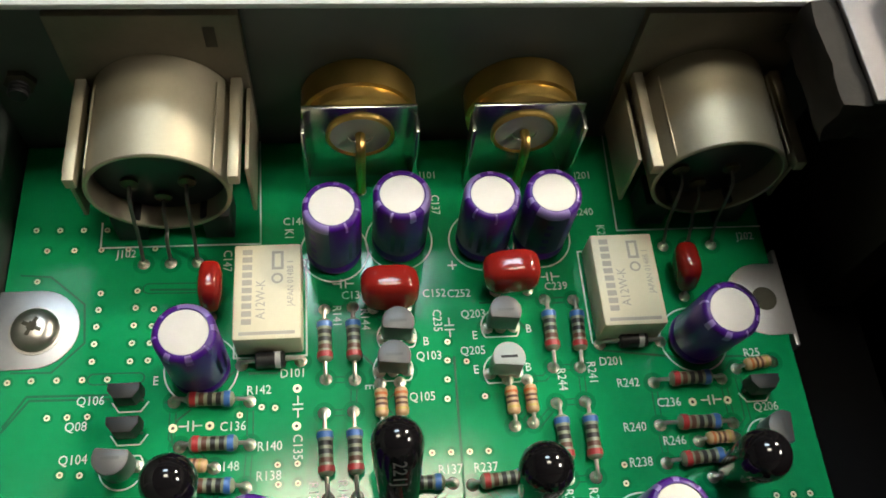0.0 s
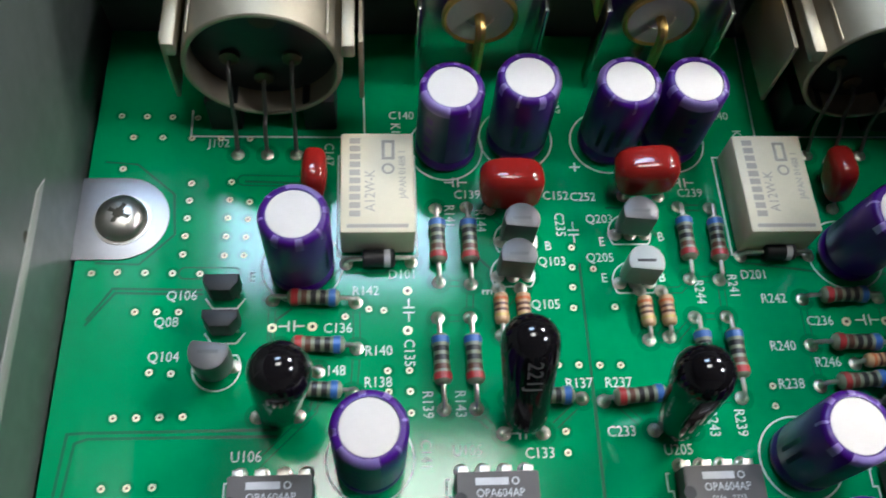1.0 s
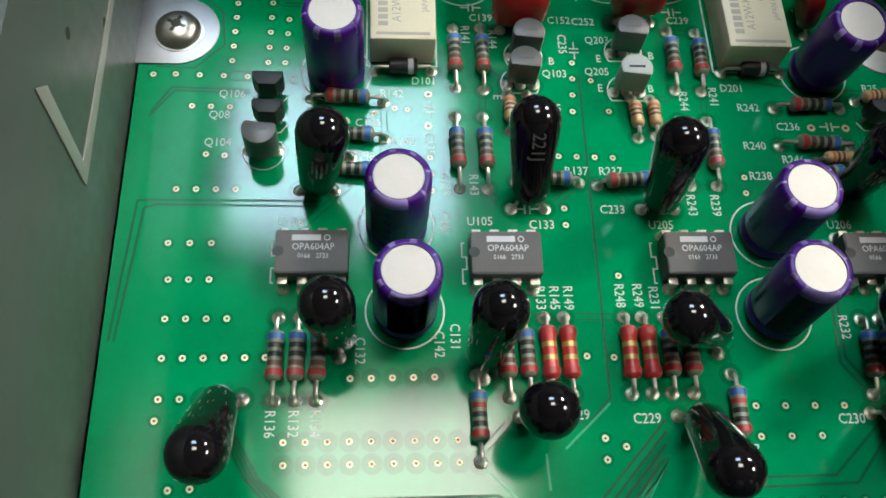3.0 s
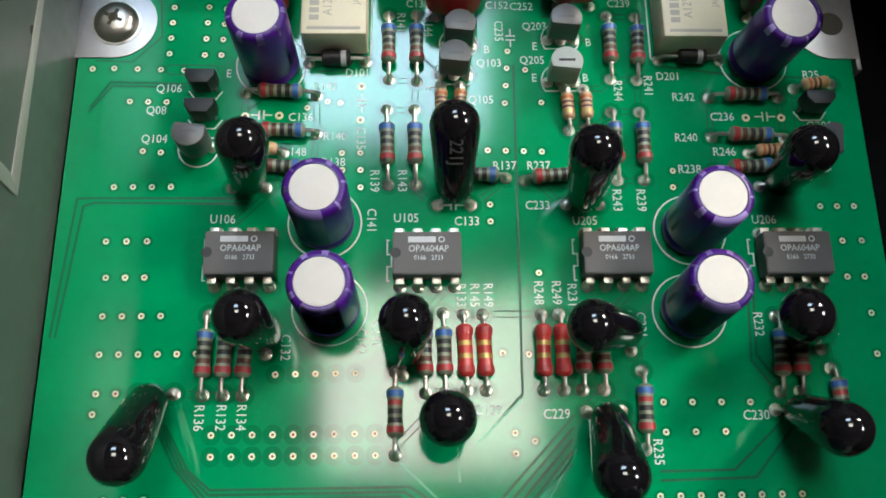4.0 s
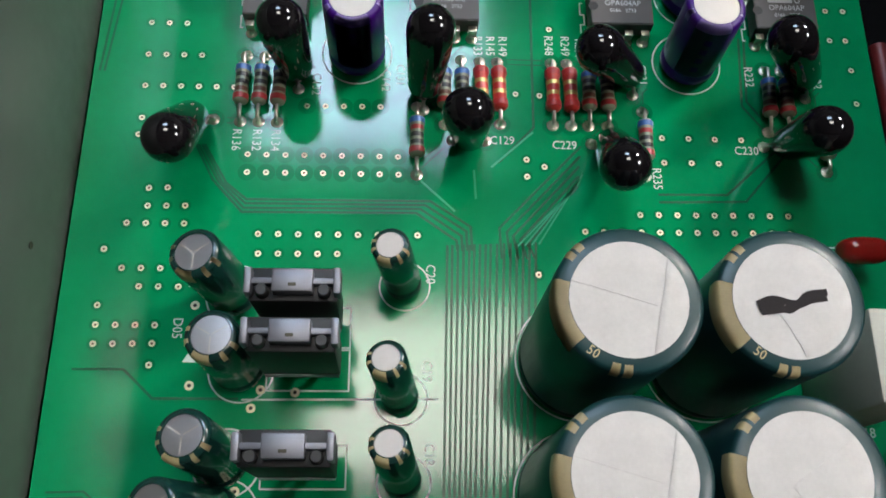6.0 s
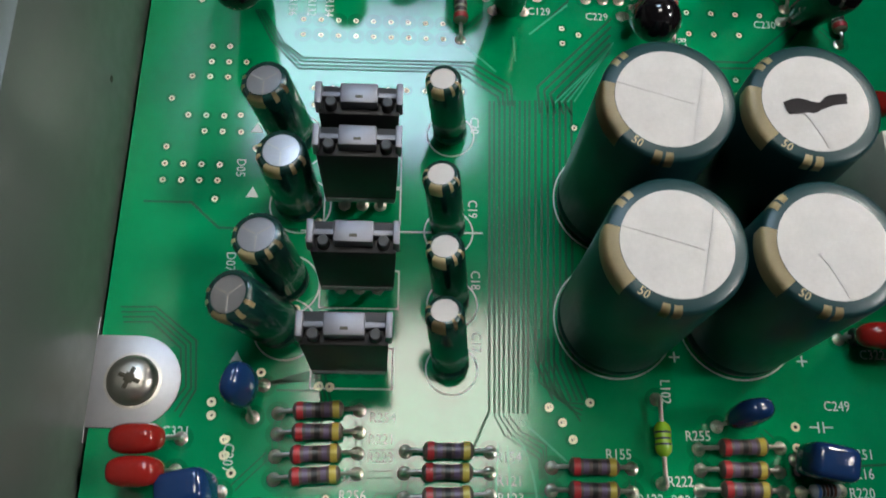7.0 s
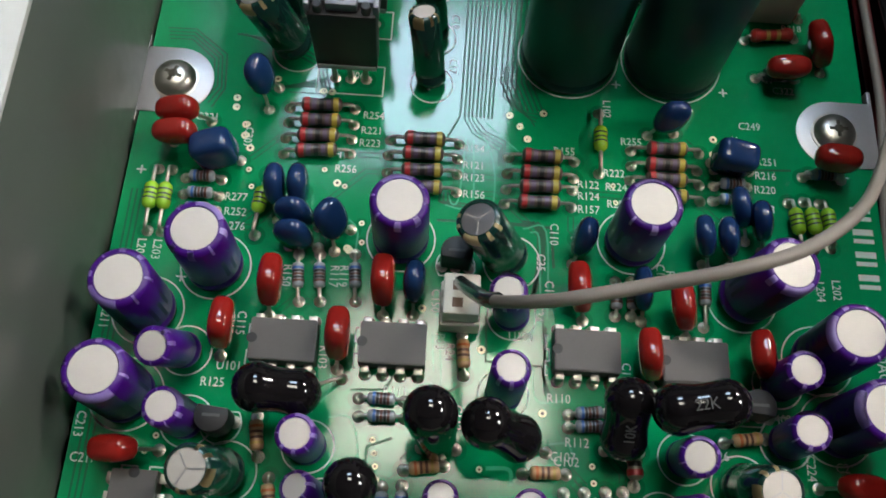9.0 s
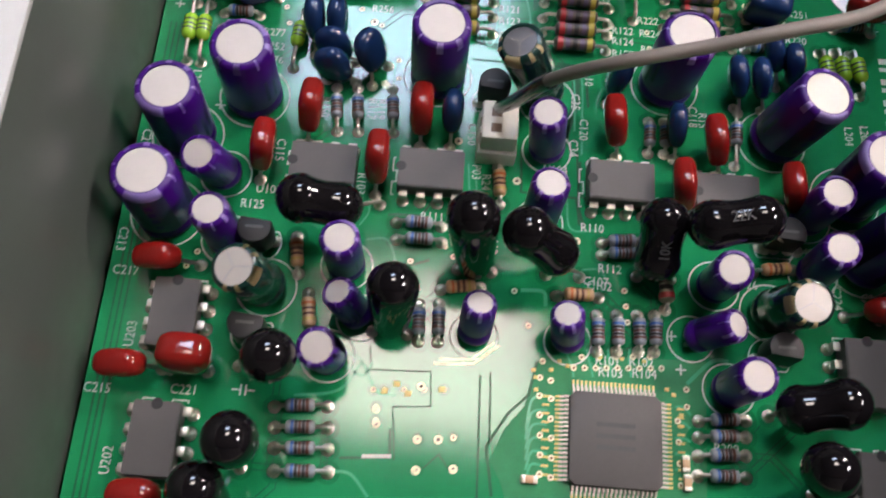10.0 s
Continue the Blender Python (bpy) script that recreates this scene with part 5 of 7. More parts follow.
trace([(-52.1, -16.5), (-45.4, -16.5), (-41.3, -20.3), (-30.2, -20.3)], 0.36)
trace([(-53.7, -62), (-53.7, -170)], 0.3)
trace([(-52.9, -62), (-52.9, -170)], 0.3)
trace([(-52.1, -62), (-52.1, -170)], 0.3)
copper_track([(6.5, -116.1), (5.1, -116.3), (4.3, -117.4), (3.8, -120.9)], 0.35)
copper_track([(6.6, -118.1), (5.2, -118.2), (4.3, -119.1), (3.8, -122.2)], 0.35)
copper_track([(6.6, -120.0), (5.3, -120.0), (4.4, -120.7), (3.9, -123.5)], 0.35)
copper_track([(6.7, -122.0), (5.3, -121.8), (4.4, -122.4), (3.9, -124.9)], 0.35)
copper_track([(6.7, -123.9), (5.4, -123.6), (4.5, -124.0), (3.9, -126.2)], 0.35)
copper_track([(6.8, -125.8), (5.4, -125.3), (4.5, -125.6), (4.0, -127.5)], 0.35)
copper_track([(10.1, -113.3), (9.9, -111.9), (9.3, -110.5), (8.9, -109.4)], 0.35)
copper_track([(12.8, -113.1), (12.5, -111.7), (12.1, -110.3), (11.9, -109.2)], 0.35)
copper_track([(15.4, -112.9), (15.2, -111.5), (14.9, -110.1), (14.9, -108.9)], 0.35)
copper_track([(18.1, -112.7), (17.9, -111.3), (17.8, -109.8), (17.9, -108.7)], 0.35)
copper_track([(20.7, -112.5), (20.5, -111.1), (20.6, -109.6), (20.9, -108.5)], 0.35)
copper_track([(24.1, -116.3), (25.3, -116.3), (26.2, -117.3)], 0.35)
copper_track([(24.1, -118.4), (25.2, -118.4), (26.1, -119.1)], 0.35)
copper_track([(24.0, -120.5), (25.2, -120.5), (26.1, -120.9)], 0.35)
copper_track([(23.9, -122.6), (25.1, -122.5), (26.0, -122.7)], 0.35)
copper_track([(23.9, -124.7), (25.0, -124.5), (25.9, -124.5)], 0.35)
silk_line([(-17.7, -126.0), (-13.8, -125.7)], 0.5)
part("flux_film", mesh_from(extrude_outline([(5.6, -110.4), (4.0, -115.5), (3.5, -117.8), (0.9, -121.0), (-0.9, -125.3), (0.7, -128.0), (2.3, -133.0), (27.9, -133.0), (28.6, -109.6)], 0.0, 0.009), FLUX, "flux_film"), board, "dull film of flux round the flat chip")
copper_track([(-22.2, -111.7), (-18.9, -113.4), (-16.7, -117.1), (-13.9, -117.7)], 0.5)
copper_track([(-27.5, -118.7), (-21.6, -117.5), (-18.9, -113.4)], 0.4)
copper_track([(-21.5, -128.2), (-18.9, -128.4), (-16.4, -131.1)], 0.4)
slot_link(-40.9, 69.0, -34.7, 68.9)
slot_link(-34.3, 82.9, -26.0, 82.7)
trace([(-53.0, 85.8), (-48.6, 85.4), (-43.3, 80.7), (-42.7, 74.6), (-46.8, 70.3), (-52.4, 70.5)], 0.3)
trace([(-21.1, 69.4), (-23.4, 67.2), (-27.1, 65.1), (-30.9, 65.1)], 0.3)
trace([(-27.1, 63.9), (-28.9, 62.5), (-29.7, 60.6), (-29.3, 58.6)], 0.3)
trace([(-52.5, 61.9), (-49.3, 66.3), (-38.4, 66.0)], 0.35)
trace([(-52.4, 62.6), (-49.7, 66.9), (-38.5, 66.6)], 0.35)
plus_sign(21.9, -37.8)
plus_sign(39.7, -38.1)
plus_sign(23.8, -106.4)
plus_sign(25.0, -111.1)
plus_sign(11.6, 85.0)
plus_sign(-52.9, -58.7)
plus_sign(-43.9, -76.0)
silk_arrow(-37.1, -4.3)
silk_arrow(-37.0, -14.7)
silk_arrow(-37.0, -27.9)
silk_arrow(-37.2, -38.8)
trace([(-36.6, -43.1), (-26.2, -41.3)], 0.36)
trace([(-36.2, -43.1), (-26.0, -40.7)], 0.36)
trace([(-35.8, -43.1), (-25.8, -40.1)], 0.36)
silk_line([(48.5, -3.0), (49.0, 1.7), (54.0, 1.8)], 0.25)
copper_track([(-6.6, 11.2), (-1.7, 6.5)], 0.32)
copper_track([(9.9, 19.3), (3.6, 13.5)], 0.32)
copper_track([(1.1, 13.0), (1.3, 8.5)], 0.32)
copper_track([(7.1, 1.4), (15.4, 10.2)], 0.24)
copper_track([(8.1, 1.5), (15.9, 11.0)], 0.24)
copper_track([(9.1, 1.6), (16.4, 11.8)], 0.24)
copper_track([(10.1, 1.7), (16.9, 12.6)], 0.24)
copper_track([(0.7, -46.7), (6.5, -52.0)], 0.28)
copper_track([(-0.8, -48.8), (0.9, -50.2), (2.3, -56.1), (2.1, -63.4)], 0.28)
copper_track([(-2.5, -49.7), (-3.2, -60.0), (-4.2, -61.4), (-4.8, -60.0)], 0.28)
copper_track([(-1.3, -50.0), (-1.0, -60.0), (-2.6, -62.1), (-5.3, -61.6)], 0.28)
copper_track([(-20.7, -64.5), (-18.5, -66.6), (-18.4, -70.1)], 0.28)
trace([(-53.2, -32.1), (-48.5, -32.0), (-42.7, -36.6), (-42.1, -43.2), (-43.8, -46.8)], 0.26)
trace([(-53.0, -32.8), (-48.6, -32.7), (-43.4, -37.0), (-42.7, -43.0), (-44.5, -46.1)], 0.26)
trace([(-52.8, -33.5), (-48.7, -33.4), (-44.0, -37.3), (-43.4, -42.8), (-45.2, -45.5)], 0.26)
trace([(-52.6, -34.2), (-48.8, -34.1), (-44.6, -37.7), (-44.1, -42.6), (-45.9, -44.8)], 0.26)
trace([(3.4, -35.5), (3.2, -41.5), (6.2, -44.2), (9.1, -44.4)], 0.24)
trace([(4.1, -35.5), (3.8, -41.6), (6.8, -44.6), (8.9, -45.2)], 0.24)
trace([(4.8, -35.5), (4.5, -41.8), (7.3, -45.1), (8.7, -45.9)], 0.24)
trace([(5.5, -35.5), (5.2, -41.9), (7.8, -45.5), (8.5, -46.7)], 0.24)
trace([(-3.0, -46.0), (-1.6, -48.6), (2.8, -51.6), (2.8, -54.3)], 0.22)
trace([(-2.3, -46.0), (-0.9, -48.4), (3.1, -51.0), (3.1, -54.3)], 0.22)
trace([(-1.7, -46.0), (-0.2, -48.3), (3.4, -50.4), (3.4, -54.3)], 0.22)
trace([(-1.0, -46.0), (0.5, -48.1), (3.8, -49.8), (3.7, -54.3)], 0.22)
trace([(-6.4, -64.3), (8.6, -64.1), (9.6, -66.1), (9.4, -69.8)], 0.4)
trace([(-31.8, -41.9), (-25.0, -41.9)], 0.25)
trace([(-31.7, -43.1), (-26.1, -43.1)], 0.25)
copper_track([(-5.0, -83.0), (-4.5, -89.8), (-6.0, -89.9)], 0.30)
copper_track([(8.0, -65.4), (9.4, -66.2), (9.7, -75.4)], 0.30)
copper_track([(6.9, -64.9), (10.5, -65.2), (10.8, -79.3)], 0.30)
copper_track([(-6.1, -82.3), (-5.6, -88.3)], 0.30)
copper_track([(11.1, -97.6), (13.6, -97.4), (14.6, -98.9)], 0.30)
copper_track([(-20.3, -89.3), (-20.1, -91.4), (-21.3, -93.6)], 0.30)
copper_track([(8.7, -86.7), (9.4, -91.5), (14.0, -91.2)], 0.30)
copper_track([(-20.0, -95.6), (-17.1, -95.4), (-15.7, -98.4), (-15.3, -102.4)], 0.30)
trace([(-2.4, -83.1), (-1.9, -90.1), (-3.8, -91.3)], 0.4)
trace([(-10.8, -98.0), (-14.2, -99.3), (-14.3, -102.3)], 0.4)
trace([(1.7, -71.3), (1.4, -65.9), (5.7, -64.3), (11.3, -64.5), (11.7, -71.1)], 0.4)
trace([(10.6, -80.5), (10.3, -87.7), (11.4, -91.4)], 0.4)
route(-8.2, 78.4, -4.0, 78.5)
route(-8.4, 67.3, -4.2, 67.1)
route(-4.0, 78.5, 4.5, 78.2)
route(-4.2, 67.1, -4.5, 62.3)
route(25.4, 78.5, 29.8, 78.3)
route(25.3, 67.5, 29.4, 67.3)
route(29.8, 78.3, 23.4, 80.2)
route(29.4, 67.3, 29.2, 62.1)
route(-8.6, 62.3, -4.5, 62.3)
route(-8.3, 50.4, -4.3, 50.4)
route(-4.3, 50.4, -1.8, 47.2)
route(25.1, 62.1, 29.2, 62.1)
route(25.1, 50.9, 29.2, 50.9)
route(29.2, 50.9, 22.8, 47.2)
route(-0.5, 66.3, 2.4, 59.9)
route(-0.5, 59.9, 2.4, 66.3)
route(2.4, 66.3, -1.5, 78.2)
route(2.4, 59.9, -0.2, 51.6)
route(18.3, 65.9, 25.3, 67.5)
route(18.4, 59.0, 25.1, 62.1)
route(21.1, 65.9, 18.4, 59.0)
route(21.2, 59.2, 18.3, 65.9)
route(-29.6, 65.0, -28.4, 58.7)
route(-19.0, 64.7, -18.9, 58.3)
route(-28.4, 58.7, -24.0, 55.4)
route(-18.9, 58.3, -19.3, 52.4)
route(40.0, 64.4, 39.8, 57.8)
route(50.7, 64.4, 50.8, 57.7)
route(39.8, 57.8, 39.8, 52.5)
route(50.8, 57.7, 49.6, 52.8)
route(39.8, 52.5, 45.2, 55.2)
route(49.6, 52.8, 45.5, 50.0)
route(-28.5, 53.2, -31.3, 49.9)
route(-19.3, 52.4, -25.3, 49.9)
route(-0.2, 51.6, 4.2, 47.2)
route(8.9, 51.3, 4.2, 47.2)
route(11.5, 51.1, 16.8, 47.2)
route(20.1, 51.5, 25.1, 50.9)
route(45.2, 55.2, 51.5, 50.0)
route(50.6, 55.5, 51.5, 50.0)
route(53.2, 65.9, 50.6, 55.5)
route(59.3, 66.7, 50.7, 64.4)
route(-28.9, 56.1, -31.3, 49.9)
route(-24.0, 55.4, -31.5, 43.1)
route(-32.7, 31.2, -27.3, 31.2)
route(-33.0, 20.1, -27.5, 20.0)
route(-30.0, 31.2, -25.5, 35.1)
route(-30.3, 20.1, -36.2, 20.4)
route(-27.3, 31.2, -21.8, 28.1)
route(-27.5, 20.0, -27.8, 28.1)
route(-3.3, 31.1, 0.2, 34.9)
route(-3.1, 20.3, -3.3, 25.0)
route(-0.6, 31.1, 5.0, 31.1)
route(-0.5, 20.3, 3.4, 17.7)
route(2.3, 31.1, 0.2, 34.9)
route(2.3, 20.4, -3.1, 20.3)
route(5.0, 31.1, 13.0, 31.0)
route(4.9, 20.4, -0.5, 20.3)
route(13.0, 31.0, 18.4, 31.0)
route(12.9, 20.4, 18.3, 20.4)
route(15.6, 31.0, 21.2, 31.0)
route(15.5, 20.4, 21.0, 20.4)
route(18.4, 31.0, 22.2, 28.2)
route(18.3, 20.4, 23.9, 17.5)
route(21.2, 31.0, 26.6, 34.9)
route(21.0, 20.4, 17.9, 17.5)
route(-7.2, 23.0, -3.3, 25.0)
route(-7.2, 12.2, -2.6, 17.7)
route(26.3, 23.0, 28.2, 28.2)
route(26.3, 12.4, 23.9, 17.5)
route(52.8, 23.1, 54.7, 28.2)
route(53.2, 13.6, 49.7, 17.5)
route(45.9, 30.4, 51.9, 34.8)
route(45.3, 20.0, 49.7, 17.5)
route(48.6, 30.4, 51.9, 34.8)
route(47.9, 20.0, 43.7, 17.5)
route(-20.6, -45.7, -20.6, -51.2)
route(-31.2, -46.1, -31.3, -51.7)
route(-20.5, -48.4, -20.8, -53.9)
route(-31.2, -49.0, -30.9, -44.6)
route(-20.6, -51.2, -14.5, -51.0)
route(-31.3, -51.7, -37.2, -56.6)
route(-20.8, -53.9, -14.7, -53.7)
route(-31.1, -54.4, -31.2, -49.0)
route(-3.6, -50.8, -3.7, -56.4)
route(-14.5, -51.0, -14.6, -56.6)
route(-3.7, -53.5, -3.7, -59.3)
route(-14.7, -53.7, -14.5, -59.5)
route(-3.7, -56.4, 4.2, -55.7)
route(-14.6, -56.6, -24.4, -63.1)
route(-3.7, -59.3, 4.0, -60.8)
route(-14.5, -59.5, -17.5, -68.7)
route(15.0, -52.8, 14.6, -58.0)
route(4.3, -52.7, 4.1, -58.2)
route(14.8, -55.7, 14.3, -60.9)
route(4.2, -55.7, 11.9, -68.2)
route(14.6, -58.0, 23.7, -58.4)
route(14.3, -60.9, 17.9, -68.2)
route(35.0, -49.9, 31.9, -46.8)
route(24.0, -50.2, 23.8, -55.5)
route(34.6, -52.9, 34.7, -58.4)
route(23.9, -53.0, 23.7, -58.4)
route(34.6, -55.5, 37.8, -52.5)
route(23.8, -55.5, 25.9, -46.8)
route(34.7, -58.4, 38.2, -62.6)
route(-45.8, -59.7, -43.2, -56.6)
route(-40.2, -59.8, -43.2, -56.6)
route(-45.6, -62.6, -45.3, -67.7)
route(-40.3, -62.5, -40.4, -67.4)
route(-45.5, -65.2, -45.8, -59.7)
route(-40.4, -65.1, -40.2, -59.8)
route(-45.3, -67.7, -33.7, -63.8)
route(-40.4, -67.4, -30.4, -63.1)
route(37.8, -52.5, 42.3, -51.9)
route(42.6, -52.6, 41.7, -58.3)
route(37.2, -55.5, 41.7, -58.3)
route(42.2, -55.4, 37.0, -58.2)
route(37.0, -58.2, 36.3, -51.9)
route(13.3, -104.3, 13.1, -100.0)
route(13.2, -109.4, 19.1, -108.9)
route(16.1, -104.1, 13.1, -100.0)
route(16.0, -109.2, 21.3, -108.8)
route(19.0, -103.9, 22.9, -101.8)
route(19.1, -108.9, 21.4, -103.7)
route(21.4, -103.7, 18.4, -98.0)
route(21.3, -108.8, 13.4, -101.7)
route(-11.7, -104.8, -8.5, -102.2)
route(-11.5, -110.0, -9.0, -104.5)
route(-9.0, -104.5, -7.3, -99.1)
route(-8.8, -109.8, -11.7, -104.8)
route(-29.9, -120.4, -29.9, -115.3)
route(-22.8, -119.9, -22.2, -125.4)
route(-29.5, -123.2, -28.8, -128.8)
route(-22.5, -122.7, -21.9, -128.3)
route(-29.2, -125.9, -29.9, -120.4)
route(-22.2, -125.4, -30.2, -126.2)
route(-28.8, -128.8, -32.3, -134.2)
route(-21.9, -128.3, -36.2, -126.2)
route(27.2, -118.0, 27.0, -122.7)
route(33.8, -117.5, 33.5, -122.2)
route(27.1, -120.2, 26.9, -125.4)
route(33.7, -119.7, 36.3, -116.6)
route(27.0, -122.7, 33.4, -125.0)
route(33.5, -122.2, 41.6, -126.7)
route(33.4, -125.0, 42.3, -116.6)
route(-26.8, -71.3, -23.5, -68.7)
route(-26.1, -78.9, -30.1, -81.7)
route(-23.6, -71.1, -23.5, -66.7)
route(-23.0, -78.7, -27.1, -78.7)
route(-18.3, -70.7, -23.3, -70.1)
# printed part numbers
legend("R142", -17.8, 66.2, 0)
legend("C136", -21.3, 61.1, 0)
legend("R140", -16.2, 58.0, 0)
legend("Q106", -41.0, 65.8, 0)
legend("Q104", -42.5, 57.6, 0)
legend("J102", -38.0, 88.8, 0)
legend("J202", 60.1, 88.4, 0)
legend("C147", -22.9, 87.1, -90)
legend("C152", 8.4, 80.3, 0)
legend("C252", 12.2, 80.1, 0)
legend("C239", 27.5, 80.7, 0)
legend("Q203", 14.1, 76.6, 0)
legend("Q205", 13.5, 70.7, 0)
legend("Q103", 6.9, 70.2, 0)
legend("Q105", 5.5, 64.0, 0)
legend("D101", -13.0, 68.5, 0)
legend("D201", 34.2, 68.0, 0)
legend("R242", 36.2, 64.5, 0)
legend("C236", 41.8, 61.2, 0)
legend("R240", 36.0, 57.8, 0)
legend("R246", 41.5, 55.5, 0)
legend("R238", 36.0, 52.7, 0)
legend("Q206", 56.4, 59.8, 0)
legend("R25", 56.3, 68.3, 0)
legend("C140", -12.7, 93.6, 0)
legend("R141", -6.5, 77.2, -90)
legend("R144", -2.3, 76.5, -90)
legend("C235", 8.5, 75.8, -90)
legend("E", 14.0, 73.1, 0)
legend("E", 13.7, 67.7, 0)
legend("B", 22.3, 73.8, 0)
legend("B", 21.5, 67.7, 0)
legend("B", 6.6, 72.5, 0)
legend("C135", -12.4, 57.7, -90)
legend("R244", 26.3, 65.6, -90)
legend("R241", 31.0, 66.4, -90)
legend("E", -2.1, 65.9, -90)
legend("E", -32.3, 68.3, 0)
legend("R137", 8.7, 53.3, 0)
legend("R237", 13.7, 53.3, 0)
legend("C133", 3.0, 44.7, 0)
legend("U105", -5.7, 45.2, 0)
legend("U106", -31.8, 45.1, 0)
legend("U205", 20.0, 44.7, 0)
legend("U206", 46.1, 44.8, 0)
legend("C233", 13.3, 47.1, 0)
legend("R139", -10.3, 51.0, -90)
legend("R143", -6.3, 51.0, -90)
legend("R243", 24.9, 47.9, -90)
legend("R239", 28.4, 47.9, -90)
legend("C141", -10.7, 44.9, -90)
legend("C132", -22.2, 26.6, -90)
legend("R136", -33.3, 17.2, -90)
legend("R132", -30.4, 17.2, -90)
legend("R134", -27.7, 17.2, -90)
legend("C129", 5.3, 17.8, 0)
legend("C229", 14.5, 17.2, 0)
legend("C230", 41.6, 16.8, 0)
legend("C231", 26.9, 29.4, -90)
legend("R232", 43.4, 29.4, -90)
legend("C232", 53.9, 29.4, -90)
legend("R235", 27.8, 12.1, -90)
legend("C142", -11.9, 27.4, -90)
legend("R133", 1.9, 33.8, -90)
legend("R145", 3.8, 33.8, -90)
legend("R149", 5.7, 33.8, -90)
legend("R248", 12.8, 34.1, -90)
legend("R249", 15.3, 34.1, -90)
legend("R231", 17.5, 33.7, -90)
legend("C131", -9.8, 28.4, -90)
legend("C20", -5.2, -2.9, -90)
legend("D06", -21.8, -28.3, 0)
legend("R22", 52.0, -15.0, 0)
legend("R254", -17.6, -46.6, 0)
legend("C17", -5.3, -36.2, -90)
legend("C18", -5.3, -27.3, -90)
legend("L102", 20.2, -42.6, -90)
legend("R255", 24.1, -48.5, 0)
legend("R155", 13.3, -51.0, 0)
legend("R222", 21.2, -54.4, 0)
legend("R122", 17.1, -56.7, 0)
legend("R224", 21.5, -56.8, 0)
legend("R124", 17.1, -58.7, 0)
legend("R257", 21.7, -59.8, 0)
legend("R157", 17.1, -61.0, 0)
legend("R220", 45.2, -55.7, 0)
legend("R253", 44.8, -59.1, 0)
legend("C321", -44.1, -48.7, 0)
legend("U06", -21.1, -39.2, 0)
legend("R277", -37.6, -62.5, 0)
legend("R252", -37.4, -65.0, 0)
legend("R276", -37.3, -67.4, 0)
legend("R221", -17.7, -49.4, 0)
legend("R223", -17.8, -51.7, 0)
legend("R154", -1.2, -51.5, 0)
legend("R121", -1.1, -54.5, 0)
legend("R123", -1.0, -56.7, 0)
legend("R156", -0.9, -59.6, 0)
legend("R256", -21.2, -56.5, 0)
legend("R216", 45.5, -53.2, 0)
legend("U101", -34.9, -89.1, 0)
legend("R125", -36.9, -91.6, 0)
legend("C102", 13.6, -99.9, 0)
legend("R112", 15.1, -97.2, 0)
legend("C213", -54.3, -98.5, -90)
legend("C110", 11.7, -65.5, -90)
legend("C35", 9.7, -70.3, -90)
legend("C211", -53.9, -82.8, -90)
legend("U104", 6.9, -82.2, 0)
legend("C224", 48.0, -98.8, -90)
legend("C217", -52.9, -103.1, 0)
legend("C215", -53.5, -119.7, 0)
legend("C221", -42.1, -119.1, 0)
legend("U203", -50.5, -112.0, 90)
legend("U202", -50.4, -128.9, 90)
legend("R110", 12.5, -91.1, 0)
legend("R111", -10.9, -91.4, 0)
legend("R126", 34.8, -97.9, 0)
legend("R200", 30.9, -121.5, 0)
legend("R101", 14.8, -110.7, 0)
legend("R102", 19.5, -110.5, 0)
legend("R103", 15.2, -112.3, 0)
legend("R104", 19.9, -112.1, 0)
legend("C112", -1.9, -94.6, -90)
legend("U60", -3.1, -99.0, 0)
legend("C107", 13.1, -99.3, 0)
legend("P402", 44.3, -92.2, 0)
legend("C2", 52.5, -98.6, 0)
legend("R148", -22.0, 55.5, 0)
legend("R138", -16.3, 53.9, 0)
legend("D05", -39.0, -10.9, -90)
legend("D07", -39.2, -25.3, -90)
legend("C19", -5.6, -16.5, -90)
legend("C322", 49.8, -37.1, 0)
legend("R318", 52.4, -24.4, 0)
legend("C249", 43.6, -44.3, 0)
legend("R251", 45.9, -50.7, 0)
legend("C118", 27.9, -71.2, -90)
legend("C10", 22.3, -86.6, -90)
legend("R15", 29.4, -71.7, -90)
legend("C150", -5.9, -77.4, -90)
legend("P03", -4.9, -83.6, -90)
legend("R24", -3.4, -85.1, -90)
legend("C34", 9.5, -78.3, -90)
legend("C120", 11.0, -75.0, -90)
legend("R150", -28.3, -74.8, -90)
legend("R117", -21.3, -74.5, -90)
legend("R119", -19.9, -74.4, -90)
legend("R103", -21.7, -87.0, -90)
legend("C115", -34.1, -82.6, -90)
legend("C207", -37.2, -51.9, -90)
legend("L201", -50.7, -71.9, -90)
legend("L203", -48.3, -71.9, -90)
legend("L204", 52.2, -72.3, -90)
legend("L202", 54.7, -71.9, -90)
legend("C137", 9.7, 96.0, -90)
legend("J101", 8.9, 101.6, 0)
legend("J201", 34.8, 100.8, 0)
legend("K1", -13.6, 91.4, -90)
legend("K2", 36.2, 90.4, -90)
legend("Q08", -42.6, 62.2, 0)
legend("C139", -3.9, 80.5, 0)
legend("C240", 33.7, 93.8, 0)
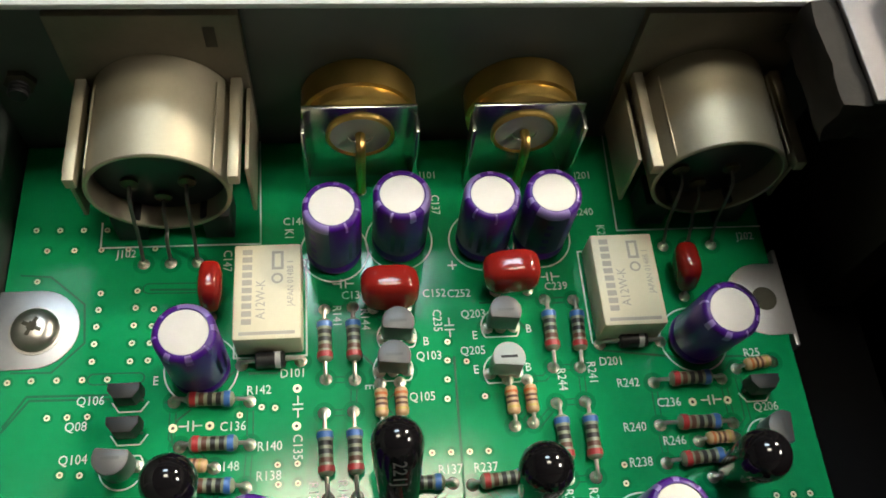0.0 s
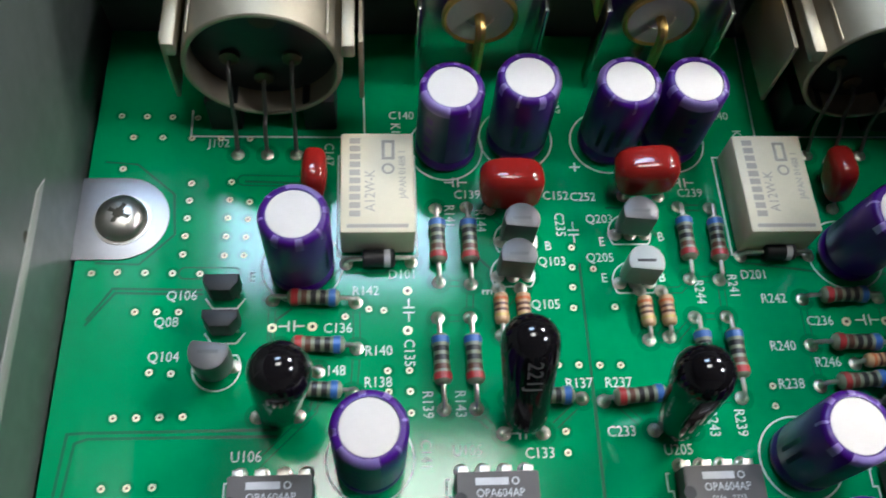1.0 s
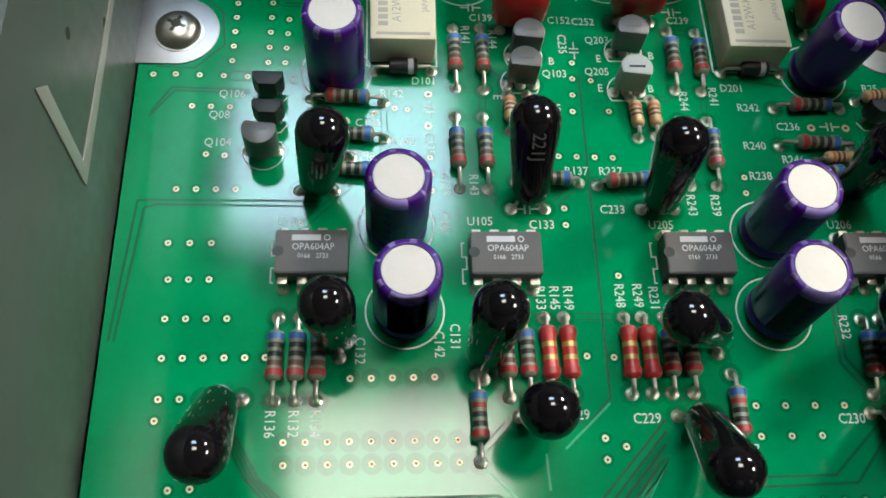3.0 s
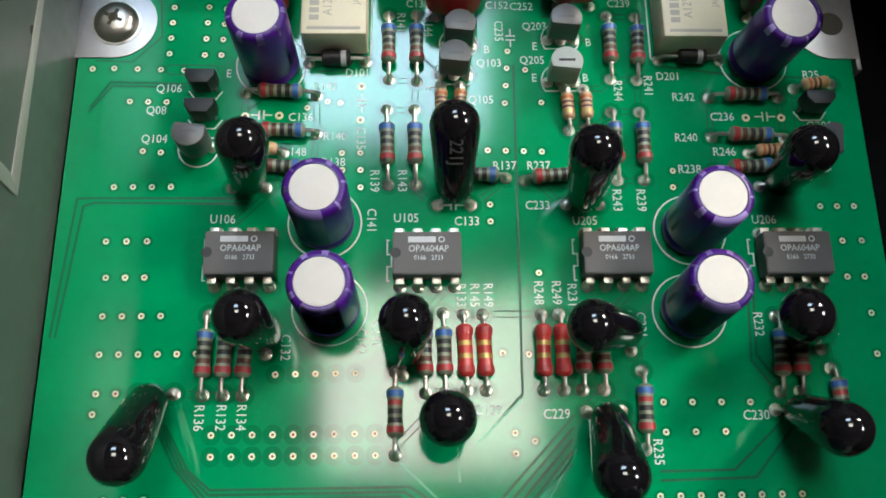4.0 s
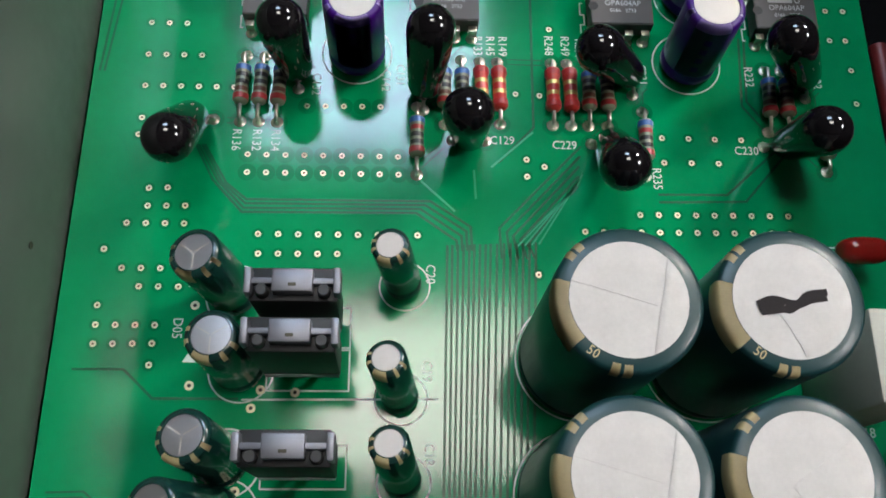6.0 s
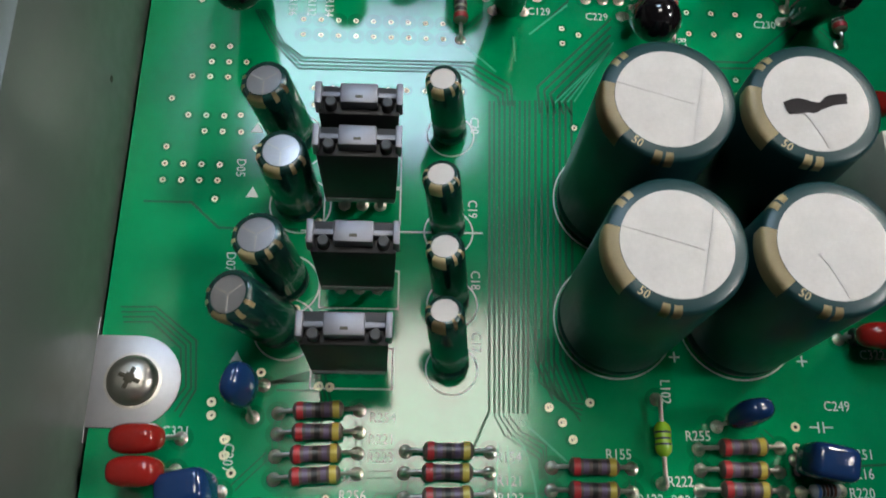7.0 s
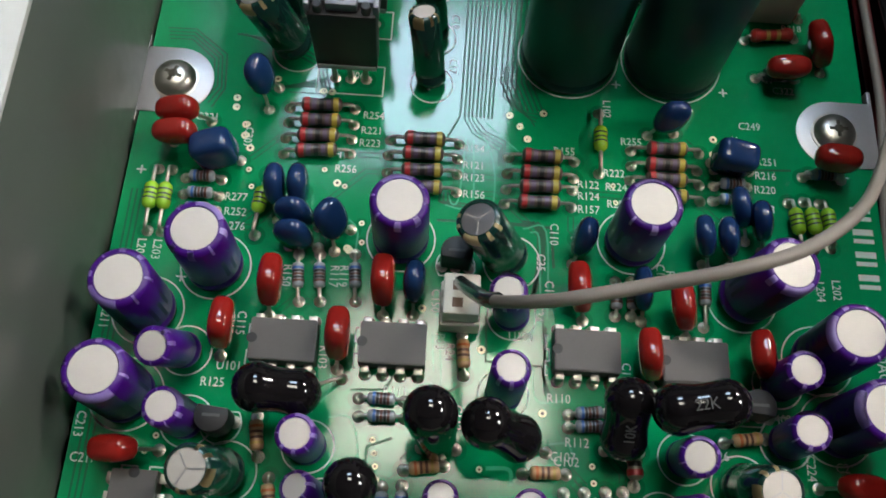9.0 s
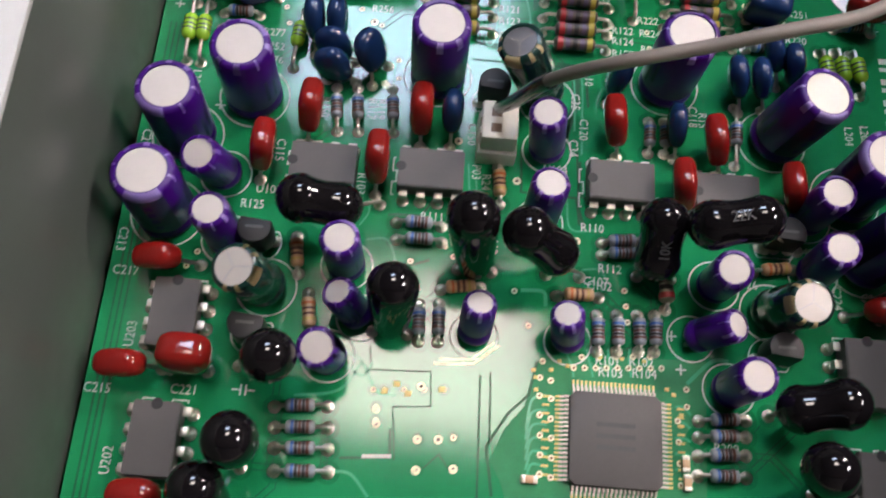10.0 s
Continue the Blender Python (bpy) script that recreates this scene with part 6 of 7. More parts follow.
# resistors
resistor(-8.2, 78.4, -8.4, 67.3, "precision")
resistor(-4.0, 78.5, -4.2, 67.1, "precision")
resistor(25.4, 78.5, 25.3, 67.5, "precision")
resistor(29.8, 78.3, 29.4, 67.3, "precision")
resistor(-8.6, 62.3, -8.3, 50.4, "precision")
resistor(-4.5, 62.3, -4.3, 50.4, "precision")
resistor(25.1, 62.1, 25.1, 50.9, "precision")
resistor(29.2, 62.1, 29.2, 50.9, "precision")
resistor(-0.5, 66.3, -0.5, 59.9, "tan")
resistor(2.4, 66.3, 2.4, 59.9, "tan")
resistor(18.3, 65.9, 18.4, 59.0, "tan")
resistor(21.1, 65.9, 21.2, 59.2, "tan")
resistor(-29.6, 65.0, -19.0, 64.7, "precision")
resistor(-28.4, 58.7, -18.9, 58.3, "precision")
resistor(40.0, 64.4, 50.7, 64.4, "precision")
resistor(39.8, 57.8, 50.8, 57.7, "precision")
resistor(39.8, 52.5, 49.6, 52.8, "precision")
resistor(-28.5, 53.2, -19.3, 52.4, "precision")
resistor(-0.2, 51.6, 8.9, 51.3, "precision")
resistor(11.5, 51.1, 20.1, 51.5, "precision")
resistor(45.2, 55.2, 50.6, 55.5, "tan")
resistor(53.2, 65.9, 59.3, 66.7, "tan")
resistor(-28.9, 56.1, -24.0, 55.4, "tan")
resistor(-32.7, 31.2, -33.0, 20.1, "precision")
resistor(-30.0, 31.2, -30.3, 20.1, "precision")
resistor(-27.3, 31.2, -27.5, 20.0, "precision")
resistor(-3.3, 31.1, -3.1, 20.3, "precision")
resistor(-0.6, 31.1, -0.5, 20.3, "precision")
resistor(2.3, 31.1, 2.3, 20.4, "red")
resistor(5.0, 31.1, 4.9, 20.4, "red")
resistor(13.0, 31.0, 12.9, 20.4, "red")
resistor(15.6, 31.0, 15.5, 20.4, "red")
resistor(18.4, 31.0, 18.3, 20.4, "precision")
resistor(21.2, 31.0, 21.0, 20.4, "precision")
resistor(-7.2, 23.0, -7.2, 12.2, "lowohm")
resistor(26.3, 23.0, 26.3, 12.4, "lowohm")
resistor(52.8, 23.1, 53.2, 13.6, "lowohm")
resistor(45.9, 30.4, 45.3, 20.0, "precision")
resistor(48.6, 30.4, 47.9, 20.0, "precision")
resistor(-20.6, -45.7, -31.2, -46.1, "power")
resistor(-20.5, -48.4, -31.2, -49.0, "power")
resistor(-20.6, -51.2, -31.3, -51.7, "power")
resistor(-20.8, -53.9, -31.1, -54.4, "power")
resistor(-3.6, -50.8, -14.5, -51.0, "power")
resistor(-3.7, -53.5, -14.7, -53.7, "power")
resistor(-3.7, -56.4, -14.6, -56.6, "power")
resistor(-3.7, -59.3, -14.5, -59.5, "power")
resistor(15.0, -52.8, 4.3, -52.7, "power")
resistor(14.8, -55.7, 4.2, -55.7, "power")
resistor(14.6, -58.0, 4.1, -58.2, "power")
resistor(14.3, -60.9, 4.0, -60.8, "power")
resistor(35.0, -49.9, 24.0, -50.2, "power")
resistor(34.6, -52.9, 23.9, -53.0, "power")
resistor(34.6, -55.5, 23.8, -55.5, "power")
resistor(34.7, -58.4, 23.7, -58.4, "power")
resistor(-45.8, -59.7, -40.2, -59.8, "small")
resistor(-45.6, -62.6, -40.3, -62.5, "small")
resistor(-45.5, -65.2, -40.4, -65.1, "small")
resistor(-45.3, -67.7, -40.4, -67.4, "small")
resistor(37.8, -52.5, 42.6, -52.6, "small")
resistor(37.2, -55.5, 42.2, -55.4, "small")
resistor(37.0, -58.2, 41.7, -58.3, "small")
resistor(13.3, -104.3, 13.2, -109.4, "small")
resistor(16.1, -104.1, 16.0, -109.2, "small")
resistor(19.0, -103.9, 19.1, -108.9, "small")
resistor(21.4, -103.7, 21.3, -108.8, "small")
resistor(-11.7, -104.8, -11.5, -110.0, "small")
resistor(-9.0, -104.5, -8.8, -109.8, "small")
resistor(-29.9, -120.4, -22.8, -119.9, "small")
resistor(-29.5, -123.2, -22.5, -122.7, "small")
resistor(-29.2, -125.9, -22.2, -125.4, "small")
resistor(-28.8, -128.8, -21.9, -128.3, "small")
resistor(27.2, -118.0, 33.8, -117.5, "small")
resistor(27.1, -120.2, 33.7, -119.7, "small")
resistor(27.0, -122.7, 33.5, -122.2, "small")
resistor(26.9, -125.4, 33.4, -125.0, "small")
resistor(-26.8, -71.3, -26.1, -78.9, "small")
resistor(-23.6, -71.1, -23.0, -78.7, "small")
resistor(-18.3, -70.7, -17.8, -78.4, "small")
resistor(21.1, -72.8, 20.8, -78.1, "small")
resistor(23.5, -72.6, 23.2, -78.0, "small")
resistor(34.6, -69.1, 33.9, -79.1, "small")
resistor(-15.9, -92.7, -9.5, -92.8, "small")
resistor(-15.7, -95.3, -9.3, -95.2, "small")
resistor(13.8, -93.3, 19.5, -92.8, "small")
resistor(13.8, -95.2, 19.5, -94.7, "small")
resistor(-1.6, -82.6, -1.3, -88.5, "tan")
resistor(-8.5, -102.2, -3.8, -101.6, "tan")
resistor(7.6, -101.8, 13.4, -101.7, "tan")
resistor(22.6, -95.6, 22.9, -101.8, "lowohm")
resistor(-29.8, -96.1, -29.1, -101.6, "tan")
resistor(-27.2, -104.5, -26.3, -110.2, "tan")
resistor(36.0, -96.0, 41.8, -95.1, "tan")
resistor(51.4, -53.0, 57.4, -52.8, "small")
# electrolytic capacitors
electrolytic(-6.6, 88.1, "purple", 227)
electrolytic(3.5, 89.7, "purple", 352)
electrolytic(16.6, 89.2, "purple", 152)
electrolytic(25.7, 89.3, "purple", 262)
electrolytic(-26.0, 69.8, "purple", 70)
electrolytic(47.6, 70.9, "purple", 40, top=(48.0, 69.6, 14.3))
electrolytic(-17.3, 44.5, "purple", 250)
electrolytic(-16.3, 32.0, "purple", 270)
electrolytic(35.1, 43.3, "purple", 280, top=(35.3, 43.4, 14.3))
electrolytic(33.9, 31.4, "purple", 260, top=(33.9, 32.0, 14.3))
electrolytic(-31.2, -6.4, "green", 250, top=(-34.2, -5.1, 14.3))
electrolytic(-30.1, -16.5, "green", 250, top=(-31.3, -15.3, 14.3))
electrolytic(-31.1, -28.5, "green", 250, top=(-33.5, -26.9, 14.3))
electrolytic(-31.0, -34.8, "green", 250, top=(-36.3, -34.6, 14.3))
electrolytic(-8.7, -4.7, "green_small", 250, top=(-10.6, -3.6, 13.8))
electrolytic(-9.0, -20.2, "green_small", 250, top=(-10.8, -17.7, 13.8))
electrolytic(-8.5, -30.9, "green_small", 250, top=(-10.3, -27.6, 13.8))
electrolytic(-8.6, -40.0, "green_small", 250, top=(-10.3, -35.9, 13.8))
electrolytic(14.6, -14.7, "reservoir", 190)
electrolytic(31.8, -14.7, "reservoir_b", 190)
electrolytic(13.9, -32.6, "reservoir", 190)
electrolytic(31.2, -32.5, "reservoir_b", 190)
electrolytic(-11.7, -67.9, "purple", 100)
electrolytic(23.6, -66.1, "purple", 100)
electrolytic(-39.0, -74.0, "purple", 60)
electrolytic(-47.8, -81.5, "purple", 240)
electrolytic(-48.6, -94.0, "purple", 280)
electrolytic(40.0, -74.3, "purple", 280, top=(42.1, -74.2, 14.6))
electrolytic(50.5, -83.2, "purple", 180, top=(50.0, -83.4, 15))
electrolytic(52.1, -93.2, "purple", 180, top=(52.5, -93.4, 15))
electrolytic(-41.3, -87.2, "purple_small", 200, top=(-42.5, -90.0, 12))
electrolytic(-39.6, -97.3, "purple_small", 40, top=(-40.0, -97.7, 12))
electrolytic(-22.4, -99.8, "purple_small", 60, top=(-22.7, -100.2, 12))
electrolytic(-19.7, -107.3, "purple_tiny", 200, top=(-22.6, -106.2, 8.2))
electrolytic(4.5, -91.0, "purple_small", 60, top=(4.5, -90.0, 12))
electrolytic(5.5, -79.1, "purple_small", 90, top=(3.8, -79.4, 12))
electrolytic(30.1, -98.5, "purple_small", 80, top=(28.7, -100.2, 12))
electrolytic(44.3, -87.0, "purple_small", 90, top=(43.5, -88.0, 12))
electrolytic(44.7, -95.5, "purple_small", 90, top=(43.4, -96.0, 12))
electrolytic(-23.6, -113.0, "purple_small", 40, top=(-23.9, -114.8, 12))
electrolytic(-3.9, -108.6, "purple_tiny", 60, top=(-3.8, -106.2, 8.2))
electrolytic(9.2, -108.4, "purple_tiny", 80, top=(7.7, -106.8, 8.2))
electrolytic(31.6, -113.4, "purple_small", 60, top=(31.1, -114.1, 11.5))
electrolytic(26.5, -106.6, "purple_tiny", 60, top=(30.2, -106.4, 6.5))
electrolytic(5.3, -70.6, "green", 250, top=(-0.9, -70.5, 15.2))
electrolytic(-33.2, -103.9, "green_light", -20, top=(-35.5, -105.3, 12))
electrolytic(37.9, -101.9, "green_light", 190, top=(38.7, -103.9, 11.5))
# film capacitors
film_capacitor(1.2, 47.2, 1.0, 54.6, 10.5, "black", 0, "221J")
film_capacitor(-28.3, 49.9, -26.8, 50.7, 14.0, "black", 0)
film_capacitor(19.8, 47.2, 19.1, 49.4, 14.5, "black", 0)
film_capacitor(48.5, 50.0, 47.4, 49.4, 14.5, "black", 0)
film_capacitor(-24.8, 28.1, -25.8, 27.6, 14.2, "black", 90)
film_capacitor(-6.3, 25.0, -5.6, 26.9, 14.4, "black", 90)
film_capacitor(25.2, 28.2, 18.1, 27.0, 9.7, "black", 90)
film_capacitor(51.7, 28.2, 44.5, 27.6, 12.5, "black", 90)
film_capacitor(0.4, 17.7, -0.6, 15.3, 13, "black", 0)
film_capacitor(-39.2, 20.4, -39.4, 11.3, 11.5, "black", 0)
film_capacitor(20.9, 17.5, 20.0, 8.5, 11.3, "black", 0)
film_capacitor(46.7, 17.5, 47.0, 13.6, 13, "black", 0)
film_capacitor(1.5, 78.2, 1.4, 79.6, 7.5, "red_large", 0)
film_capacitor(20.4, 80.2, 19.2, 80.7, 8.5, "red_large", 0)
film_capacitor(-25.0, 80.3, -24.3, 81.1, 7.0, "red_small", 90)
film_capacitor(47.7, 80.6, 46.9, 81.6, 7, "red_small", 90)
film_capacitor(-33.9, -44.6, -36.2, -43.3, 8, "blue", 75)
film_capacitor(-40.2, -56.6, -41.6, -56.3, 6, "blue_box", 10)
film_capacitor(-30.7, -63.8, -31.1, -61.3, 7, "blue", 90)
film_capacitor(-27.4, -63.1, -27.6, -61.3, 7, "blue", 90)
film_capacitor(-26.5, -66.7, -28.6, -65.8, 6, "blue", 0)
film_capacitor(-26.3, -70.1, -28.2, -69.4, 6, "blue", 0)
film_capacitor(-20.5, -68.7, -22.8, -66.5, 7, "blue", 60)
film_capacitor(28.9, -46.8, 30.0, -45.9, 7, "blue", 10)
film_capacitor(39.3, -51.9, 39.6, -52.4, 5.5, "blue_box", -10)
film_capacitor(14.9, -68.2, 16.0, -67.3, 7, "blue", 80)
film_capacitor(35.0, -67.7, 32.9, -65.7, 7, "blue", 90)
film_capacitor(38.7, -67.0, 36.4, -65.9, 7, "blue", 90)
film_capacitor(41.2, -62.6, 38.5, -60.7, 7, "blue", 90)
film_capacitor(43.7, -64.3, 41.7, -62.8, 7, "blue", 90)
film_capacitor(-8.9, -77.8, -9.2, -75.4, 7, "blue", 85)
film_capacitor(24.9, -76.6, 23.9, -73.9, 6, "blue", 85)
film_capacitor(-45.8, -49.5, -48.0, -50.5, 6, "red_wide", 0)
film_capacitor(-46.1, -53.6, -47.6, -54.4, 6, "red_wide", 0)
film_capacitor(55.1, -52.8, 54.7, -52.2, 7, "red_wide", -8)
film_capacitor(56.2, -30.6, 54.2, -29.5, 6, "red_small", 95)
film_capacitor(49.5, -34.6, 48.9, -35.9, 6, "red_wide", 0)
film_capacitor(53.1, 0.5, 53.4, -1.0, 7, "red_wide", 0)
film_capacitor(-30.1, -78.7, -29.5, -76.6, 7.5, "red_small", 90)
film_capacitor(-36.3, -85.2, -35.4, -83.7, 7.5, "red_small", 90)
film_capacitor(-19.4, -86.2, -19.3, -83.9, 7.5, "red_small", 90)
film_capacitor(-13.5, -77.7, -13.7, -75.6, 7.5, "red_small", 90)
film_capacitor(16.0, -76.7, 14.2, -75.1, 7.5, "red_small", 90)
film_capacitor(31.3, -78.4, 28.9, -77.1, 7.5, "red_small", 90)
film_capacitor(25.9, -86.4, 24.1, -84.4, 7.5, "red_small", 90)
film_capacitor(42.8, -85.0, 39.7, -83.9, 7.5, "red_small", 90)
film_capacitor(-45.2, -101.5, -48.1, -102.5, 6, "red_wide", 0)
film_capacitor(-47.9, -116.5, -50.1, -117.3, 6, "red_wide", 0)
film_capacitor(-41.8, -116.4, -41.3, -115.1, 7.5, "red_mid", 0)
film_capacitor(-43.5, -134.1, -45.2, -133.0, 6, "red_wide", 0)
film_capacitor(51.3, -101.6, 53.2, -101.9, 6, "red_wide", 0)
film_bar(-21.0, -90.1, (-23.6, -94.1, 8), (-28.7, -94.0, 9.3))
film_capacitor(-4.3, -99.1, -5.8, -97.1, 15, "black", 0)
film_bar(8.3, -98.8, (5.8, -98.5, 8.5), (1.5, -97.7, 13))
film_bar(21.4, -98.0, (20.6, -97.0, 5), (20.7, -92.9, 8.6), "10K")
film_bar(40.2, -92.2, (31.9, -93.5, 13.5), (26.1, -94.3, 12.3), "22K")
film_capacitor(-15.5, -109.1, -15.3, -105.9, 10.5, "black", 0)
film_capacitor(-32.9, -115.3, -29.6, -116.3, 12, "black", 0)
film_capacitor(-33.2, -126.2, -32.6, -126.8, 13, "black", 90)
film_bar(39.3, -116.6, (38.5, -116.8, 7), (43.2, -116.1, 9))
film_capacitor(44.6, -126.7, 39.4, -124.8, 11, "black", 0)
film_capacitor(-35.3, -134.2, -36.5, -132.3, 9, "black", 0)
# eight-pin chips
dip_chip(-28.5, 39.1, 0, True)
dip_chip(-2.8, 38.9, 0, True)
dip_chip(23.6, 38.9, 0, True)
dip_chip(48.9, 38.8, 0, True)
dip_chip(-27.1, -85.7, 0, False)
dip_chip(-11.6, -85.3, 0, False)
dip_chip(16.1, -84.7, 0, False)
dip_chip(31.5, -85.4, 0, False)
dip_chip(-44.4, -109.4, -90, False)
dip_chip(-44.2, -126.1, -90, False)
dip_chip(49.8, -110.4, -90, False)
dip_chip(50.2, -125.8, -90, False)
# relays, transistors, diodes and the rest
relay(-16.2, 79.1)
relay(37.1, 78.9)
transistor(2.3, 73.2, 0)
transistor(1.5, 68.1, 0)
transistor(18.0, 74.2, 0)
transistor(17.7, 67.0, 0, True)
transistor(-35.5, 65.6, 0, 'mini')
transistor(-35.3, 60.9, 0, 'mini')
transistor(-36.0, 56.3, 180)
transistor(55.6, 55.1, 90)
transistor(55.2, 62.3, 0, 'mini')
diode(-20.4, 70.1, -11.8, 70.3)
diode(33.0, 70.8, 42.3, 70.8)
regulator(-21.3, -10.5)
regulator(-21.3, -16.3)
regulator(-21.3, -28.8)
regulator(-21.9, -39.9)
inductor(-50.2, -58.4, -50.1, -69.1)
inductor(-48.1, -58.4, -48.0, -69.1)
inductor(-33.1, -58.3, -33.9, -68.6)
inductor(18.9, -43.7, 18.8, -54.6)
inductor(48.7, -57.7, 49.5, -65.4)
inductor(51.2, -57.5, 52.1, -65.2)
inductor(53.7, -57.6, 54.6, -65.0)
connector(-2.3, -78.8)
transistor(-34.9, -97.1, 180, 'dark')
transistor(-34.2, -110.5, 180, 'dark')
transistor(-3.2, -71.9, 0, 'dark')
transistor(37.5, -108.8, 0, 'dark')
transistor(39.2, -92.0, 0, 'dark')
flat_chip(15.6, -121.6)
resistor_red(46.3, -21.7, 52.6, -22.4)
resistor_red(44.4, -27.3, 52.2, -26.7)
diode(45.7, -34.9, 51.4, -34.7)
cement(45.0, -18.3)
screw(-49.6, 76.7)
screw(-50.2, -42.2)
screw(57.3, -44.8)
chip_part(25.2, -123.9, 90)
chip_part(25.4, -126.3, 90)
chip_part(4.4, -127.4, 0)
mounting_tab(-49.7, 77.0, -1)
mounting_tab(-50.2, -42.2, -1)
mounting_tab(57.3, -44.8, 1)
mounting_tab(60.5, 77.1, 1, True)

# ---- rear sockets ----
def bent_wire(points, r, mat, name="pin_wire"):
    return mesh_from(tube(smooth_line(points, 6), r, 8), mat, name)


def xlr_socket(x, y, z):
    """A round metal audio socket: square flange against the rear panel, thin barrel towards the board, dark insert and three wires."""
    ob = thing("audio_socket", "round satin nickel audio socket with square flange on the rear panel", "socket", "round audio sockets", at(x, y, z))
    r, bore = 10.0, 9.3
    lay = at(0, 0, 0, 90, 0, 0)
    deep = 109 - y
    shell = lathe([(bore, -7.0), (bore, -0.1), (bore + 0.15, 0.05), (r - 0.2, 0.05), (r, -0.15), (r + 0.1, -6), (r + 0.2, -deep + 2.05)], 64)
    part("shell", mesh_from(shell, NICKEL, "shell", 40), ob, m=lay)
    part("insert", mesh_from(lathe([(bore - 0.05, -3.4), (bore - 0.35, -3.25), (0, -3.25)], 48), INSERT, "insert"), ob, "dark blue-black insulating insert", m=lay)
    part("key_hole", mesh_from(lathe([(1.9, -3.26), (1.9, -3.2), (0, -3.2)], 20), VIA_HOLE, "key_hole"), ob, m=at(0.4, 0, 5.6) @ lay)
    for k in (-1, 1):
        rib = box(k * 10.8 - 0.8, -0.6, 3.0, k * 10.8 + 0.8, deep - 2.05, 5.2, 0.25)
        part("side_rib", mesh_from(rib, NICKEL, "side_rib"), ob)
        part("side_plate", mesh_from(box(k * 12.3 - 0.3, 2.2, -9.0, k * 12.3 + 0.3, deep - 2.05, 2.6, 0.15), NICKEL, "side_plate"), ob)
        part("seam", mesh_from(box(k * 8.4 - 0.1, 0.4, 6.1, k * 8.4 + 0.1, deep - 4, 6.5, 0.05), NICKEL, "seam"), ob)
    for dx in (-6.5, 6.5):
        part("foot", mesh_from(box(dx - 2.2, 0.5, -z, dx + 2.2, 6.0, -7.6, 0.3), MOULD_DARK, "foot"), ob, "black plastic foot under the barrel")
    part("flange", mesh_from(box(-12.6, deep - 2, -11.5, 12.6, deep, 17.8, 0.4), NICKEL_DULL, "flange"), ob)
    part("latch_slot", mesh_from(box(7.6, deep - 2.06, 11.6, 9.2, deep - 1.94, 15.6, 0.03), VIA_HOLE, "latch_slot"), ob)
    for dx, dz in ((-4.6, -1.6), (-0.6, -5.6), (3.4, -1.6)):
        part("contact", mesh_from(lathe([(1.3, 0), (1.3, 0.5), (0.8, 0.75), (0, 0.75)], 14), CONTACT, "contact"), ob, "dull gold solder contact", m=at(dx, 3.25, dz, 90))
        part("pin_wire", bent_wire([(dx, 3.2, dz), (dx, 0.9, dz - 0.7), (dx - 0.1, -0.3, dz - 4.0), (dx - 0.2, -1.4, -10.4), (dx - 0.2, -3.6, -z)], 0.28, WIRE_SHADED), ob)
        solder_joint(x + dx - 0.2, y - 3.6)


def phono_socket(x, y, z):
    """A gold phono socket: barrel through the rear panel, bright folded bracket, white insulator and hooked pin."""
    ob = thing("phono_socket", "gold-plated phono socket held by a bright tin bracket", "socket", "phono sockets", at(x, y, z))
    lay = at(0, 0, 0, 90, 0, 0)
    deep = 109 - y
    barrel = lathe([(5.3, -1.0), (7.9, -1.0), (8.2, -1.3), (8.2, -3.0), (8.8, -3.2), (8.8, -deep)], 48)
    part("barrel", mesh_from(barrel, GOLD, "barrel", 40), ob, m=lay)
    part("collar", mesh_from(lathe([(5.2, -0.35), (5.2, 0.25), (4.9, 0.5), (4.55, 0.25), (4.55, -0.35)], 40), GOLD, "collar"), ob, m=lay)
    part("insulator", mesh_from(lathe([(4.6, -0.3), (4.6, 0.15), (1.9, 0.15), (1.9, -0.15), (0, -0.15)], 36), WHITE_PLASTIC, "insulator"), ob, "white insulating ring", m=lay)
    plate = box(-8.4, 0.32, -z, 8.4, 0.9, 6.6, 0.12)
    part("bracket", mesh_from(plate, BRIGHT_TIN, "bracket"), ob, "bright folded tin bracket")
    for k in (-1, 1):
        part("bracket_wing", mesh_from(box(8.4 * k - 0.3, -2.6, -z, 8.4 * k + 0.3, 0.3, 4.4, 0.1), BRIGHT_TIN, "bracket_wing"), ob)
    part("centre_pin", bent_wire([(0, 0.2, 0.0), (0, -1.6, 0.3), (0, -2.5, -0.8), (0, -2.6, -3.5), (0, -2.6, -z)], 0.75, GOLD), ob)
    solder_joint(x, y - 2.6)


xlr_socket(-30.5, 90.6, 14.3)
xlr_socket(50.8, 90.6, 14.3)
phono_socket(-2.1, 101.5, 11.9)
phono_socket(23.1, 101.5, 11.9)

SHIELD_SIDE = material("dark_brown_felt", (0.016, 0.012, 0.009), 0.7, spec=0.3, vary=0.3, grain=0.3, size=3, bump=0.5)
SHIELD_TOP = material("pale_grey_steel", (0.24, 0.215, 0.215), 0.45, 0.6, vary=0.1, size=6)

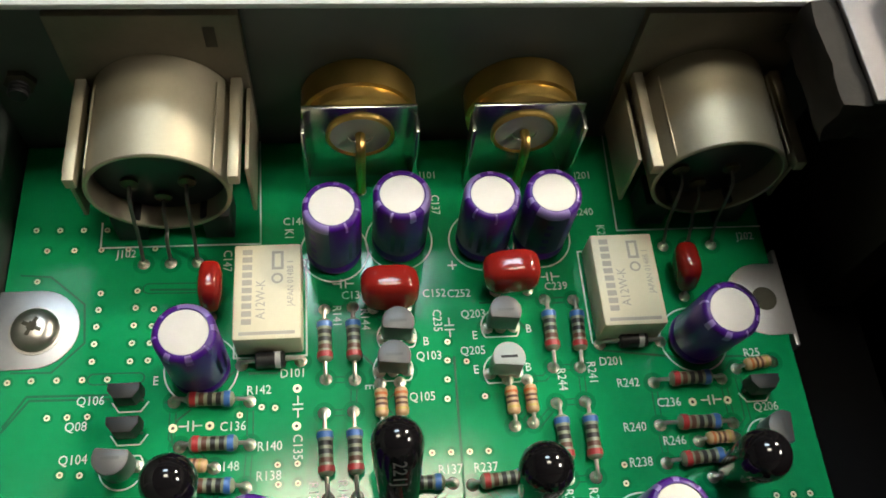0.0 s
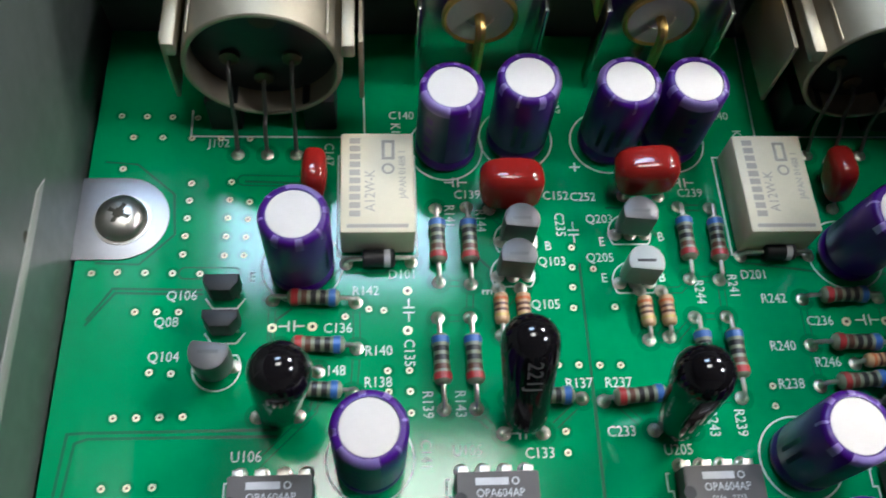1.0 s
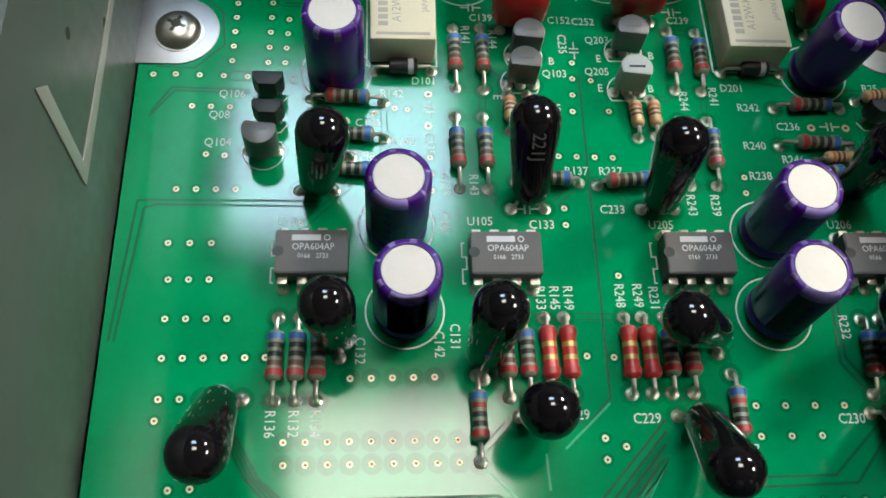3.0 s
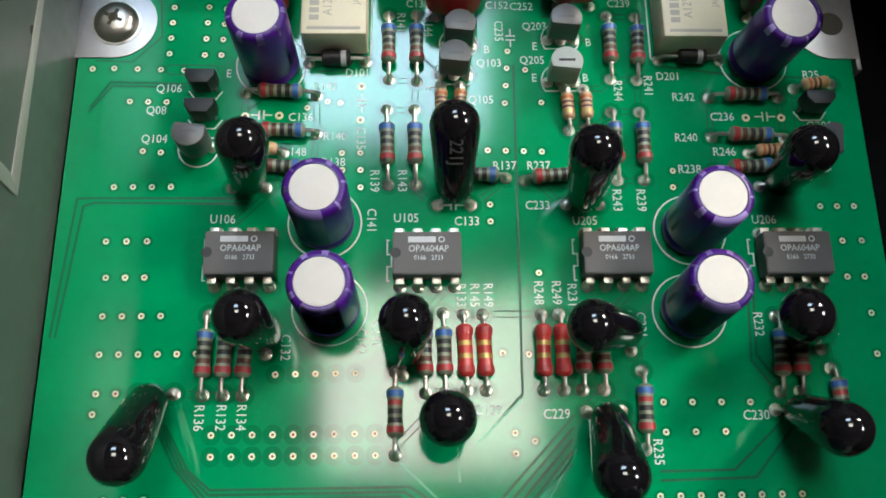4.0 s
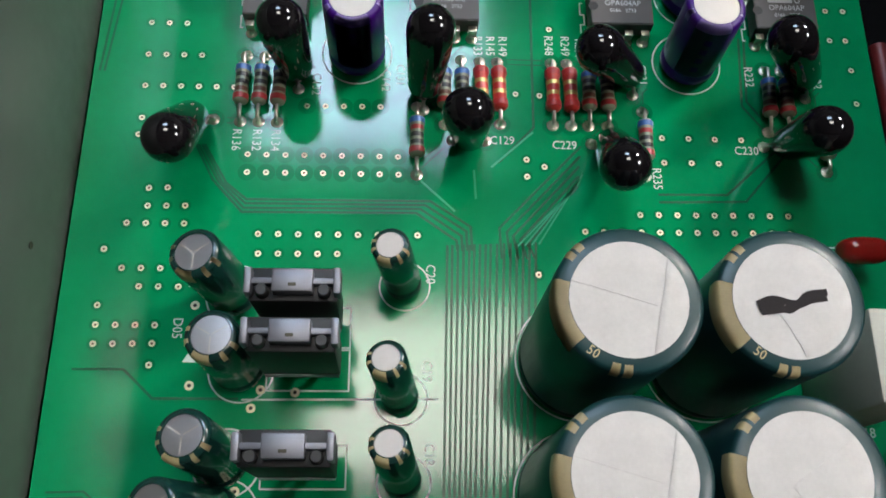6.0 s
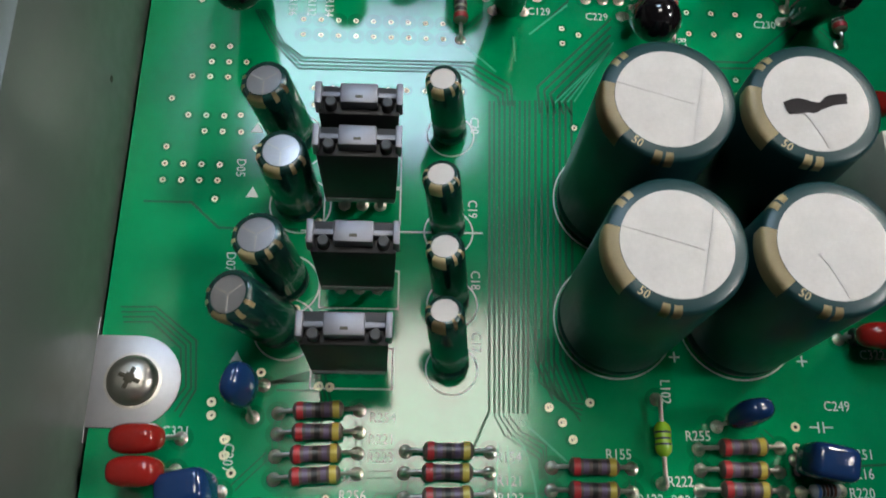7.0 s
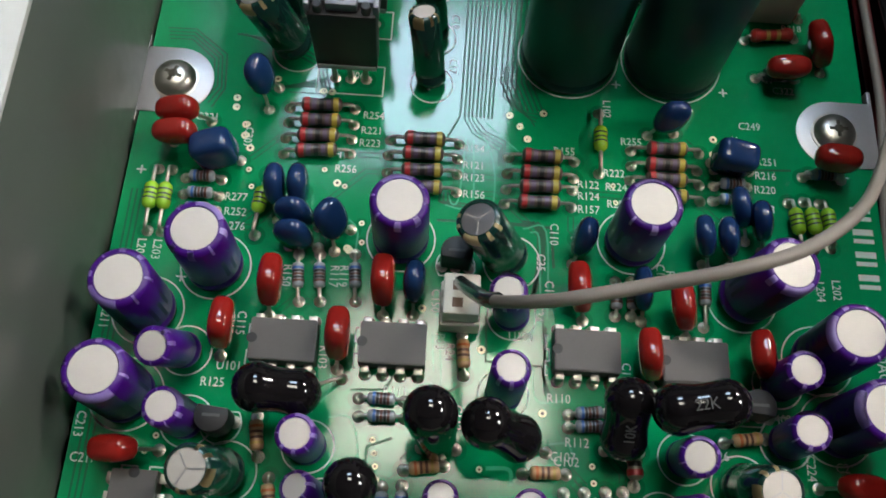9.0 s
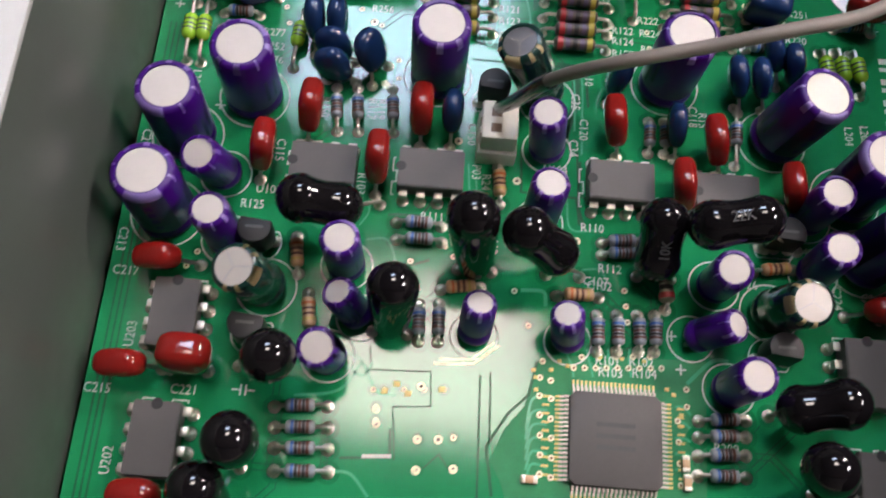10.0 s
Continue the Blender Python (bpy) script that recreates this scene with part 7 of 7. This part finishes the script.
# ---- wires ----
cable = thing("grey_cable", "round grey cable running from the white connector across the board", "cable", "", at(-2.3, -78.8, 9))
part("jacket", mesh_from(tube(smooth_line([(0.1, 1.1, 0.5), (0.8, -3.8, 11.0), (1.8, -8.9, 23.0), (3.7, -11.5, 30.0), (8.6, -12.6, 35.0), (16.4, -11.4, 37.0), (23.9, -10.1, 39.0), (31.5, -7.0, 38.0), (38.6, -1.3, 35.0), (46.2, 8.2, 27.0), (64.1, 33.3, 3.0)], 10), 0.72, 12), CABLE_GREY, "jacket"), cable)
part("strain_sleeve", mesh_from(tube(smooth_line([(-0.3, 1.2, 0.2), (0.8, -3.8, 11.0), (1.8, -8.9, 23.0), (2.7, -10.4, 27.0)], 6), 0.95, 12), CABLE_BLACK, "strain_sleeve"), cable, "black sleeve at the cable's end")
LOOM = (
    (64.0, 0.75, CABLE_GREY, "thin beige", ((0.3, -110, 0.8), (0.2, -45, 2.5), (0, 0, 5.0), (-0.2, 12, 7.6), (0.2, 24, 9.0), (1.6, 40, 9.5), (3.5, 62, 6), (5, 120, 0.8))),
    (67.2, 1.5, CABLE_RED, "dark red", ((0.6, -110, 1.6), (0.4, -60, 4.0), (-0.4, -25, 6.5), (-0.6, 0, 8.0), (0.2, 20, 7.0), (1.0, 60, 4.0), (2.0, 120, 1.6))),
    (70.0, 1.1, CABLE_BLACK, "glossy black", ((0.4, -110, 1.2), (0.2, -50, 6.0), (-0.8, 0, 11.0), (-1.6, 22, 13.5), (-1.2, 36, 14.0), (0.5, 60, 8.0), (1.5, 120, 1.2))),
    (72.0, 1.1, CABLE_BLACK, "glossy black", ((0.2, -110, 1.2), (-0.5, -50, 8.0), (-1.4, 0, 13.0), (-1.8, 20, 15.0), (-1.4, 36, 15.5), (0.0, 60, 9.0), (1.5, 120, 1.2))),
    (74.2, 1.1, CABLE_BLACK, "glossy black", ((0.2, -110, 1.2), (0.0, -50, 7.0), (-0.9, 0, 12.0), (-1.7, 24, 14.0), (-1.0, 40, 13.0), (0.3, 60, 8.0), (1.0, 120, 1.2))),
    (76.6, 1.4, CABLE_RED, "dark red", ((0.2, -110, 1.5), (0.4, -50, 6.0), (0.2, 0, 9.0), (-0.6, 24, 10.0), (0.5, 60, 6.0), (1.0, 120, 1.5))),
)
for x, r, mat, lab, line in LOOM:
    wire = thing("wire", lab + " insulated wire of the loom beside the board", "wire", "loom wires", at(x, -80, -9))
    part("jacket", mesh_from(tube(smooth_line(list(line), 8), r, 12), mat, "jacket"), wire)
shield = thing("shield_can", "steel shielding can with foam-edged lid beyond the corner of the board", "shield", "", at(72.5, 99, -9))
# added block, mostly out of view, keeps the side lamp off the rear sockets
part("tower", mesh_from(box(0.5, -20, 0, 7.5, 9.8, 58, 0.4), SHIELD_SIDE, "tower"), shield, "added dark block that shades the rear sockets")
part("lid", mesh_from(box(-10.8, -12.2, 46.6, 0.45, 26, 47.6, 0.3), SHIELD_TOP, "lid"), shield, "pale grey steel lid")
foam = box(-14.6, -12.0, 39.0, -6.5, 5.2, 46.5)
bmesh.ops.subdivide_edges(foam, edges=foam.edges[:], cuts=7, use_grid_fill=True)
for v in foam.verts:
    v.co += 0.55 * noise.noise_vector(v.co * 0.55) + 0.25 * noise.noise_vector(v.co * 1.7)
    v.co.z = min(v.co.z, 46.55)
part("foam_edge", mesh_from(foam, SHIELD_SIDE, "foam_edge"), shield, "ragged dark brown foam strip under the lid")
# board number, and plain bars for the maker's name
legend("E90182-", 60.2, -104.9, -90, 2.6)
legend("50", 60.3, -96.0, -90, 2.5)
legend("DAC", 60.2, -83.7, -90, 2.4)
legend("AP", 57.0, -110.0, -90, 1.9)
for k in range(4):
    y = -58.2 - 3.8 * k
    silk_line([(58.4, y), (61.6, y)], 1.0)
    silk_line([(58.4, y - 1.5), (61.6, y - 1.5)], 0.7)
